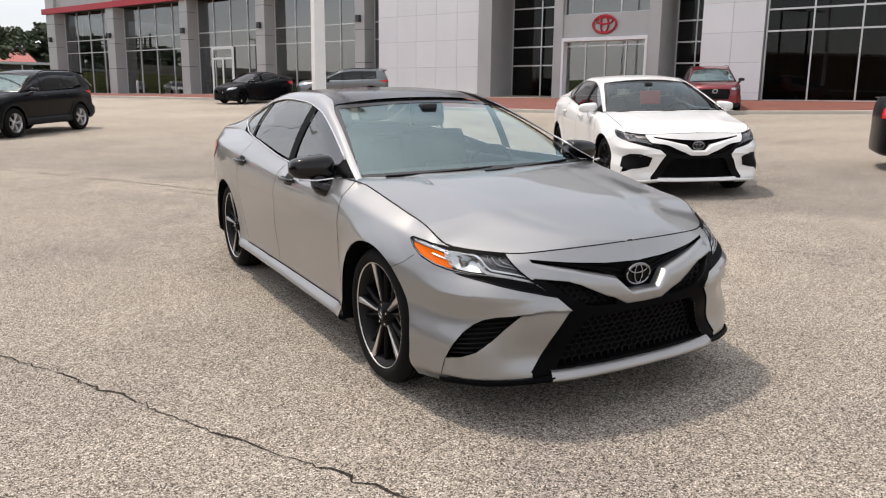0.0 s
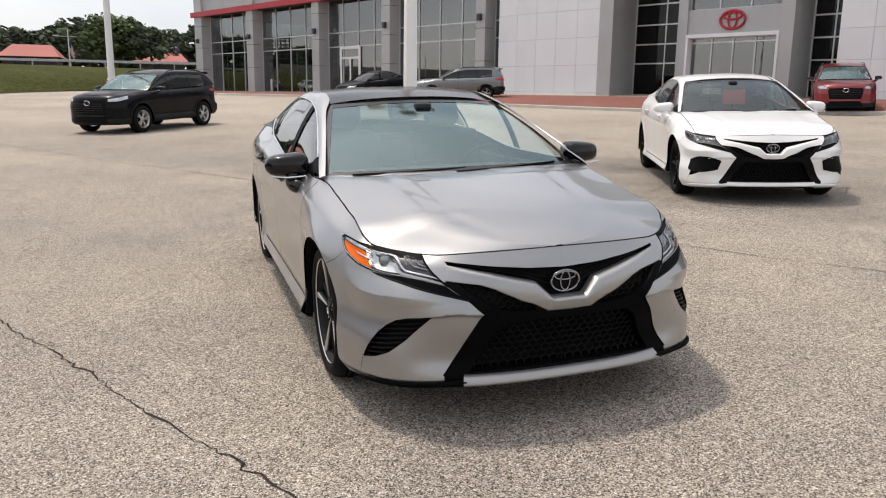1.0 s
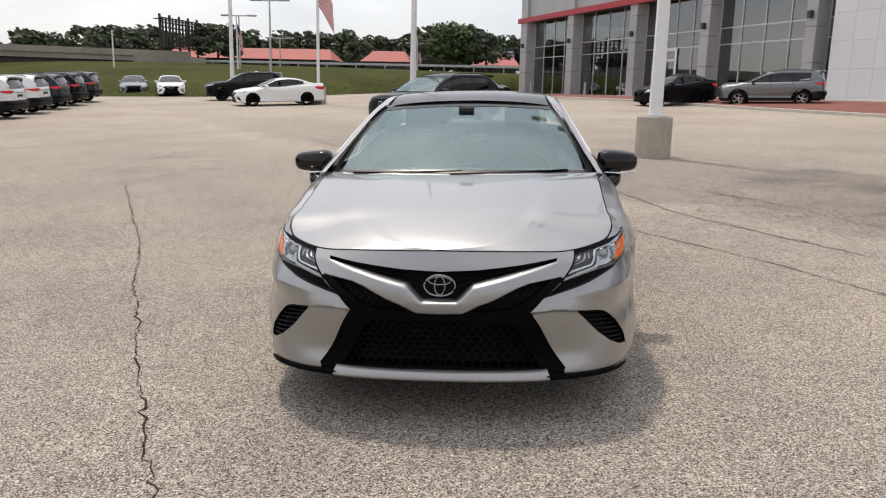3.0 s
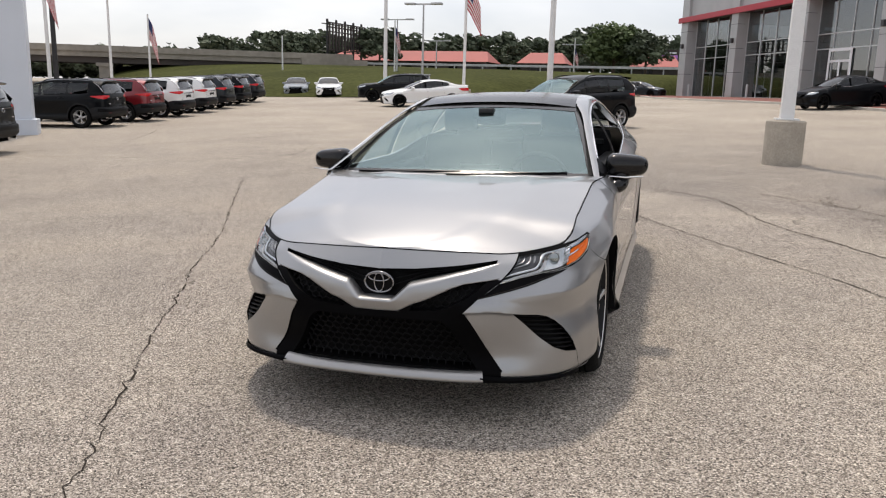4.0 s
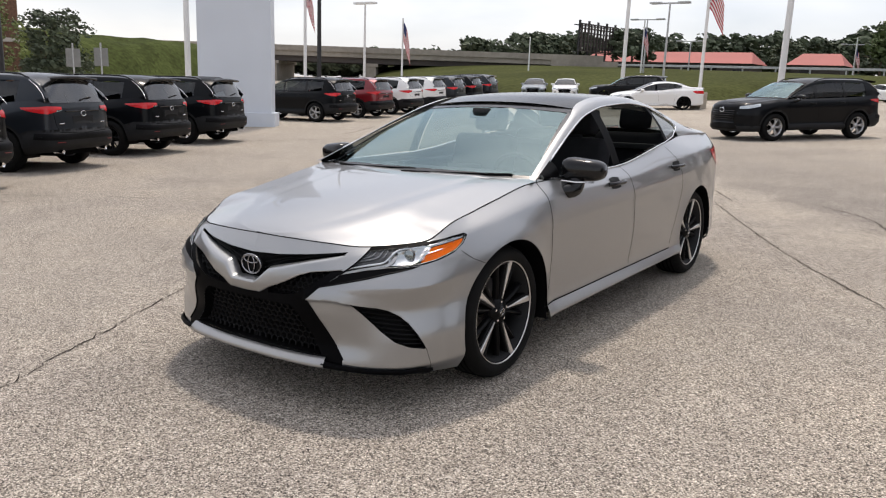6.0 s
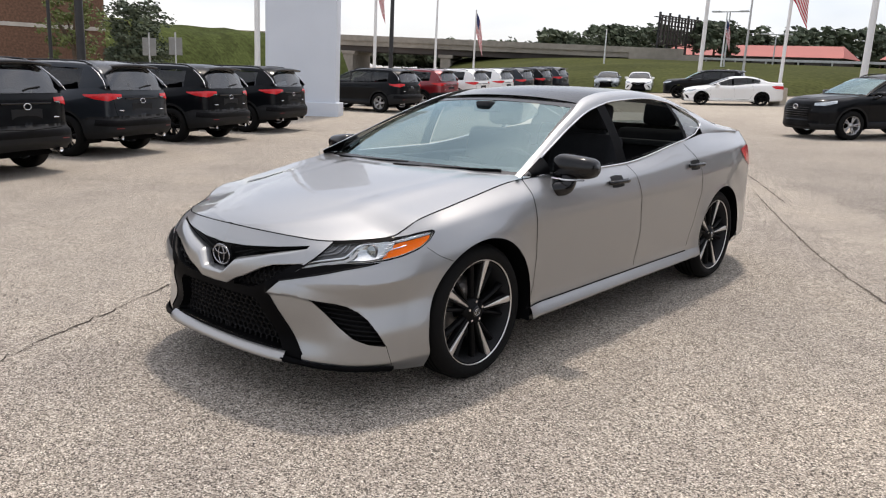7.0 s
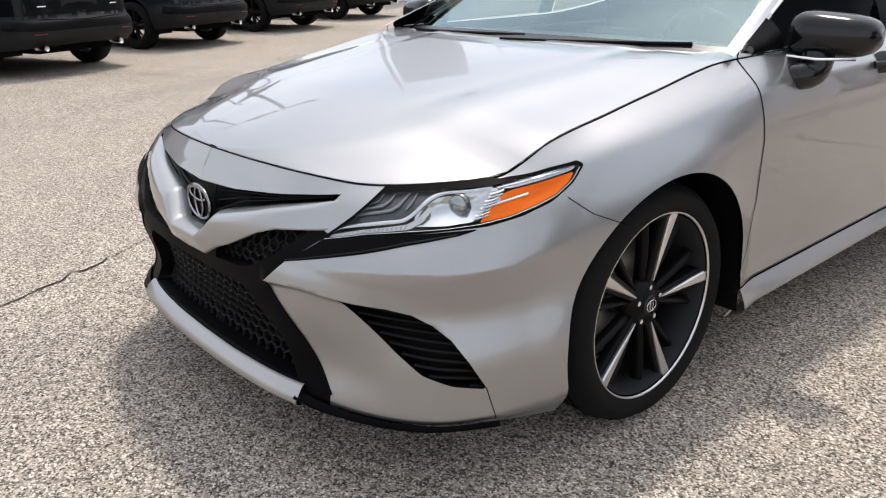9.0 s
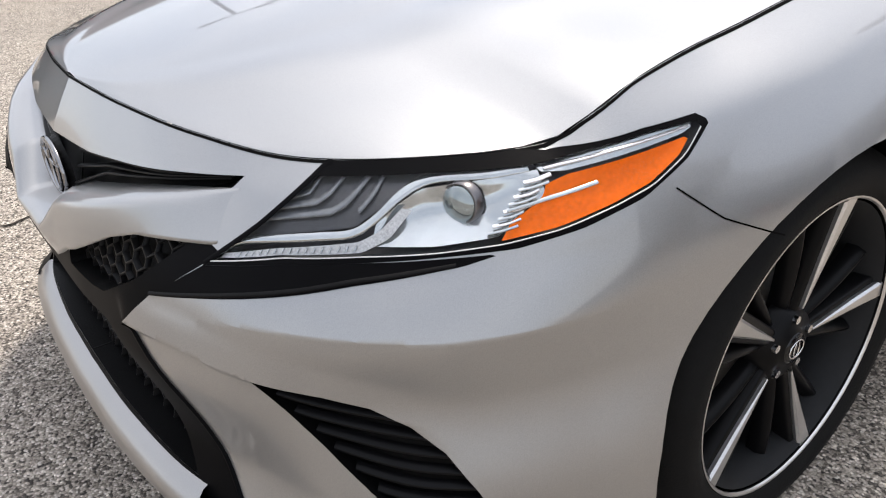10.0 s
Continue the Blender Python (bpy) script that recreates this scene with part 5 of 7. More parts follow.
def sedan_front(car, sh, body):
    """Grilles, lamps, vents, emblem and lip of the sedan."""
    silver = body is SILVER
    for name, top, low, back in (("lower_grille", MOUTH_TOP, MOUTH_LOW, 0.085), ("side_grille", SIDE_TOP, SIDE_LOW, 0.04), ("grille_slot", SLOT_TOP, SLOT_LOW, 0.05), ("vent_pocket", FOG_TOP, FOG_LOW, 0.045)):
        both_sides(name, ruled(sh, top, low, 40, 8, -0.0005, back), BLACK_PLASTIC, car)
    both_sides("grille_mesh", lattice(sh, MOUTH_TOP + MOUTH_LOW[::-1], 0.026, 0.040, 0.007, -0.048, 0.012), MESH_BLACK, car)
    both_sides("grille_mesh", lattice(sh, SIDE_TOP + SIDE_LOW[::-1], 0.022, 0.036, 0.006, -0.030, 0.008), MESH_BLACK, car)
    for k in range(10):
        z = 0.490 - k * 0.0195
        pts = [(s, z - 0.13 * (s - 0.61)) for s in np.linspace(0.60, 0.92, 60)]
        keep = [p for p in pts if inside(FOG_TOP + FOG_LOW[::-1], np.array([p]))[0]]
        if len(keep) > 2:
            both_sides("vent_slat", ribbon(sh, keep, 0.0075, -0.020, 16, 0.012), MESH_BLACK, car)
    for k in range(3):
        both_sides("grille_fin", ribbon(sh, [(0.07, 0.600 + 0.026 * k), (0.20, 0.648 + 0.010 * k), (0.35, 0.674 + 0.004 * k), (0.52, 0.698 + 0.002 * k)], 0.005, -0.032, 24, 0.010), MESH_BLACK, car)
    both_sides("lamp_sill", ruled(sh, [(0.535, 0.620), (0.65, 0.639), (0.76, 0.649), (0.90, 0.6565)], [(0.445, 0.565), (0.595, 0.598), (0.745, 0.628), (0.865, 0.645), (0.905, 0.655)], 40, 6, 0.0015), FRAME_BLACK, car)
    both_sides("sill_edge", ribbon(sh, [(0.447, 0.568), (0.595, 0.602), (0.745, 0.632), (0.860, 0.647)], 0.005, 0.0012, 40, 0.0025), BLACK_PLASTIC, car)
    # the curved bar: bowed face, edges turned in
    a, b = resample(BAR_TOP + [(0.56, 0.700)], 60), resample(BAR_LOW + [(0.548, 0.643)], 60)
    w = np.r_[0, np.linspace(0, 1, 13), 1]
    g = np.array([a + (b - a) * t for t in w])
    fade = np.clip(1.0 - (a[:, 0] / 0.545) ** 3, -0.1, 1)
    lift = 0.0008 + 0.027 * np.outer(np.minimum(w / 0.18, 1) ** 0.6 * (1 - 0.75 * np.clip((w - 0.18) / 0.82, 0, 1) ** 1.3), fade)
    lift[0] = lift[-1] = -0.028 * np.maximum(fade, 0) - 0.004
    p = sh.at(np.maximum(g[..., 0], 0), g[..., 1], lift)
    both_sides("grille_bar", grid(p, flip=True), body, car, "curved silver grille bar" if silver else "")
    both_sides("grille_rim", ribbon(sh, [(0.383, 0.506), (0.42, 0.452), (0.48, 0.352), (0.552, 0.244)], 0.008, 0.0, 40, 0.004), FRAME_BLACK, car)
    # emblem
    cy = sh.at(0.0, 0.612)[1]
    part("emblem_plate", lathe([(0.0, 0.0), (0.050, 0.0), (0.056, 0.01)], 28, "y"), BLACK_PLASTIC, car).matrix_basis = Matrix.Translation((0, cy + 0.010, 0.612)) @ Matrix.Diagonal((1.22, 1, 0.86, 1))
    rings = []
    for rx, rz, dz, wd in ((0.066, 0.045, 0, 0.0046), (0.022, 0.041, 0.0, 0.0038), (0.048, 0.017, 0.022, 0.0038)):
        rings.append(tube([(rx * np.cos(t), 0, dz + rz * np.sin(t)) for t in np.linspace(0, 2 * np.pi, 40, endpoint=False)], wd, 8, True))
    part("emblem", joined(*rings), EMBLEM, car, "grey chrome ring emblem", True).location = (0, cy + 0.006, 0.612)
    # lip and splitter
    ls, lw = np.linspace(0, 0.468, 30), np.array([0.0, 0.06, 0.35, 0.7, 0.9, 1.0, 1.0])
    lz = 0.247 - 0.049 * lw[:, None] + 0.003 * (ls / 0.468) ** 2
    lout = np.array([-0.012, 0.008, 0.020, 0.034, 0.038, 0.033, 0.0])[:, None] + 0 * ls
    both_sides("bumper_lip", grid(sh.at(np.repeat(ls[None], 7, 0), lz, lout), flip=True), SATIN if silver else body, car, "satin silver lower bumper strip" if silver else "")
    both_sides("splitter", ribbon(sh, [(0.455, 0.212), (0.52, 0.204), (0.60, 0.196), (0.75, 0.190), (0.90, 0.182), (0.945, 0.174)], 0.046, 0.010, 40, 0.022), FRAME_BLACK if silver else body, car)
    both_sides("splitter", ribbon(sh, [(0.0, 0.186), (0.47, 0.190)], 0.026, 0.006, 30, 0.010), FRAME_BLACK, car)
    for side in (1, -1):
        headlight(car, sh, side, silver)


SATIN = mat("satin_silver", (0.36, 0.355, 0.35), 0.34, 0.85, vary=0.03, fine=0.03, fine_scale=500, coat=0.4)
LENS_DARK = mat("projector_glass", (0.30, 0.34, 0.34), 0.03, 0.7, coat=1.0)


def seat(car, x, y, z, w=0.50):
    """A front seat as parts: cushion, back, head restraint."""
    s = empty("seat", Matrix())
    s.parent = car
    part("seat_cushion", box(x - w / 2, x + w / 2, y - 0.28, y + 0.22, z - 0.10, z + 0.06, 0.05), SEAT_CLOTH, s, "", True)
    back = box(-w / 2, w / 2, -0.07, 0.07, 0.0, 0.62, 0.055)
    part("seat_back", moved(back, pose(x, y + 0.24, z, -16, 0, 0)), SEAT_CLOTH, s, "", True)
    head = box(-0.13, 0.13, -0.05, 0.05, 0.0, 0.18, 0.045)
    part("head_restraint", moved(head, pose(x, y + 0.45, z + 0.62, -10, 0, 0)), SEAT_CLOTH, s, "", True)


def sedan_inside(car):
    for x in (-0.37, 0.37):
        seat(car, x, -0.05, 0.50)
        seat(car, x, 0.95, 0.50, 0.60)
    u = np.linspace(-1, 1, 13)
    prof = [(-0.98, 0.935), (-0.75, 0.955), (-0.55, 0.935), (-0.48, 0.86), (-0.52, 0.55)]
    g = np.array([[(0.76 * k, y + 0.10 * k * k, z - 0.02 * k * k) for k in u] for y, z in prof])
    part("dashboard", grid(g), DASH, car, "", True)
    part("dash_screen", box(-0.13, 0.13, -0.50, -0.48, 0.86, 0.96, 0.006), GLOSS_BLACK, car)
    ring = [(0.185 * np.cos(t), 0.0, 0.185 * np.sin(t)) for t in np.linspace(0, 2 * np.pi, 32, endpoint=False)]
    whl = empty("steering_wheel", Matrix())
    whl.parent = car
    m = pose(0.37, -0.42, 0.86, 22, 0, 0)
    part("wheel_rim", moved(tube(ring, 0.015, 8, True), m), BLACK_PLASTIC, whl, "", True)
    part("wheel_boss", moved(box(-0.08, 0.08, -0.02, 0.03, -0.06, 0.06, 0.02), m), BLACK_PLASTIC, whl, "", True)
    part("wheel_spoke", moved(box(-0.18, 0.18, -0.012, 0.012, -0.018, 0.018, 0.006), m), DARK_CHROME, whl)
    part("inside_mirror", box(-0.10, 0.10, -0.30, -0.27, 1.235, 1.285, 0.015), DASH, car, "", True)
    part("camera_housing", box(-0.05, 0.05, -0.34, -0.26, 1.27, 1.305, 0.012), DASH, car, "", True)
    part("rear_shelf", box(-0.62, 0.62, 1.2, 1.75, 0.98, 1.02, 0.01), DASH, car)
    for x in (-0.68, 0.68):
        part("door_card", box(x - 0.05, x + 0.05, -0.9, 1.25, 0.45, 0.92, 0.02), DASH, car)
    part("cabin_floor", box(-0.72, 0.72, -0.95, 1.7, 0.30, 0.42), GAP, car)


def handle(car, sh, s, z, material, length=0.21):
    p = sh.at(np.array([s]), np.array([z]))[0]
    y = p[1]
    xs = p[0] + 0.030
    pts = [(p[0] + 0.004, y - length / 2, z), (xs, y - length * 0.36, z + 0.002), (xs + 0.006, y, z + 0.004), (xs, y + length * 0.36, z + 0.002), (p[0] + 0.004, y + length / 2, z)]
    both_sides("door_handle", tube(spline(pts, 5), 0.013, 8), material, car)
    # flat patch behind the handle; dark on the silver car, painting the recess shade
    both_sides("handle_patch", ruled(sh, [(s - 0.07, z + 0.030), (s, z + 0.036), (s + 0.07, z + 0.030)], [(s - 0.07, z - 0.030), (s, z - 0.034), (s + 0.07, z - 0.030)], 12, 6, 0.0015), GREY_PLASTIC if material is GLOSS_BLACK else material, car)


def sedan(m, name, body, tags, handles, spec=SEDAN_SPEC):
    car, sh, cab = vehicle(spec, m, name, tags, body)
    sedan_front(car, sh, body)
    sedan_inside(car)
    handle(car, sh, 2.735, 0.868, handles)
    handle(car, sh, 3.80, 0.895, handles)
    hood_s = np.linspace(0.0, 2.0, 80)
    both_sides("hood_gap", ribbon(sh, [(s, float(sh.top(s)) - 0.0015) for s in hood_s], 0.0030, 0.0008, 120), GAP, car)
    both_sides("tail_light", ruled(sh, [(4.72, 0.955), (4.95, 0.975), (5.5, 0.95)], [(4.80, 0.88), (4.95, 0.82), (5.5, 0.80)], 20, 6, 0.004), LENS_RED, car, "red tail light")
    return car


# the turn of the lot under it
hero = sedan(pose(0, 0, 0, *LOT), "sedan", SILVER, dict(label="silver four-door sedan with black roof, grille and mirrors", category="car"), GLOSS_BLACK)


# ---- the showroom ----
PANEL_WHITE = mat("white_panel", (0.74, 0.77, 0.79), 0.35, 0.0, vary=0.03, scale=0.5, fine=0.03, random_piece=0.03)
PANEL_GREY = mat("grey_panel", (0.42, 0.43, 0.43), 0.45, 0.2, vary=0.06, scale=0.8, random_piece=0.04)
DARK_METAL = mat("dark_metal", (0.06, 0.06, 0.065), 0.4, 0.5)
MULLION = mat("aluminium", (0.62, 0.63, 0.64), 0.35, 0.6, vary=0.05)
RED_BAND = mat("red_band", (0.42, 0.015, 0.03), 0.4, 0, vary=0.06)
BRICK_WALK = mat("brick_paving", (0.19, 0.068, 0.050), 0.85, 0, vary=0.18, scale=1.2, fine=0.25, fine_scale=18, bump=0.3, bump_scale=40, random_piece=0.15)
KERB = mat("kerb", (0.48, 0.45, 0.40), 0.85, 0, vary=0.12, scale=2)
FLOOR_IN = mat("showroom_floor", (0.30, 0.29, 0.28), 0.25, 0, vary=0.1)
WALL_IN = mat("showroom_wall", (0.42, 0.41, 0.40), 0.7, 0, vary=0.1, scale=0.7)
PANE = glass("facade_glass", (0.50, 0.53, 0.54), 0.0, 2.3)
# copy of the facade glass, its darker reflections put into tint and gloss
PANE_DARK = glass("dim_facade_glass", (0.18, 0.20, 0.20), 0.0, 1.36)
BZ = 1.38          # the floor's height
FAC = Matrix.Translation((1.478, 73.52, BZ)) @ pose(0, 0, 0, 0, 0, -65.5)   # u along the front, -y out of it


def bpart(name, mesh, material, parent, label="", smooth=False):
    return part(name, mesh, material, parent, label, smooth)


hall = empty("showroom", FAC, label="grey showroom with glass bays, red band and white entrance tower", category="building")
TOP = 12.0
GLASS = 0.55       # how far the panes stand back
# columns and bays of the left wing
cols = [(-0.60, 0.80), (9.00, 10.10), (18.90, 19.85), (27.40, 28.30), (36.50, 37.30)]
for a, b in cols:
    bpart("column", box(a, b, -0.40, 0.9, -0.35, TOP, 0.015), PANEL_GREY, hall)
    for z in (2.0, 3.95, 5.9):
        bpart("column_joint", box(a - 0.004, b + 0.004, -0.404, 0.3, z, z + 0.03), DARK_METAL, hall)
    bpart("wall_lamp", box((a + b) / 2 - 0.14, (a + b) / 2 + 0.14, -0.64, -0.40, 4.40, 4.80, 0.03), DARK_METAL, hall)
for (_, a), (b, _) in zip(cols, cols[1:]):
    bpart("fascia", box(a + 0.002, b - 0.002, -0.15, 0.5, 6.95, TOP), PANEL_GREY, hall)
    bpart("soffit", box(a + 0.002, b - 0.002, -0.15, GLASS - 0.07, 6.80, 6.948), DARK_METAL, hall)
for a, b in ((-0.95, 9.30), (9.32, 19.1), (19.12, 27.9), (27.92, 37.6)):
    bpart("red_band", box(a, b, -0.60, -0.41, 6.76, 7.22, 0.01), RED_BAND, hall, "red metal band")
bpart("roof_slab", box(-0.60, 78, 0.6, 26, 9.6, 9.9), PANEL_GREY, hall)
# the far end is glazed too
bpart("side_wall", box(-0.60, -0.30, 0.9, 26, -0.6, 0.30), PANEL_GREY, hall)
bpart("side_wall", box(-0.60, -0.30, 0.9, 26, 6.9, TOP), PANEL_GREY, hall)
bpart("side_wall", box(-0.60, -0.30, 16.3, 26, 0.302, 6.898), PANEL_GREY, hall)
for k in range(8):
    bpart("pane", box(-0.46, -0.448, 0.92 + 1.9 * k, 2.78 + 1.9 * k, 0.302, 6.898), PANE, hall)
    bpart("mullion", box(-0.52, -0.40, 2.78 + 1.9 * k, 2.82 + 1.9 * k, 0.302, 6.898), MULLION, hall)
for z in (3.42, 4.45):
    bpart("transom", box(-0.515, -0.445, 0.92, 16.0, z - 0.035, z + 0.035), MULLION, hall)
bpart("back_wall", box(-0.28, 78, 16, 16.3, -0.5, 9.6), WALL_IN, hall)
bpart("hall_floor", box(-0.28, 78, 0.05, 16, -0.3, 0.02), FLOOR_IN, hall)


def bay(a, b, z0, z1, bars, posts, y=0.05, pane=PANE):
    """A glazed bay: panes between mullions."""
    xs = np.linspace(a, b, posts + 1)
    zs = [z0, *bars, z1]
    for i in range(len(zs) - 1):
        for k in range(posts):
            bpart("pane", box(xs[k] + 0.02, xs[k + 1] - 0.02, y, y + 0.012, zs[i] + 0.02, zs[i + 1] - 0.02), pane, hall)
    for x in xs:
        bpart("mullion", box(x - 0.03, x + 0.03, y - 0.06, y + 0.06, z0, z1), MULLION, hall)
    for z in zs:
        bpart("transom", box(a, b, y - 0.055, y + 0.055, z - 0.035, z + 0.035), MULLION, hall)


for (_, a), (b, _) in zip(cols, cols[1:]):
    bay(a, b, 0.0, 6.9, (3.42, 4.45), 4, GLASS)
bay(37.30, 38.28, 0.0, 6.9, (3.42, 4.45), 1, GLASS)
bpart("fascia", box(37.302, 38.28, -0.10, 0.4, 6.95, TOP), PANEL_GREY, hall)
# glazed door in the third bay
for a, b, z0, z1 in ((21.40, 21.60, 0, 3.40), (23.70, 23.90, 0, 3.40), (22.57, 22.73, 0, 2.55), (21.60, 23.70, 3.22, 3.40), (21.60, 23.70, 2.50, 2.66), (21.60, 23.70, 0.02, 0.28)):
    bpart("door_frame", box(a, b, GLASS - 0.10, GLASS - 0.065, z0, z1), PANEL_WHITE, hall)
# white entrance tower, panel by panel


def cladding(u0, u1, z0, z1, y, cols_n, rows_z, material, name="cladding_panel"):
    w = (u1 - u0) / cols_n
    edges = [z0, *rows_z, z1]
    bpart("cladding_core", box(u0 + 0.02, u1 - 0.02, y + 0.03, y + 0.55, z0, z1), PANEL_GREY, hall)
    for i in range(len(edges) - 1):
        for k in range(cols_n):
            bpart(name, box(u0 + k * w + 0.008, u0 + (k + 1) * w - 0.008, y, y + 0.04, edges[i] + 0.008, edges[i + 1] - 0.008), material, hall)


cladding(38.3, 45.49, 0.0, TOP, -0.25, 5, (0.19, 1.65, 3.11, 4.56, 6.0, 7.5, 9.0), PANEL_WHITE)
bpart("tower_return", box(45.49, 46.33, -0.25, 2.2, 0, TOP), PANEL_GREY, hall)
bpart("canopy", box(46.33, 57.6, -0.9, 2.2, 6.9, TOP), PANEL_GREY, hall)
# recessed glass beside the portal, in the darkened copy
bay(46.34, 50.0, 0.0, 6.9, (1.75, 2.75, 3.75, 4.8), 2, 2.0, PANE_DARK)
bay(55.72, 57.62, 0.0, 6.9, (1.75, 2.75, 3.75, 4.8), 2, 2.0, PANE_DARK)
# portal
PX0, PX1 = 50.07, 55.70
bpart("portal_side", box(PX0, PX0 + 0.50, -0.2, 2.0, 0, 6.9), PANEL_GREY, hall)
bpart("portal_side", box(PX1 - 0.60, PX1, -0.2, 2.0, 0, 6.9), PANEL_GREY, hall)
bpart("portal_head", box(PX0 + 0.50, PX1 - 0.60, -0.1, 0.3, 2.98, 4.10), PANEL_GREY, hall)
bay(PX0 + 0.50, PX1 - 0.60, 4.10, 6.9, (5.3,), 3, 0.1)
bay(PX0 + 0.62, PX1 - 0.72, 0.0, 2.80, (2.58,), 4, 0.15)
bpart("portal_frame", box(PX0 + 0.5, PX0 + 0.62, -0.25, 0.2, 0, 2.97), PANEL_WHITE, hall)
bpart("portal_frame", box(PX1 - 0.72, PX1 - 0.60, -0.25, 0.2, 0, 2.97), PANEL_WHITE, hall)
bpart("portal_frame", box(PX0 + 0.62, PX1 - 0.72, -0.25, 0.2, 2.80, 2.97), PANEL_WHITE, hall)
for rx, rz, dz, w in ((0.60, 0.41, 0, 0.06), (0.20, 0.38, 0.0, 0.045), (0.44, 0.16, 0.18, 0.045)):
    bpart("wall_emblem", tube([(52.83 + rx * np.cos(t), -0.16, 3.56 + dz + rz * np.sin(t)) for t in np.linspace(0, 2 * np.pi, 40, endpoint=False)], w, 8, True), RED_BAND, hall, "red oval ring emblem", True)
# right wing
cladding(57.65, 60.34, 0.0, TOP, -0.25, 2, (0.32, 1.63, 2.92, 4.2, 5.5, 6.8, 8.2), PANEL_WHITE)
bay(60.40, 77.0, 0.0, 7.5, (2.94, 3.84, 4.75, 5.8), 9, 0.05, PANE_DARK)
bpart("fascia", box(60.40, 77.0, -0.1, 0.4, 7.5, TOP), PANEL_GREY, hall)
# things in the hall
bpart("stair", joined(*[box(11.2 + 0.28 * k, 11.5 + 0.28 * k, 4, 5.4, 0, 0.18 * (k + 1)) for k in range(10)]), WALL_IN, hall)
WOOD = mat("oak", (0.32, 0.19, 0.09), 0.5, 0, vary=0.2, scale=3)
for x, y in ((3.4, 3.2), (12.4, 2.4), (16.4, 3.6), (22.0, 5.0), (32.0, 4.0)):
    d = empty("desk", FAC @ pose(x, y, 0.02), label="wooden desk inside the showroom", category="desk", group="showroom desks")
    part("desktop", box(-0.8, 0.8, -0.4, 0.4, 0.70, 0.75, 0.01), WOOD, d)
    for sx in (-0.72, 0.72):
        part("leg", box(sx - 0.03, sx + 0.03, -0.35, 0.35, 0, 0.70), DARK_METAL, d)
    part("monitor", box(-0.25, 0.25, 0.1, 0.14, 0.85, 1.2, 0.01), GLOSS_BLACK, d)
# brick walk and kerb in front
wk = [(-8.0, -3.0), (2.0, -5.0), (13.0, -8.5), (24.0, -10.0), (56.0, -10.0), (64.0, -7.6), (76.0, -4.0)]
edge = resample(wk, 60)
wpts = []
for u, w in edge:
    row = []
    for k in np.linspace(0, 1, 8):
        p = FAC @ Vector((u, w + (0.1 - w) * k, 0))
        row.append((p.x, p.y, float(lie(p.x, p.y)) * (1 - k) + BZ * k - 0.015 + 0.14 * (1 - k) * 0.9))
    wpts.append(row)
tagged(part("pavement", grid(np.array(wpts)), BRICK_WALK, None), "red brick paved walk along the showroom", "pavement", kind="structure")
kp = []
for (u, w), row in zip(edge, wpts):
    p0, p1 = FAC @ Vector((u, w - 0.16, 0)), FAC @ Vector((u, w + 0.02, 0))
    g0 = float(lie(p0.x, p0.y))
    kp.append([(p0.x, p0.y, g0 - 0.05), (p0.x, p0.y, row[0][2] - 0.01), (p0.x * 0.85 + p1.x * 0.15, p0.y * 0.85 + p1.y * 0.15, row[0][2] + 0.008), (p1.x, p1.y, row[0][2] + 0.008), (p1.x, p1.y, row[0][2] - 0.05)])
tagged(part("kerb", grid(np.array(kp)), KERB, None), "pale concrete kerb of the walk", "kerb", kind="structure")
for u in (-4.5, 5.5, 15.5):
    p = FAC @ Vector((u, -2.0, 0))
    b = empty("bollard", pose(p.x, p.y, BZ - 0.03), label="grey steel bollard before the glass", category="bollard", group="bollards")
    part("post", lathe([(0.0, 1.02), (0.07, 1.0), (0.09, 0.95), (0.09, -0.1)], 14), PANEL_GREY, b, "", True)


# ---- poles, sign, bank, bridge, roofs and trees ----
POLE_WHITE = mat("white_pole", (0.74, 0.74, 0.73), 0.45, 0, vary=0.05, scale=2)
POLE_DARK = mat("dark_pole", (0.03, 0.03, 0.032), 0.5, 0.3)
SIGN_BACK = mat("sign_back", (0.24, 0.24, 0.23), 0.6, 0.3, vary=0.1)
POLE_GREY = mat("grey_pole", (0.45, 0.46, 0.46), 0.45, 0.4)
PLINTH = mat("plinth_concrete", (0.40, 0.36, 0.30), 0.9, 0, vary=0.12, scale=3, fine=0.1, fine_scale=30, bump=0.2)
SIGN_WHITE = mat("sign_white", (0.62, 0.66, 0.72), 0.5, 0, vary=0.04, scale=0.8)
BRIDGE = mat("bridge_concrete", (0.30, 0.27, 0.23), 0.9, 0, vary=0.2, scale=0.15, fine=0.12, fine_scale=1.5)
ROOF_PINK = mat("pink_roof", (0.40, 0.135, 0.115), 0.8, 0, vary=0.1, scale=0.2)
DARK_WALL = mat("dark_wall", (0.06, 0.05, 0.045), 0.8, 0, vary=0.3, scale=0.3)
FLAG_RED, FLAG_WHITE, FLAG_BLUE = (mat(n, c, 0.8) for n, c in (("flag_red", (0.45, 0.03, 0.05)), ("flag_white", (0.7, 0.68, 0.66)), ("flag_blue", (0.03, 0.04, 0.12))))


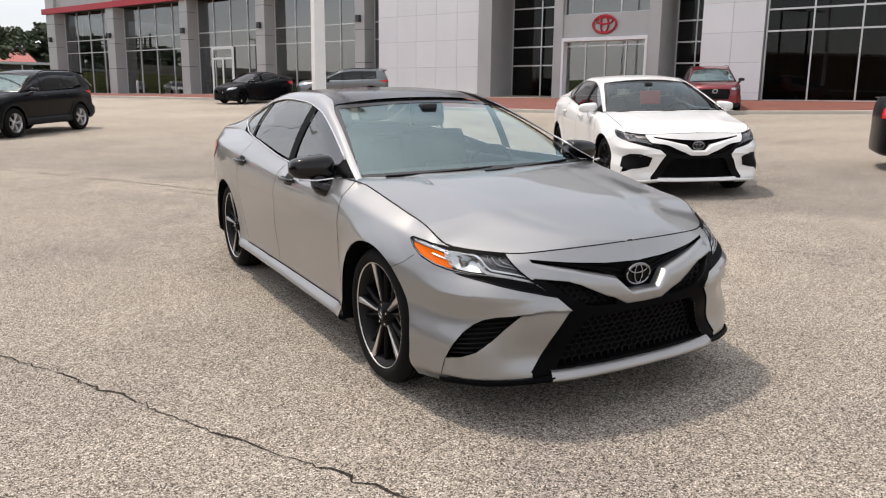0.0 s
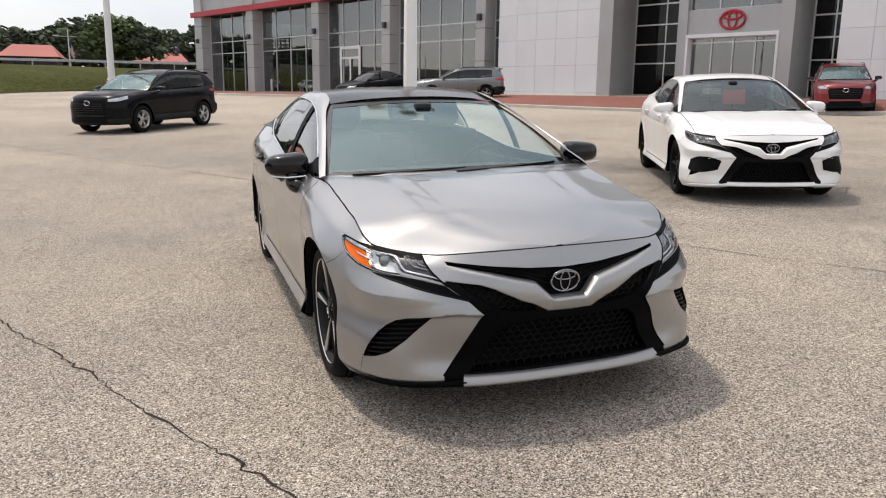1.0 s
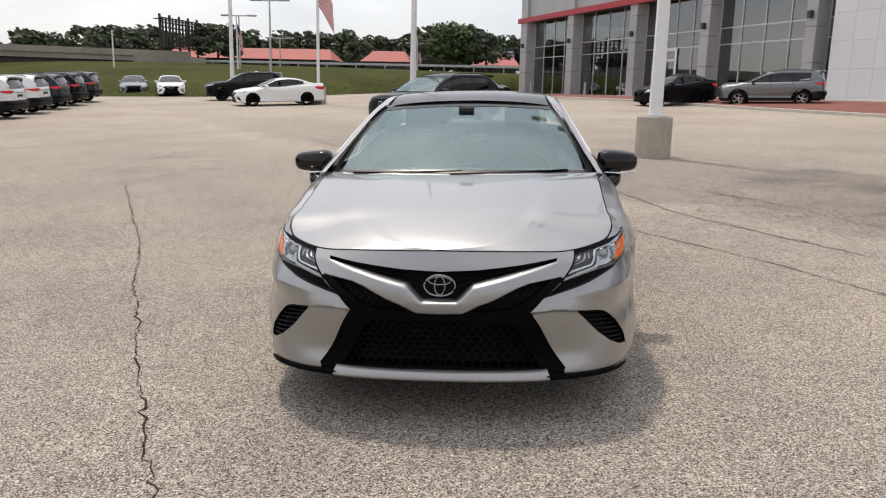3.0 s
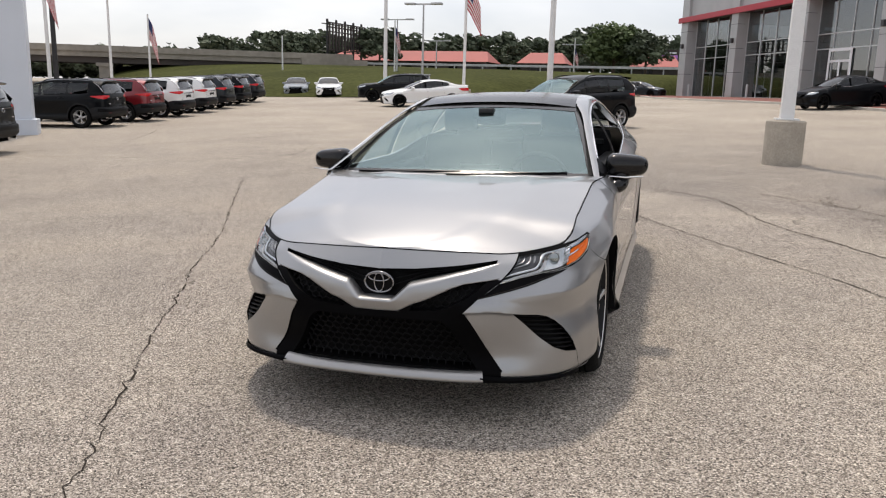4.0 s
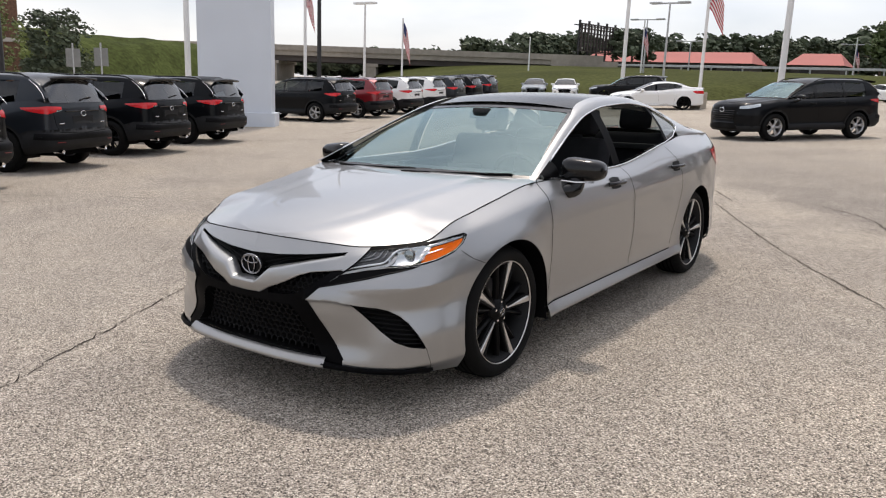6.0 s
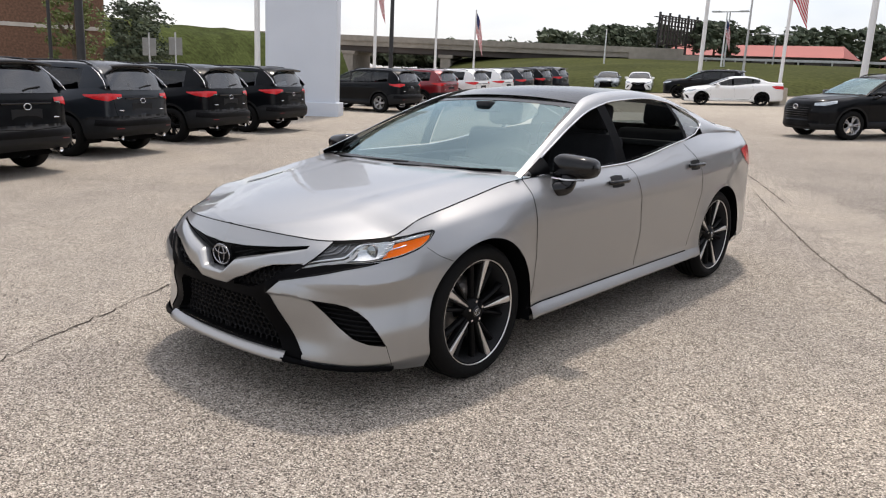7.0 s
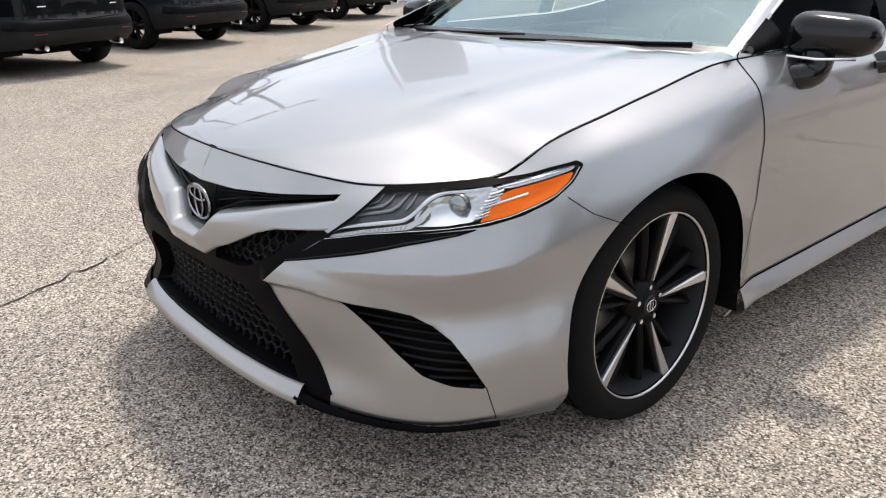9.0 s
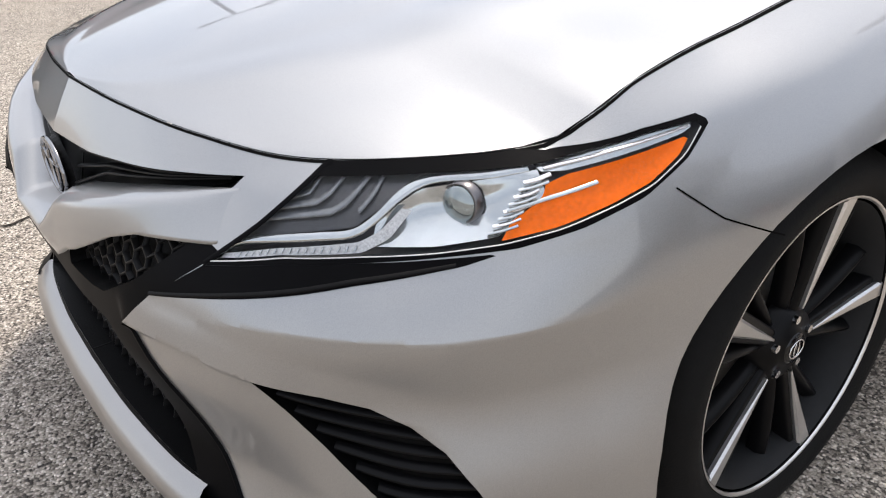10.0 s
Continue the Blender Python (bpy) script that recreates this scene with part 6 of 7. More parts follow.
def big_pole(x, y, high, width, plinth_r, plinth_h, label="white steel lamp pole on a round concrete base"):
    p = empty("lamp_pole", upright(x, y), label=label, category="lamp pole")
    if plinth_r:
        part("base", lathe([(0, plinth_h), (plinth_r - 0.03, plinth_h), (plinth_r, plinth_h - 0.03), (plinth_r, -0.3)], 28), PLINTH, p, "round concrete base", False)
        part("base_plate", box(-0.2, 0.2, -0.2, 0.2, plinth_h, plinth_h + 0.03, 0.005), POLE_WHITE, p)
    a, b = width / 2, width * 0.32
    g = np.array([[(-a, -a, plinth_h), (-b, -b, high)], [(a, -a, plinth_h), (b, -b, high)], [(a, a, plinth_h), (b, b, high)], [(-a, a, plinth_h), (-b, b, high)]])
    part("pole", grid(g, close=True), POLE_WHITE, p)
    for sx, sy in ((1, 0), (-1, 0), (0, 1), (0, -1)):
        part("arm", box(min(0, sx * 0.8) - 0.04, max(0, sx * 0.8) + 0.04, min(0, sy * 0.8) - 0.04, max(0, sy * 0.8) + 0.04, high - 0.12, high - 0.04), POLE_WHITE, p)
        part("lamp_head", box(sx * 1.1 - 0.32, sx * 1.1 + 0.32, sy * 1.1 - 0.32, sy * 1.1 + 0.32, high - 0.20, high, 0.03), POLE_GREY, p)
    return p


big_pole(3.10, 10.35, 10.0, 0.23, 0.35, 0.82)


def lamp(x, y, high, r, material, heads=2, label="grey street lamp with two flat heads", span=1.3, turn=0.0):
    p = empty("street_lamp", upright(x, y, turn), label=label, category="street lamp", group="street lamps")
    part("pole", lathe([(r, -0.3), (r * 0.6, high)], 10), material, p, "", True)
    if heads:
        part("arm", box(-span, span, -0.05, 0.05, high - 0.05, high + 0.05), material, p)
        for s in (-1, 1)[:heads]:
            part("lamp_head", box(s * span - 0.4, s * span + 0.4, -0.22, 0.22, high - 0.04, high + 0.10, 0.03), material, p)
    else:
        part("cap", lathe([(0, high + 0.1), (r, high)], 8), material, p)
    return p


def flag_pole(x, y, high, flag_z, size, droop, turn, plinth=True, r=0.09):
    p = empty("flag_pole", upright(x, y, turn), label="white pole with a striped red and white flag", category="flagpole", group="flag poles")
    part("pole", lathe([(r, -0.2), (r * 0.7, high)], 10), POLE_WHITE, p, "", True)
    if plinth:
        part("base", box(-0.32, 0.32, -0.32, 0.32, -0.3, 0.85, 0.03), PLINTH, p, "square concrete base")
    n, stripes = 14, 13
    fw, fh = size

    def cloth(u, v):
        x = fw * u * (1 - 0.75 * droop)
        return (0.06 + x, 0.10 * np.sin(5 * u + 2 * v) * (0.3 + u), flag_z - fh * v - fw * u * (0.45 + 0.4 * droop) * (0.6 + 0.4 * u))
    for k in range(stripes):
        u0 = 0.4 if k < 7 else 0.0
        g = np.array([[cloth(u, v) for v in (k / stripes, (k + 1) / stripes)] for u in np.linspace(u0, 1, n)])
        part("stripe", grid(g), FLAG_RED if k % 2 == 0 else FLAG_WHITE, p, "", True)
    g = np.array([[cloth(u, v) for v in np.linspace(0, 7 / 13, 6)] for u in np.linspace(0, 0.4, 8)])
    part("canton", grid(g), FLAG_BLUE, p, "dark blue flag corner", True)
    return p


flag_pole(-10.4, 36.9, 13, 6.6, (1.9, 1.5), 0.72, -10)
flag_pole(-26.6, 24.0, 11, 6.2, (1.6, 1.2), 0.95, 20, False)
flag_pole(-38.0, 46.1, 6.1, 5.85, (2.3, 1.6), 0.95, 10, False)
flag_pole(-26.1, 68.0, 7.0, 6.3, (1.9, 1.4), 0.95, 0, False, 0.09)
flag_pole(-14.8, 117.0, 8.0, 6.6, (2.2, 1.6), 0.95, 0, False, 0.10)
lamp(-18.6, 46.0, 14, 0.15, POLE_WHITE, 0, "tall white pole by the grass")
lamp(-3.4, 23.2, 11, 0.12, POLE_WHITE, 0, "tall white pole in the lot")
lamp(-16.9, 49.1, 6.5, 0.10, POLE_GREY, 2, span=1.0)
lamp(-26.0, 68.4, 7.0, 0.10, POLE_GREY, 2)
lamp(-26.0, 81.5, 5.6, 0.10, POLE_GREY, 2, span=1.2)
lamp(-14.8, 117.6, 7.1, 0.14, POLE_GREY, 2, span=1.6)
lamp(-38.7, 68.4, 5.6, 0.10, POLE_WHITE, 0, "thin white pole by the bridge")
lamp(-33.1, 35.9, 6.2, 0.10, POLE_WHITE, 2, span=0.5)
lamp(-37.0, 35.5, 13, 0.17, POLE_DARK, 2, "black painted tall steel lamp pole")
lamp(-21.4, 13.1, 11, 0.12, POLE_WHITE, 0, "tall white pole behind the sign")
lamp(-24.7, 8.1, 11, 0.16, POLE_DARK, 2, "black painted tall steel lamp pole", turn=60)
lamp(-25.8, 5.2, 11, 0.16, POLE_DARK, 2, "black painted tall steel lamp pole", turn=60)
lamp(-25.0, 7.2, 7, 0.07, POLE_DARK, 0, "thin black steel lamp pole")

# the white sign slab beside the row
face = Vector((-0.78, -0.63, 0))
sg = empty("sign_tower", upright(-17.05 + face.x * 1.35, 13.35 + face.y * 1.35, math.degrees(math.atan2(0.63, 0.78))), label="tall white sign slab on a wider foot", category="sign")
part("slab", box(-1.18, 1.22, -0.1, 0.65, 0.46, 9.0, 0.02), SIGN_WHITE, sg)
for z in (1.9, 3.1, 4.3):
    part("seam", box(-1.183, 1.223, -0.103, 0.653, z, z + 0.006), SIGN_WHITE, sg)
part("foot", box(-1.30, 1.34, -0.20, 0.76, -0.4, 0.48, 0.02), SIGN_WHITE, sg)

# grass bank up to the motorway
bank = []
for x in np.linspace(-75, 70, 60):
    row = []
    foot = min(97.0, 46.0 + 0.02 * x + max(0, -x - 34) * 0.9 + max(0, x + 14) * 3.2)
    for k in np.linspace(0, 1, 16):
        y = foot + (98 - foot) * k
        lift = smooth_curve([(0, 0), (0.15, 0.35), (0.75, 0.9), (1, 1.0)], k)
        topz = 4.35 - 0.012 * (x + 40)
        row.append((x, y, float(lie(x, foot)) + 0.03 + (topz - float(lie(x, foot))) * float(lift) + 0.12 * noise.noise((x * 0.1, y * 0.1, 0))))
    row += [(x, 106, topz - 0.05), (x, 200, topz + 0.3)]
    bank.append(row)
tagged(part("grass_bank", grid(np.array(bank)), GRASS, None, "", True), "mown green grass bank rising to a road", "grass", kind="structure")
rail = empty("guard_rail", pose(0, 99.5, 4.15), label="grey steel guard rail along the road", category="guard rail")
part("beam", box(-45, 60, -0.05, 0.05, 0.45, 0.75, 0.02), POLE_GREY, rail)
for x in range(-45, 60, 4):
    part("post", box(x - 0.08, x + 0.08, 0.05, 0.2, -0.6, 0.7), POLE_GREY, rail)

# road bridge
P0, P1 = Vector((-104, 62, 0)), Vector((-50, 96, 0))
ang = math.degrees(math.atan2(P1.y - P0.y, P1.x - P0.x))
L = (P1 - P0).length
br = empty("bridge", Matrix.Translation(P0) @ pose(0, 0, 0, 0, 0, ang), label="long concrete road bridge on wall piers", category="bridge")
part("deck", box(-60, L + 2, -5, 6, 4.35, 5.0), BRIDGE, br)
part("parapet", box(-60, L + 6, -5.2, -4.9, 5.0, 5.75), BRIDGE, br)
part("girder", box(-60, L, -4.6, -4.2, 3.6, 4.35), DARK_WALL, br)
part("girder", box(-60, L, 4.2, 4.6, 3.6, 4.35), DARK_WALL, br)
for x in (-40, -22, -4, 10, 24, 38, 50):
    part("pier", box(x - 0.7, x + 0.7, -4.8, 5.0, -1, 3.6), BRIDGE, br)
    part("pier_cap", box(x - 1.0, x + 1.0, -5.0, 5.2, 3.2, 3.62), BRIDGE, br)
part("abutment", box(L - 1, L + 8, -5.2, 6.2, -1, 5.0), BRIDGE, br)

# low buildings with pink roofs behind the road
for x, y, w, h, turn in ((-44.0, 126, 28, 2.5, 0), (-21.0, 128, 7, 2.5, 0), (-2.8, 130, 7, 2.3, 0)):
    hs = empty("house", pose(x, y, 4.3, 0, 0, turn), label="low dark building with a pink-red pitched roof", category="building", group="pink-roofed buildings")
    part("wall", box(-w / 2, w / 2, -4, 4, -1, h - 0.6), DARK_WALL, hs)
    part("roof", ([(-w / 2 - 0.6, -4.8, h - 0.8), (w / 2 + 0.6, -4.8, h - 0.8), (w / 2 - 0.8, 0, h + 1.1), (-w / 2 + 0.8, 0, h + 1.1), (w / 2 + 0.6, 4.8, h - 0.8), (-w / 2 - 0.6, 4.8, h - 0.8)],
                  [(0, 1, 2, 3), (3, 2, 4, 5), (1, 4, 2), (0, 3, 5)]), ROOF_PINK, hs, "pink-red shingle roof")
    for k in range(int(w // 4)):
        part("window", box(-w / 2 + 1.5 + 4 * k, -w / 2 + 3 + 4 * k, -4.05, -3.98, 0.4, 1.4), GLOSS_BLACK, hs)

# billboard seen from its edge
bb = empty("billboard", pose(-45.3, 100.2, 4.3, 0, 0, 82), label="dark steel billboard seen nearly edge on", category="billboard")
for x in np.linspace(-4.8, 4.8, 13):
    part("stringer", box(x - 0.10, x + 0.10, -0.1, 0.1, 2.2, 5.8), DARK_WALL, bb)
for z in np.linspace(2.2, 5.8, 7):
    part("rail", box(-5, 5, 0.11, 0.25, z - 0.09, z + 0.09), DARK_WALL, bb)
for x in np.linspace(-4.6, 4.6, 5):
    part("post", box(x - 0.12, x + 0.12, 0.4, 0.64, -1, 6.3), POLE_DARK, bb)
for z in (2.0, 3.8, 5.6):
    part("catwalk", box(-5.2, 5.2, 0.65, 1.1, z, z + 0.1), POLE_DARK, bb)
# screen sign by the showroom
ds = empty("display_sign", pose(-1.1, 152.0, 4.4, 0, 0, -4), label="dark roadside pylon with a purple and white screen", category="sign")
part("pylon", box(-0.5, 0.5, -0.3, 0.3, -1.0, 2.4), DARK_WALL, ds)
part("cabinet", box(-1.55, 1.55, -0.4, 0.4, 2.4, 5.5, 0.05), DARK_WALL, ds)
SCREEN = mat("purple_screen", (0.26, 0.11, 0.34), 0.4, vary=0.3, scale=1.5, emit=0.35)
part("screen", box(-1.45, 1.45, -0.44, -0.40, 3.3, 4.5), SCREEN, ds, "lit purple screen")
part("text_bar", box(-1.2, 1.2, -0.47, -0.44, 4.75, 5.05), PANEL_WHITE, ds)
for x0, x1, z in ((-1.3, 0.2, 3.05), (0.4, 1.3, 3.05), (-1.3, -0.1, 2.65), (0.1, 1.3, 2.65)):
    part("text_bar", box(x0, x1, -0.46, -0.40, z - 0.13, z + 0.13), PANEL_WHITE, ds)


# brick block and bank at the west side
BRICK_WALL = mat("brown_brick", (0.15, 0.082, 0.052), 0.9, 0, vary=0.12, scale=0.7, fine=0.3, fine_scale=9, bump=0.3, bump_scale=20)
bw = empty("brick_building", pose(-38.6, 15.6, -0.9, 0, 0, 70), label="brown brick building with a pale stone course", category="building")
part("wall", box(-34, 0.0, 0, 14, -1, 8.0), BRICK_WALL, bw)
part("stone_course", box(-34.02, 0.02, -0.06, 0.0, 3.55, 3.75), KERB, bw)
part("parapet", box(-34.1, 0.1, -0.12, 14.1, 8.0, 8.3), KERB, bw)
wb = []
for a in np.linspace(0, 1, 24):
    x, y = -42 - 22 * a, 12 + 44 * a
    wb.append([(x + 10 * k * -0.9, y + 10 * k * 0.35, float(lie(x, y)) - 0.1 + 4.6 * float(smooth_curve([(0, 0), (0.5, 0.8), (1, 1)], k)) + 0.4 * noise.noise((x * 0.2, y * 0.2, k * 3))) for k in np.linspace(0, 1, 10)])
tagged(part("weedy_bank", grid(np.array(wb), flip=True), mat("weeds", (0.055, 0.068, 0.022), 0.95, 0, vary=0.35, scale=0.4, fine=0.4, fine_scale=4, bump=0.6, bump_scale=6, spec=0.02), None, "", True), "rough green bank with weeds", "grass", kind="structure")
for x, y, z in ((-23.7, 10.1, 1.75), (-23.3, 10.9, 1.8)):
    sn = empty("road_sign", upright(x, y, 60), label="grey back of a road sign on a post", category="sign", group="road signs")
    part("post", lathe([(0.03, -0.2), (0.03, z + 0.9)], 8), POLE_GREY, sn)
    part("plate", box(-0.23, 0.23, -0.02, 0.02, z + 0.1, z + 0.72, 0.01), SIGN_BACK, sn)

# trees
BARK = mat("bark", (0.09, 0.065, 0.045), 0.9, 0, vary=0.2, bump=0.4)
LEAF = mat("leaves", (0.085, 0.118, 0.045), 0.75, 0, vary=0.35, scale=0.5, fine=0.3, fine_scale=4)
# leaf colour greyed and lightened: haze over the far trees put into it
LEAF_DARK = mat("dark_leaves", (0.082, 0.104, 0.062), 0.8, 0, vary=0.35, scale=0.3, fine=0.3, fine_scale=4)


def crown(rng, radius, high, clumps, leaves, leaf):
    """Many small leaf blades gathered in uneven clumps."""
    v, f = [], []
    for _ in range(clumps):
        a, t = rng.uniform(0, 2 * np.pi), rng.uniform(0.05, 1)
        r = radius * (0.35 + 0.65 * rng.random()) * np.sin(np.pi * (0.15 + 0.75 * t)) ** 0.7
        c = np.array([r * np.cos(a), r * np.sin(a), high * (0.30 + 0.66 * t)])
        cr = radius * rng.uniform(0.16, 0.34)
        d = rng.normal(size=(leaves, 3))
        d /= np.linalg.norm(d, axis=1)[:, None]
        p = c + d * cr * rng.uniform(0.55, 1.0, (leaves, 1)) * (1, 1, 0.75)
        for q, n in zip(p, d):
            e = np.cross(n + rng.normal(size=3) * 0.6, (0.3, 0.2, 1))
            e /= np.linalg.norm(e) + 1e-6
            g = np.cross(n + rng.normal(size=3) * 0.5, e)
            g /= np.linalg.norm(g) + 1e-6
            s = leaf * rng.uniform(0.6, 1.4)
            k = len(v)
            v += [q - e * s, q - g * s * 0.6, q + e * s, q + g * s * 0.6]
            f.append((k, k + 1, k + 2, k + 3))
    return v, f


def tree(x, y, z, radius, high, seed, material=LEAF, clumps=60, leaves=40, leaf=0.28, label="leafy green tree with an uneven crown"):
    rng = np.random.default_rng(seed)
    t = empty("tree", pose(x, y, z), label=label, category="tree", group="trees")
    part("trunk", tube([(0, 0, -0.5), (0.05 * high * 0.1, 0, high * 0.3), (0, 0.03 * high, high * 0.6)], 0.035 * high, 8, taper=(1.2, 0.8, 0.35)), BARK, t, "", True)
    for k in range(5):
        a = k * 1.3 + rng.random()
        part("limb", tube([(0, 0, high * (0.25 + 0.06 * k)), (radius * 0.35 * np.cos(a), radius * 0.35 * np.sin(a), high * (0.42 + 0.06 * k)), (radius * 0.7 * np.cos(a), radius * 0.7 * np.sin(a), high * (0.5 + 0.07 * k))], 0.016 * high, 6, taper=(1, 0.7, 0.3)), BARK, t)
    part("crown", crown(rng, radius, high, clumps, leaves, leaf), material, t)
    return t


tree(-8.8, 117, 4.0, 4.6, 7.4, 1, LEAF, 90, 46, 0.34)
tree(-42.1, 104.5, 4.2, 4.0, 5.6, 2, LEAF_DARK, 70, 40, 0.32)
tree(-54.5, 100.0, 4.2, 4.4, 4.6, 3, LEAF_DARK, 80, 40, 0.32)
tree(-29, 142, 4.2, 3.4, 6.0, 4, LEAF_DARK, 50, 40, 0.3)
tree(-14.5, 142, 4.2, 3.8, 6.5, 5, LEAF_DARK, 50, 40, 0.3)
tree(-4, 116, 4.0, 3.8, 6.2, 6, LEAF_DARK, 60, 40, 0.32)
tree(-35.2, 15.6, -0.8, 1.9, 5.0, 7, LEAF_DARK, 90, 70, 0.10)
tree(-32.1, 11.1, -0.8, 1.5, 5.6, 8, mat("light_leaves", (0.13, 0.16, 0.05), 0.75, 0, vary=0.3), 50, 60, 0.08)
rng = np.random.default_rng(5)
wood = []
for k in range(270):
    x = -230 + 350 * ((k % 180) / 179) + rng.uniform(-2, 2)
    y = 168 + rng.uniform(0, 26) + max(0, -x - 60) * -0.3 + (12 if k >= 180 else 0)
    tall = float(np.interp(x, (-150, -118, -95, 200), (0.62, 0.68, 1.10, 1.35)))
    c = crown(rng, rng.uniform(4.5, 7), rng.uniform(9, 11.5) * tall, 26, 20, 0.70)
    wood.append(([(a[0] + x, a[1] + y, a[2] + (2.0 if k < 180 else 0.5)) for a in c[0]], c[1]))
tagged(part("far_woods", joined(*wood), LEAF_DARK, None), "dark green line of far woods", "trees", kind="stuff")


# ---- the other cars on the lot ----
SUV_SHELL = Shell(
    [(0, -2.30), (0.3, -2.29), (0.55, -2.22), (0.74, -2.08), (0.86, -1.85), (0.91, -1.5), (0.925, -1.2), (0.925, 0), (0.925, 1.2), (0.92, 1.6), (0.89, 1.95), (0.80, 2.18),
     (0.6, 2.26), (0.3, 2.29), (0, 2.30)],
    [[(0, 0.10), (3, 0.06), (5, 0.03), (6, 0.05), (8, 0.05), (10, 0.05), (12, 0.12), (14, 0.14)],
     [(0, 0.02), (3, 0.0), (6, 0.0), (8, 0.0), (11, 0.0), (14, 0.02)],
     [(0, 0.03), (4, 0.0), (6, 0.03), (8, 0.03), (11, 0.0), (14, 0.0)],
     [(0, 0.0), (4, 0.0), (6, 0.012), (8, 0.012), (11, 0.05), (14, 0.07)],
     [(0, 0.03), (4, 0.02), (6, 0.0), (8, 0.0), (11, 0.06), (14, 0.08)],
     [(0, 0.06), (4, 0.08), (6, 0.03), (8, 0.03), (11, 0.07), (14, 0.09)],
     [(0, 0.16), (3, 0.16), (5, 0.20), (6, 0.12), (8, 0.10), (10, 0.11), (11, 0.10), (14, 0.11)]],
    [[(0, 0.24), (5, 0.25), (6, 0.27), (8, 0.27), (11, 0.34), (14, 0.36)],
     [(0, 0.32), (6, 0.34), (8, 0.34), (11, 0.46), (14, 0.48)],
     [(0, 0.48), (6, 0.46), (8, 0.46), (11, 0.60), (14, 0.62)],
     [(0, 0.66), (6, 0.66), (8, 0.68), (11, 0.68), (14, 0.70)],
     [(0, 0.80), (4, 0.82), (6, 0.86), (8, 0.90), (11, 0.86), (14, 0.88)],
     [(0, 0.92), (4, 0.94), (6, 1.00), (8, 1.03), (11, 1.02), (14, 1.03)],
     [(0, 0.99), (3, 0.985), (5, 1.03), (6, 1.07), (7, 1.09), (8, 1.12), (10, 1.17), (11, 1.13), (14, 1.13)]])
SUV_RAIL = [(-1.02, 0.83, 1.07), (-0.6, 0.745, 1.28), (-0.25, 0.69, 1.44), (0.0, 0.67, 1.51), (0.5, 0.655, 1.565), (1.2, 0.65, 1.56), (1.7, 0.65, 1.53), (1.95, 0.68, 1.42), (2.14, 0.75, 1.2)]
SL = SUV_SHELL
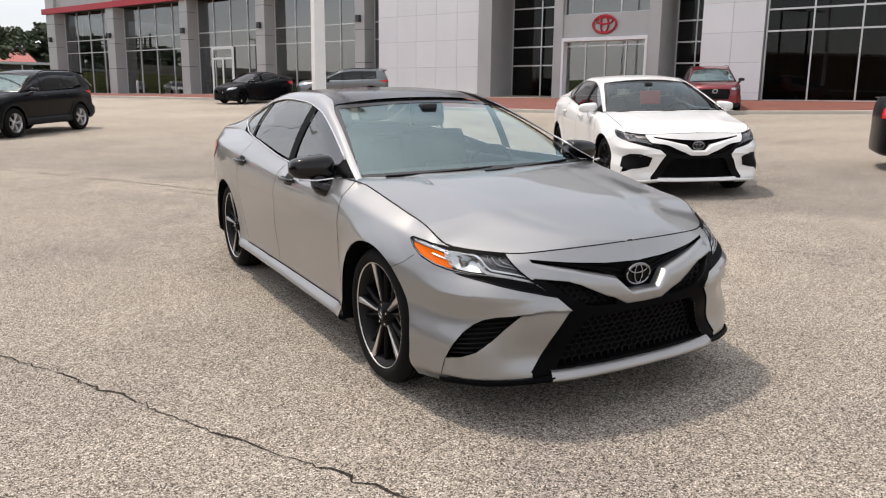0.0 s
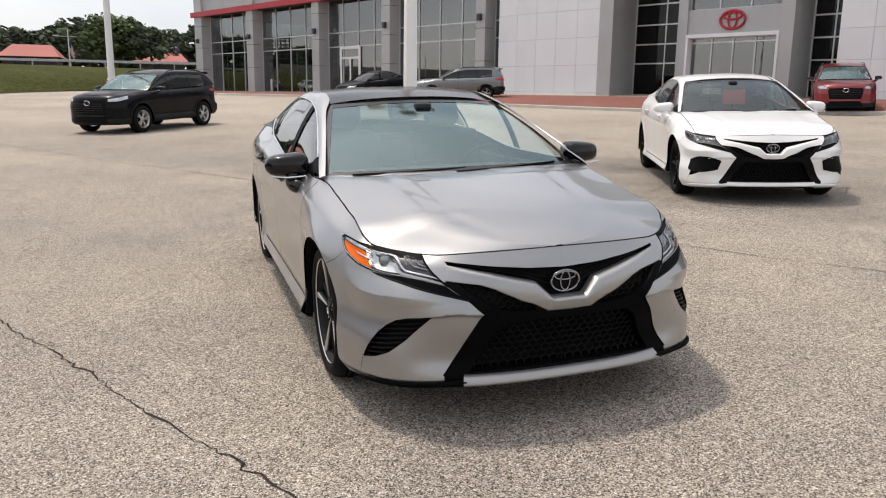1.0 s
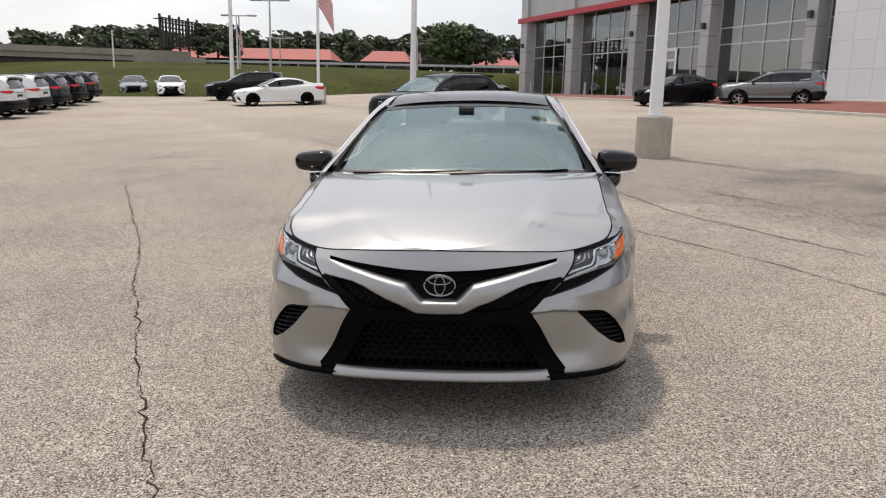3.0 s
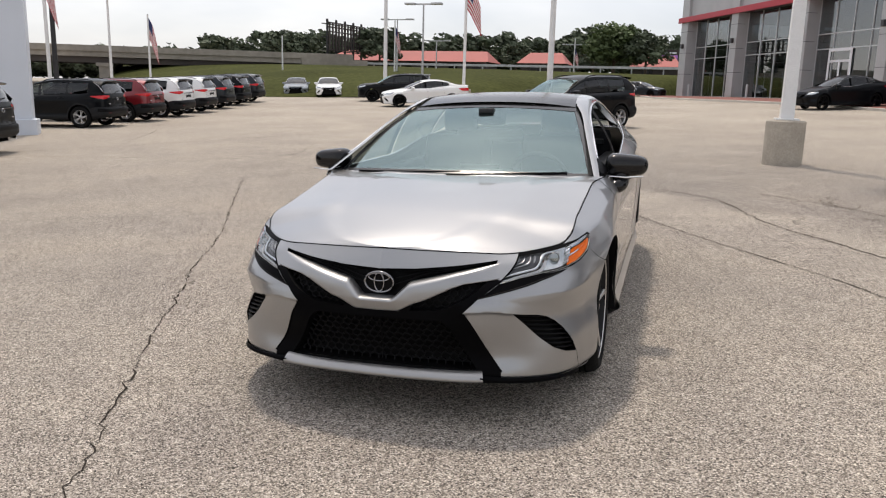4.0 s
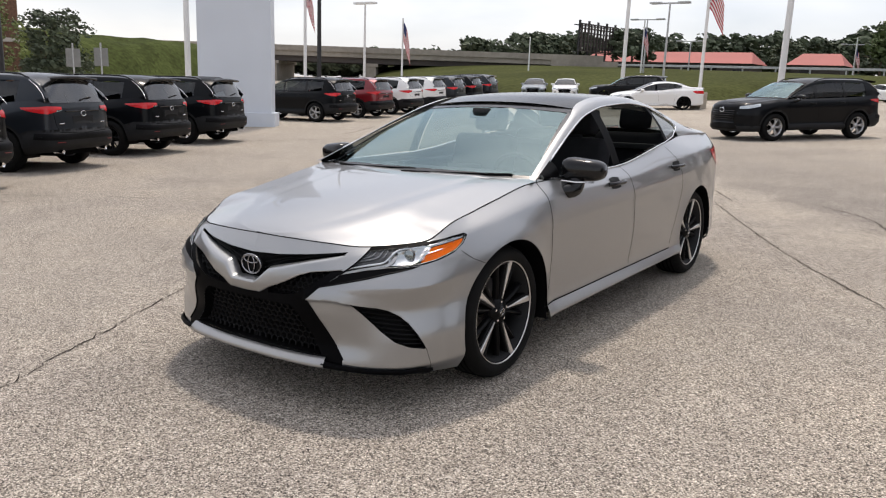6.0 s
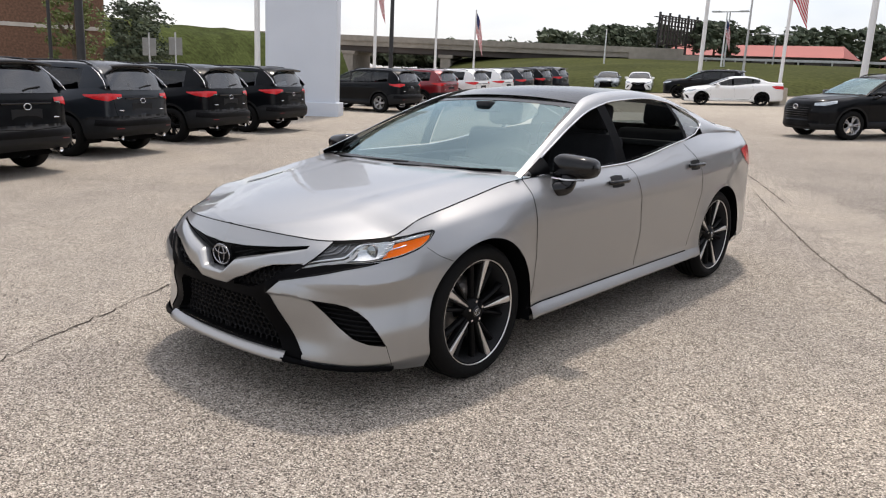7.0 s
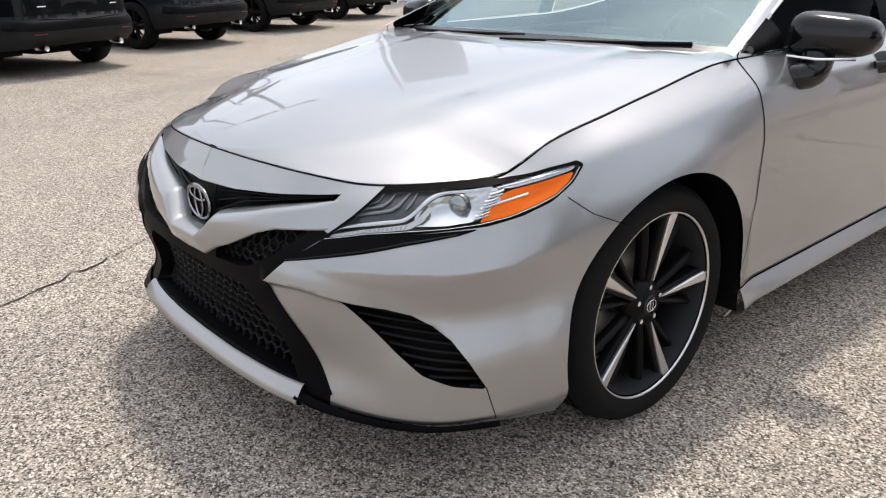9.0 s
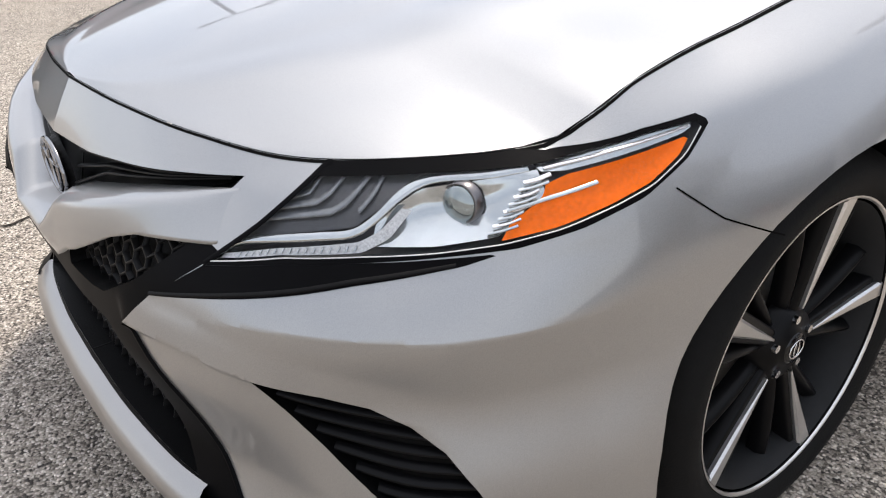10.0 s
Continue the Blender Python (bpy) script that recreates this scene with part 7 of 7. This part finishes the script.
SUV_SPEC = dict(
    shell=SL, rail=SUV_RAIL, axles=(-1.36, 1.33), wheel=0.36, arch=0.415, wheel_x=0.80, rim=0.235, tyre_w=0.225, cell=(0.035, 100, 1.9), rows=26, bulge=0.015,
    cuts=[("grille", [(-0.1, 0.52), (0.45, 0.52), (0.52, 0.78), (0.50, 0.86), (-0.1, 0.88)]), ("lower_grille", [(-0.1, 0.30), (0.55, 0.30), (0.45, 0.46), (-0.1, 0.46)]),
          ("lower_cladding", [(-0.2, 0.1), (-0.2, 0.38), (0.8, 0.40), (1.8, 0.42), (4.0, 0.42), (4.45, 0.60), (4.8, 0.70), (7, 0.72), (7, 0.1)])],
    cut_mats={"lower_cladding": GREY_PLASTIC, "grille": BLACK_PLASTIC, "lower_grille": BLACK_PLASTIC},
    hood_y=(-2.13, -1.0), hood_z=[(-2.14, 0.995), (-2.0, 1.04), (-1.7, 1.07), (-1.0, 1.10)], crown=2.6, ridges=((0.75, 0.012, 0.1),),
    screen=dict(low=(0.80, -1.10, 1.09, 0.14), high=(0.62, -0.28, 1.53, 0.06), drop=0.03), wipers=((-0.6, 0.0),),
    roof_y=(-0.28, 2.02), roof_z=[(-0.28, 1.545), (0.1, 1.60), (0.6, 1.63), (1.4, 1.625), (2.02, 1.58)], rail_in=0.07, roof_bow=0.05, rear_screen=(0.66, 2.19, 1.135), rear_bulge=0.02, c_pillar=1.62,
    windows=[("front_window", dlo(0.84, -0.88, -0.10), dlo(0.06, -0.88, -0.10), None), ("rear_side_window", dlo(0.84, 0.0, 0.86), dlo(0.06, 0.0, 0.86), None),
             ("quarter_window", [(0.93, 0.84), (1.50, 0.80)], [(0.93, 0.06), (1.62, 0.30)], None),
             ("door_pillar", dlo(0.86, -0.10, 0.0), dlo(0.0, -0.10, 0.0), GLOSS_BLACK), ("window_bar", dlo(0.86, 0.86, 0.93), dlo(0.0, 0.86, 0.93), GLOSS_BLACK),
             ("window_corner", [(1.50, 0.86), (1.64, 0.88)], [(1.60, 0.0), (1.66, 0.0)], None)],
    mirror=(1.02, -0.70, 1.14, 1.05), rear_glass=REAR_GLASS, glass=DARK_GLASS, screen_glass=WINDSHIELD, plain_wheels="black",
    patches=[("headlight", [(0.56, 0.90), (0.8, 0.93), (1.15, 0.97)], [(0.56, 0.84), (0.8, 0.84), (1.12, 0.90)], 0.004, REFLECTOR, "clear headlight"),
             ("tail_light", [(SL.knot_s[10] - 0.22, 1.060), (SL.knot_s[10], 1.070), (SL.knot_s[11], 1.085), (SL.knot_s[12] + 0.10, 1.075)], [(SL.knot_s[10] - 0.20, 1.035), (SL.knot_s[10], 0.985), (SL.knot_s[11], 0.955), (SL.knot_s[12] + 0.10, 1.020)], 0.012, LENS_RED, "red tail light"),
             ("reverse_light", [(SL.knot_s[12] - 0.02, 1.020), (SL.knot_s[12] + 0.10, 1.024)], [(SL.knot_s[12] - 0.02, 0.990), (SL.knot_s[12] + 0.10, 1.010)], 0.017, REFLECTOR, "clear reversing light"),
             ("wheel_arch_trim", [(SL.s_of_y(-1.36 + 0.46 * np.cos(t)), 0.36 + 0.46 * np.sin(t)) for t in np.linspace(0.1, 3.0, 24)], [(SL.s_of_y(-1.36 + 0.414 * np.cos(t)), 0.36 + 0.414 * np.sin(t)) for t in np.linspace(0.1, 3.0, 24)], 0.012, GREY_PLASTIC, ""),
             ("wheel_arch_trim", [(SL.s_of_y(1.33 + 0.46 * np.cos(t)), 0.36 + 0.46 * np.sin(t)) for t in np.linspace(0.15, 3.0, 24)], [(SL.s_of_y(1.33 + 0.414 * np.cos(t)), 0.36 + 0.414 * np.sin(t)) for t in np.linspace(0.15, 3.0, 24)], 0.012, GREY_PLASTIC, "")],
    ribbons=[("panel_gap", [(SL.s_of_y(-0.95), 0.43), (SL.s_of_y(-0.93), 1.05)], 0.007, 0.0015, GAP), ("panel_gap", [(SL.s_of_y(0.02), 0.43), (SL.s_of_y(-0.04), 1.08)], 0.007, 0.0015, GAP),
             ("panel_gap", [(SL.s_of_y(0.80), 0.43), (SL.s_of_y(0.98), 0.75), (SL.s_of_y(0.92), 1.12)], 0.007, 0.0015, GAP),
             ("tailgate_gap", [(SL.knot_s[12] - 0.10, 1.12), (SL.knot_s[12] - 0.05, 0.80), (SL.knot_s[12], 0.66), (SL.length, 0.64)], 0.009, 0.0015, GAP),
             ("bumper_step", [(SL.knot_s[10], 0.60), (SL.knot_s[12], 0.585), (SL.length, 0.585)], 0.10, 0.004, BLACK_PLASTIC),
             ("bumper_reflector", [(SL.knot_s[12] - 0.10, 0.50), (SL.knot_s[12] + 0.06, 0.502)], 0.012, 0.006, DARK_RED)])


def suv(m, name, body, tags, spec=SUV_SPEC, rails=True, bright_wheels=False, plate=True):
    sp = dict(spec, plain_wheels="bright" if bright_wheels else "black")
    car, sh, cab = vehicle(sp, m, name, tags, body, wheel_dark=not bright_wheels)
    ys = np.linspace(0.0, 1.75, 12)
    if rails:
        p = rail_curve(SUV_RAIL, ys) + (-0.03, 0, 0.055)
        p[0, 2] -= 0.04
        p[-1, 2] -= 0.04
        both_sides("roof_bar", tube(p, 0.016, 6), GLOSS_BLACK, car)
    u = np.linspace(-1, 1, 15)
    sp_g = np.array([np.stack([u * 0.60, 1.98 + 0 * u, 1.585 - 0.03 * u ** 2], -1), np.stack([u * 0.60, 2.17 - 0.05 * u ** 2, 1.565 - 0.03 * u ** 2], -1),
                     np.stack([u * 0.59, 2.165 - 0.05 * u ** 2, 1.53 - 0.03 * u ** 2], -1), np.stack([u * 0.59, 2.0 + 0 * u, 1.52 - 0.03 * u ** 2], -1)])
    part("roof_spoiler", grid(sp_g), GLOSS_BLACK, car, "", True)
    part("rear_wiper", tube([(0.0, 2.185, 1.17), (-0.12, 2.18, 1.20), (-0.30, 2.165, 1.215)], 0.013, 6), BLACK_PLASTIC, car, "", True)
    both_sides("pillar_strip", tube([(0.690, 1.80, 1.500), (0.705, 1.93, 1.415), (0.745, 2.07, 1.290), (0.795, 2.15, 1.165)], 0.008, 6), CHROME, car, "thin bright strip")
    part("tailgate_bar", box(-0.42, 0.42, 2.205, 2.23, 0.985, 1.01, 0.008), GLOSS_BLACK, car)
    if plate:
        part("plate_recess", box(-0.26, 0.26, 2.195, 2.222, 0.76, 0.92, 0.006), GREY_PLASTIC, car)
    part("rear_emblem", tube([(0.062 * np.cos(t), 2.235, 0.955 + 0.042 * np.sin(t)) for t in np.linspace(0, 2 * np.pi, 24, endpoint=False)], 0.007, 6, True), CHROME, car, "", True)
    part("front_emblem", tube([(0.085 * np.cos(t), -2.315, 0.80 + 0.058 * np.sin(t)) for t in np.linspace(0, 2 * np.pi, 24, endpoint=False)], 0.010, 6, True), CHROME, car, "", True)
    for k in range(5):
        both_sides("grille_slat", ribbon(sh, [(0.0, 0.56 + 0.055 * k), (0.43, 0.56 + 0.055 * k)], 0.016, 0.004, 12, 0.008), GLOSS_BLACK, car)
    both_sides("name_badge", ribbon(sh, [(SL.knot_s[12] + 0.02, 0.80), (SL.knot_s[12] + 0.13, 0.80)], 0.014, 0.004, 6, 0.002), CHROME, car)
    both_sides("exhaust_tip", tube([(0.55, 2.05, 0.34), (0.55, 2.22, 0.335)], 0.035, 10), CHROME, car)
    for s, z in ((SL.s_of_y(-0.22), 0.97), (SL.s_of_y(0.72), 1.0)):
        handle(car, sh, s, z, body)
    for x0, x1, y0 in ((-0.62, -0.1, -0.05), (0.1, 0.62, -0.05), (-0.62, 0.62, 0.95)):
        part("seat_back", box(x0, x1, y0, y0 + 0.15, 0.7, 1.25, 0.05), SEAT_CLOTH, car, "", True)
    part("dashboard", box(-0.72, 0.72, -0.98, -0.6, 0.7, 1.06, 0.05), DASH, car)
    return car


def heading(dx, dy):
    """The turn that points a car's nose along (dx, dy)."""
    return math.degrees(math.atan2(dx, -dy))


def parked(x, y, dx, dy):
    """A pose on the lot for a car whose rear axle is at (x, y) and whose nose points along (dx, dy)."""
    k = math.hypot(dx, dy)
    return on_slope(x + dx / k * 1.33, y + dy / k * 1.33, heading(dx, dy))


ROW = dict(group="suvs in the parking row")
NOSE = (-0.92, -0.40)
first = suv(parked(-9.0, -0.35, *NOSE), "suv", BLACK_PAINT, dict(label="black compact suv with dark wheels, parked tail out", category="car", **ROW))
grey = suv(parked(-10.8, 2.25, *NOSE), "suv", DARK_GREY_PAINT, dict(label="dark blue-grey compact suv with black wheels, parked tail out", category="car", **ROW))
copy_thing(first, parked(-12.3, 5.05, *NOSE))
copy_thing(first, parked(-13.75, 7.85, *NOSE))
copy_thing(grey, parked(-7.6, -3.3, *NOSE))
FAR_ROW = (-0.97, -0.22)
crossover = suv(parked(-18.2, 17.0, *FAR_ROW), "suv", BLACK_PAINT, dict(label="black crossover with bright alloy wheels, parked tail out", category="car", **ROW), bright_wheels=True)
suv(parked(-18.9, 20.1, *FAR_ROW), "suv", RED_PAINT, dict(label="dark red suv parked tail out in a row", category="car", **ROW), bright_wheels=True)
white = suv(parked(-19.6, 23.1, *FAR_ROW), "suv", WHITE_PAINT, dict(label="white suv with red tail lights, parked tail out", category="car", **ROW), bright_wheels=True)
copy_thing(white, parked(-20.5, 26.2, *FAR_ROW))
copy_thing(grey, parked(-21.5, 29.4, *FAR_ROW))
copy_thing(first, parked(-22.4, 32.5, *FAR_ROW))
copy_thing(grey, parked(-23.3, 35.6, *FAR_ROW))


def from_axles(fx, fy, rx, ry, scale=(1, 1, 1)):
    """A pose from the plan of the middle of both axles."""
    return on_slope((fx + rx) / 2, (fy + ry) / 2, heading(fx - rx, fy - ry)) @ Matrix.Diagonal((*scale, 1))


# big black suv in the open lot; seen wheels are its near side
suv(from_axles(-3.08, 18.85, -1.37, 21.20, (1.07, 1.085, 1.06)), "suv", BLACK_PAINT, dict(label="large black suv with bright wheels, standing alone", category="car"), bright_wheels=True)
grey_front = suv(from_axles(11.0, 32.4, 13.45, 31.4), "suv", GREY_PAINT, dict(label="sage grey suv with roof bars on the brick walk", category="car"), bright_wheels=True)
suv(on_slope(20.25, 15.8, heading(-0.68, -0.73)), "suv", RED_PAINT, dict(label="red crossover with black trim on the brick walk", category="car"), bright_wheels=True)

COARSE = dict(SEDAN_SPEC, rolled_down=(), cell=(0.020, 90, 1.62), rows=40, plain_wheels="black", glass=DARK_GLASS, screen_glass=DARK_GLASS)
FAR_SEDAN = dict(COARSE, cell=(0.03, 60, 1.62), rows=28, creases=())


def far_sedan(m, body, label):
    car, sh, cab = vehicle(dict(FAR_SEDAN, roof_mat=body, mirror_mat=body, windows=[w for w in SEDAN_SPEC["windows"] if w[0] != "window_corner"]), m, "sedan", dict(label=label, category="car"), body)
    for side_mesh, ma, nm in ((ruled(sh, HEAD_TOP, HEAD_LOW, 20, 4, 0.004), REFLECTOR, "headlight"), (ruled(sh, SLOT_TOP, SLOT_LOW, 16, 4, 0.003), BLACK_PLASTIC, "grille_slot"),
                              (ruled(sh, MOUTH_TOP, MOUTH_LOW, 16, 4, 0.003), BLACK_PLASTIC, "lower_grille"), (ruled(sh, FOG_TOP, FOG_LOW, 12, 4, 0.003), BLACK_PLASTIC, "vent_pocket")):
        both_sides(nm, side_mesh, ma, car)
    both_sides("tail_light", ruled(sh, [(4.72, 0.955), (4.95, 0.975), (5.5, 0.95)], [(4.80, 0.88), (4.95, 0.82), (5.5, 0.80)], 20, 6, 0.004), LENS_RED, car)
    part("cabin_core", box(-0.6, 0.6, -0.7, 1.4, 0.5, 0.95, 0.05), GAP, car)
    return car


# white sedan of the same model beside the silver one
WHITE_SPEC = dict(COARSE, roof_mat=WHITE_PAINT, roof_label="white roof", mirror_mat=WHITE_PAINT, screen_glass=TINTED_SCREEN, glass=SIDE_GLASS, cut_mats={"grille_frame": BLACK_PLASTIC})
white_sedan = sedan(from_axles(5.32, 2.82, 6.58, 5.40, (1.05, 1.05, 1.06)), "sedan", WHITE_PAINT, dict(label="white four-door sedan with red sign behind its windshield", category="car"), WHITE_PAINT, WHITE_SPEC)
for side in (0, 1):
    v = ruled(SEDAN, [(0.535, 0.475), (0.66, 0.515), (0.80, 0.512), (0.93, 0.47)], [(0.575, 0.375), (0.70, 0.345), (0.82, 0.335), (0.93, 0.36)], 20, 6, 0.006)
    part("vent_surround", mirrored(v) if side else v, BLACK_PLASTIC, white_sedan, "", True)
part("sale_sign", box(-0.14, 0.14, -0.42, -0.41, 1.02, 1.20, 0.002), mat("red_card", (0.55, 0.05, 0.03), 0.6), white_sedan, "red sales card behind the glass")
far_sedan(from_axles(6.9, 33.3, 9.4, 34.2, (0.95, 0.84, 1.06)), BLACK_PAINT, "black compact sedan parked by the brick walk")
far_sedan(from_axles(-13.3, 34.3, -11.0, 35.6), WHITE_PAINT, "white sedan with black wheels parked across the lot")
far_sedan(on_slope(-27.0, 49.0, heading(0.42, -0.9)), GREY_PAINT, "grey sedan parked nose out at the grass")
far_sedan(on_slope(-23.6, 47.5, heading(0.42, -0.9)), WHITE_PAINT, "white sedan parked nose out at the grass")
suv(from_axles(-16.6, 39.2, -14.2, 39.9), "suv", BLACK_PAINT, dict(label="black suv parked by the flagpole", category="car"))
far_sedan(on_slope(-2.2, 69.5, heading(0.9, -0.45)), DARK_GREY_PAINT, "dark grey sedan parked beyond the showroom corner")
far_sedan(on_slope(-4.6, 66.5, heading(0.7, -0.7)), WHITE_PAINT, "white sedan parked beyond the showroom corner")
far_sedan(parked(10.33, 1.84, 0.62, -0.78), BLACK_PAINT, "black sedan at the side of the lot")
# on show inside the hall
copy_thing(crossover, FAC @ pose(14.0, 3.6, 0.02, 0, 0, 70))
copy_thing(crossover, FAC @ pose(25.0, 4.4, 0.02, 0, 0, 110))
copy_thing(crossover, FAC @ pose(68.0, 3.6, 0.02, 0, 0, 80))
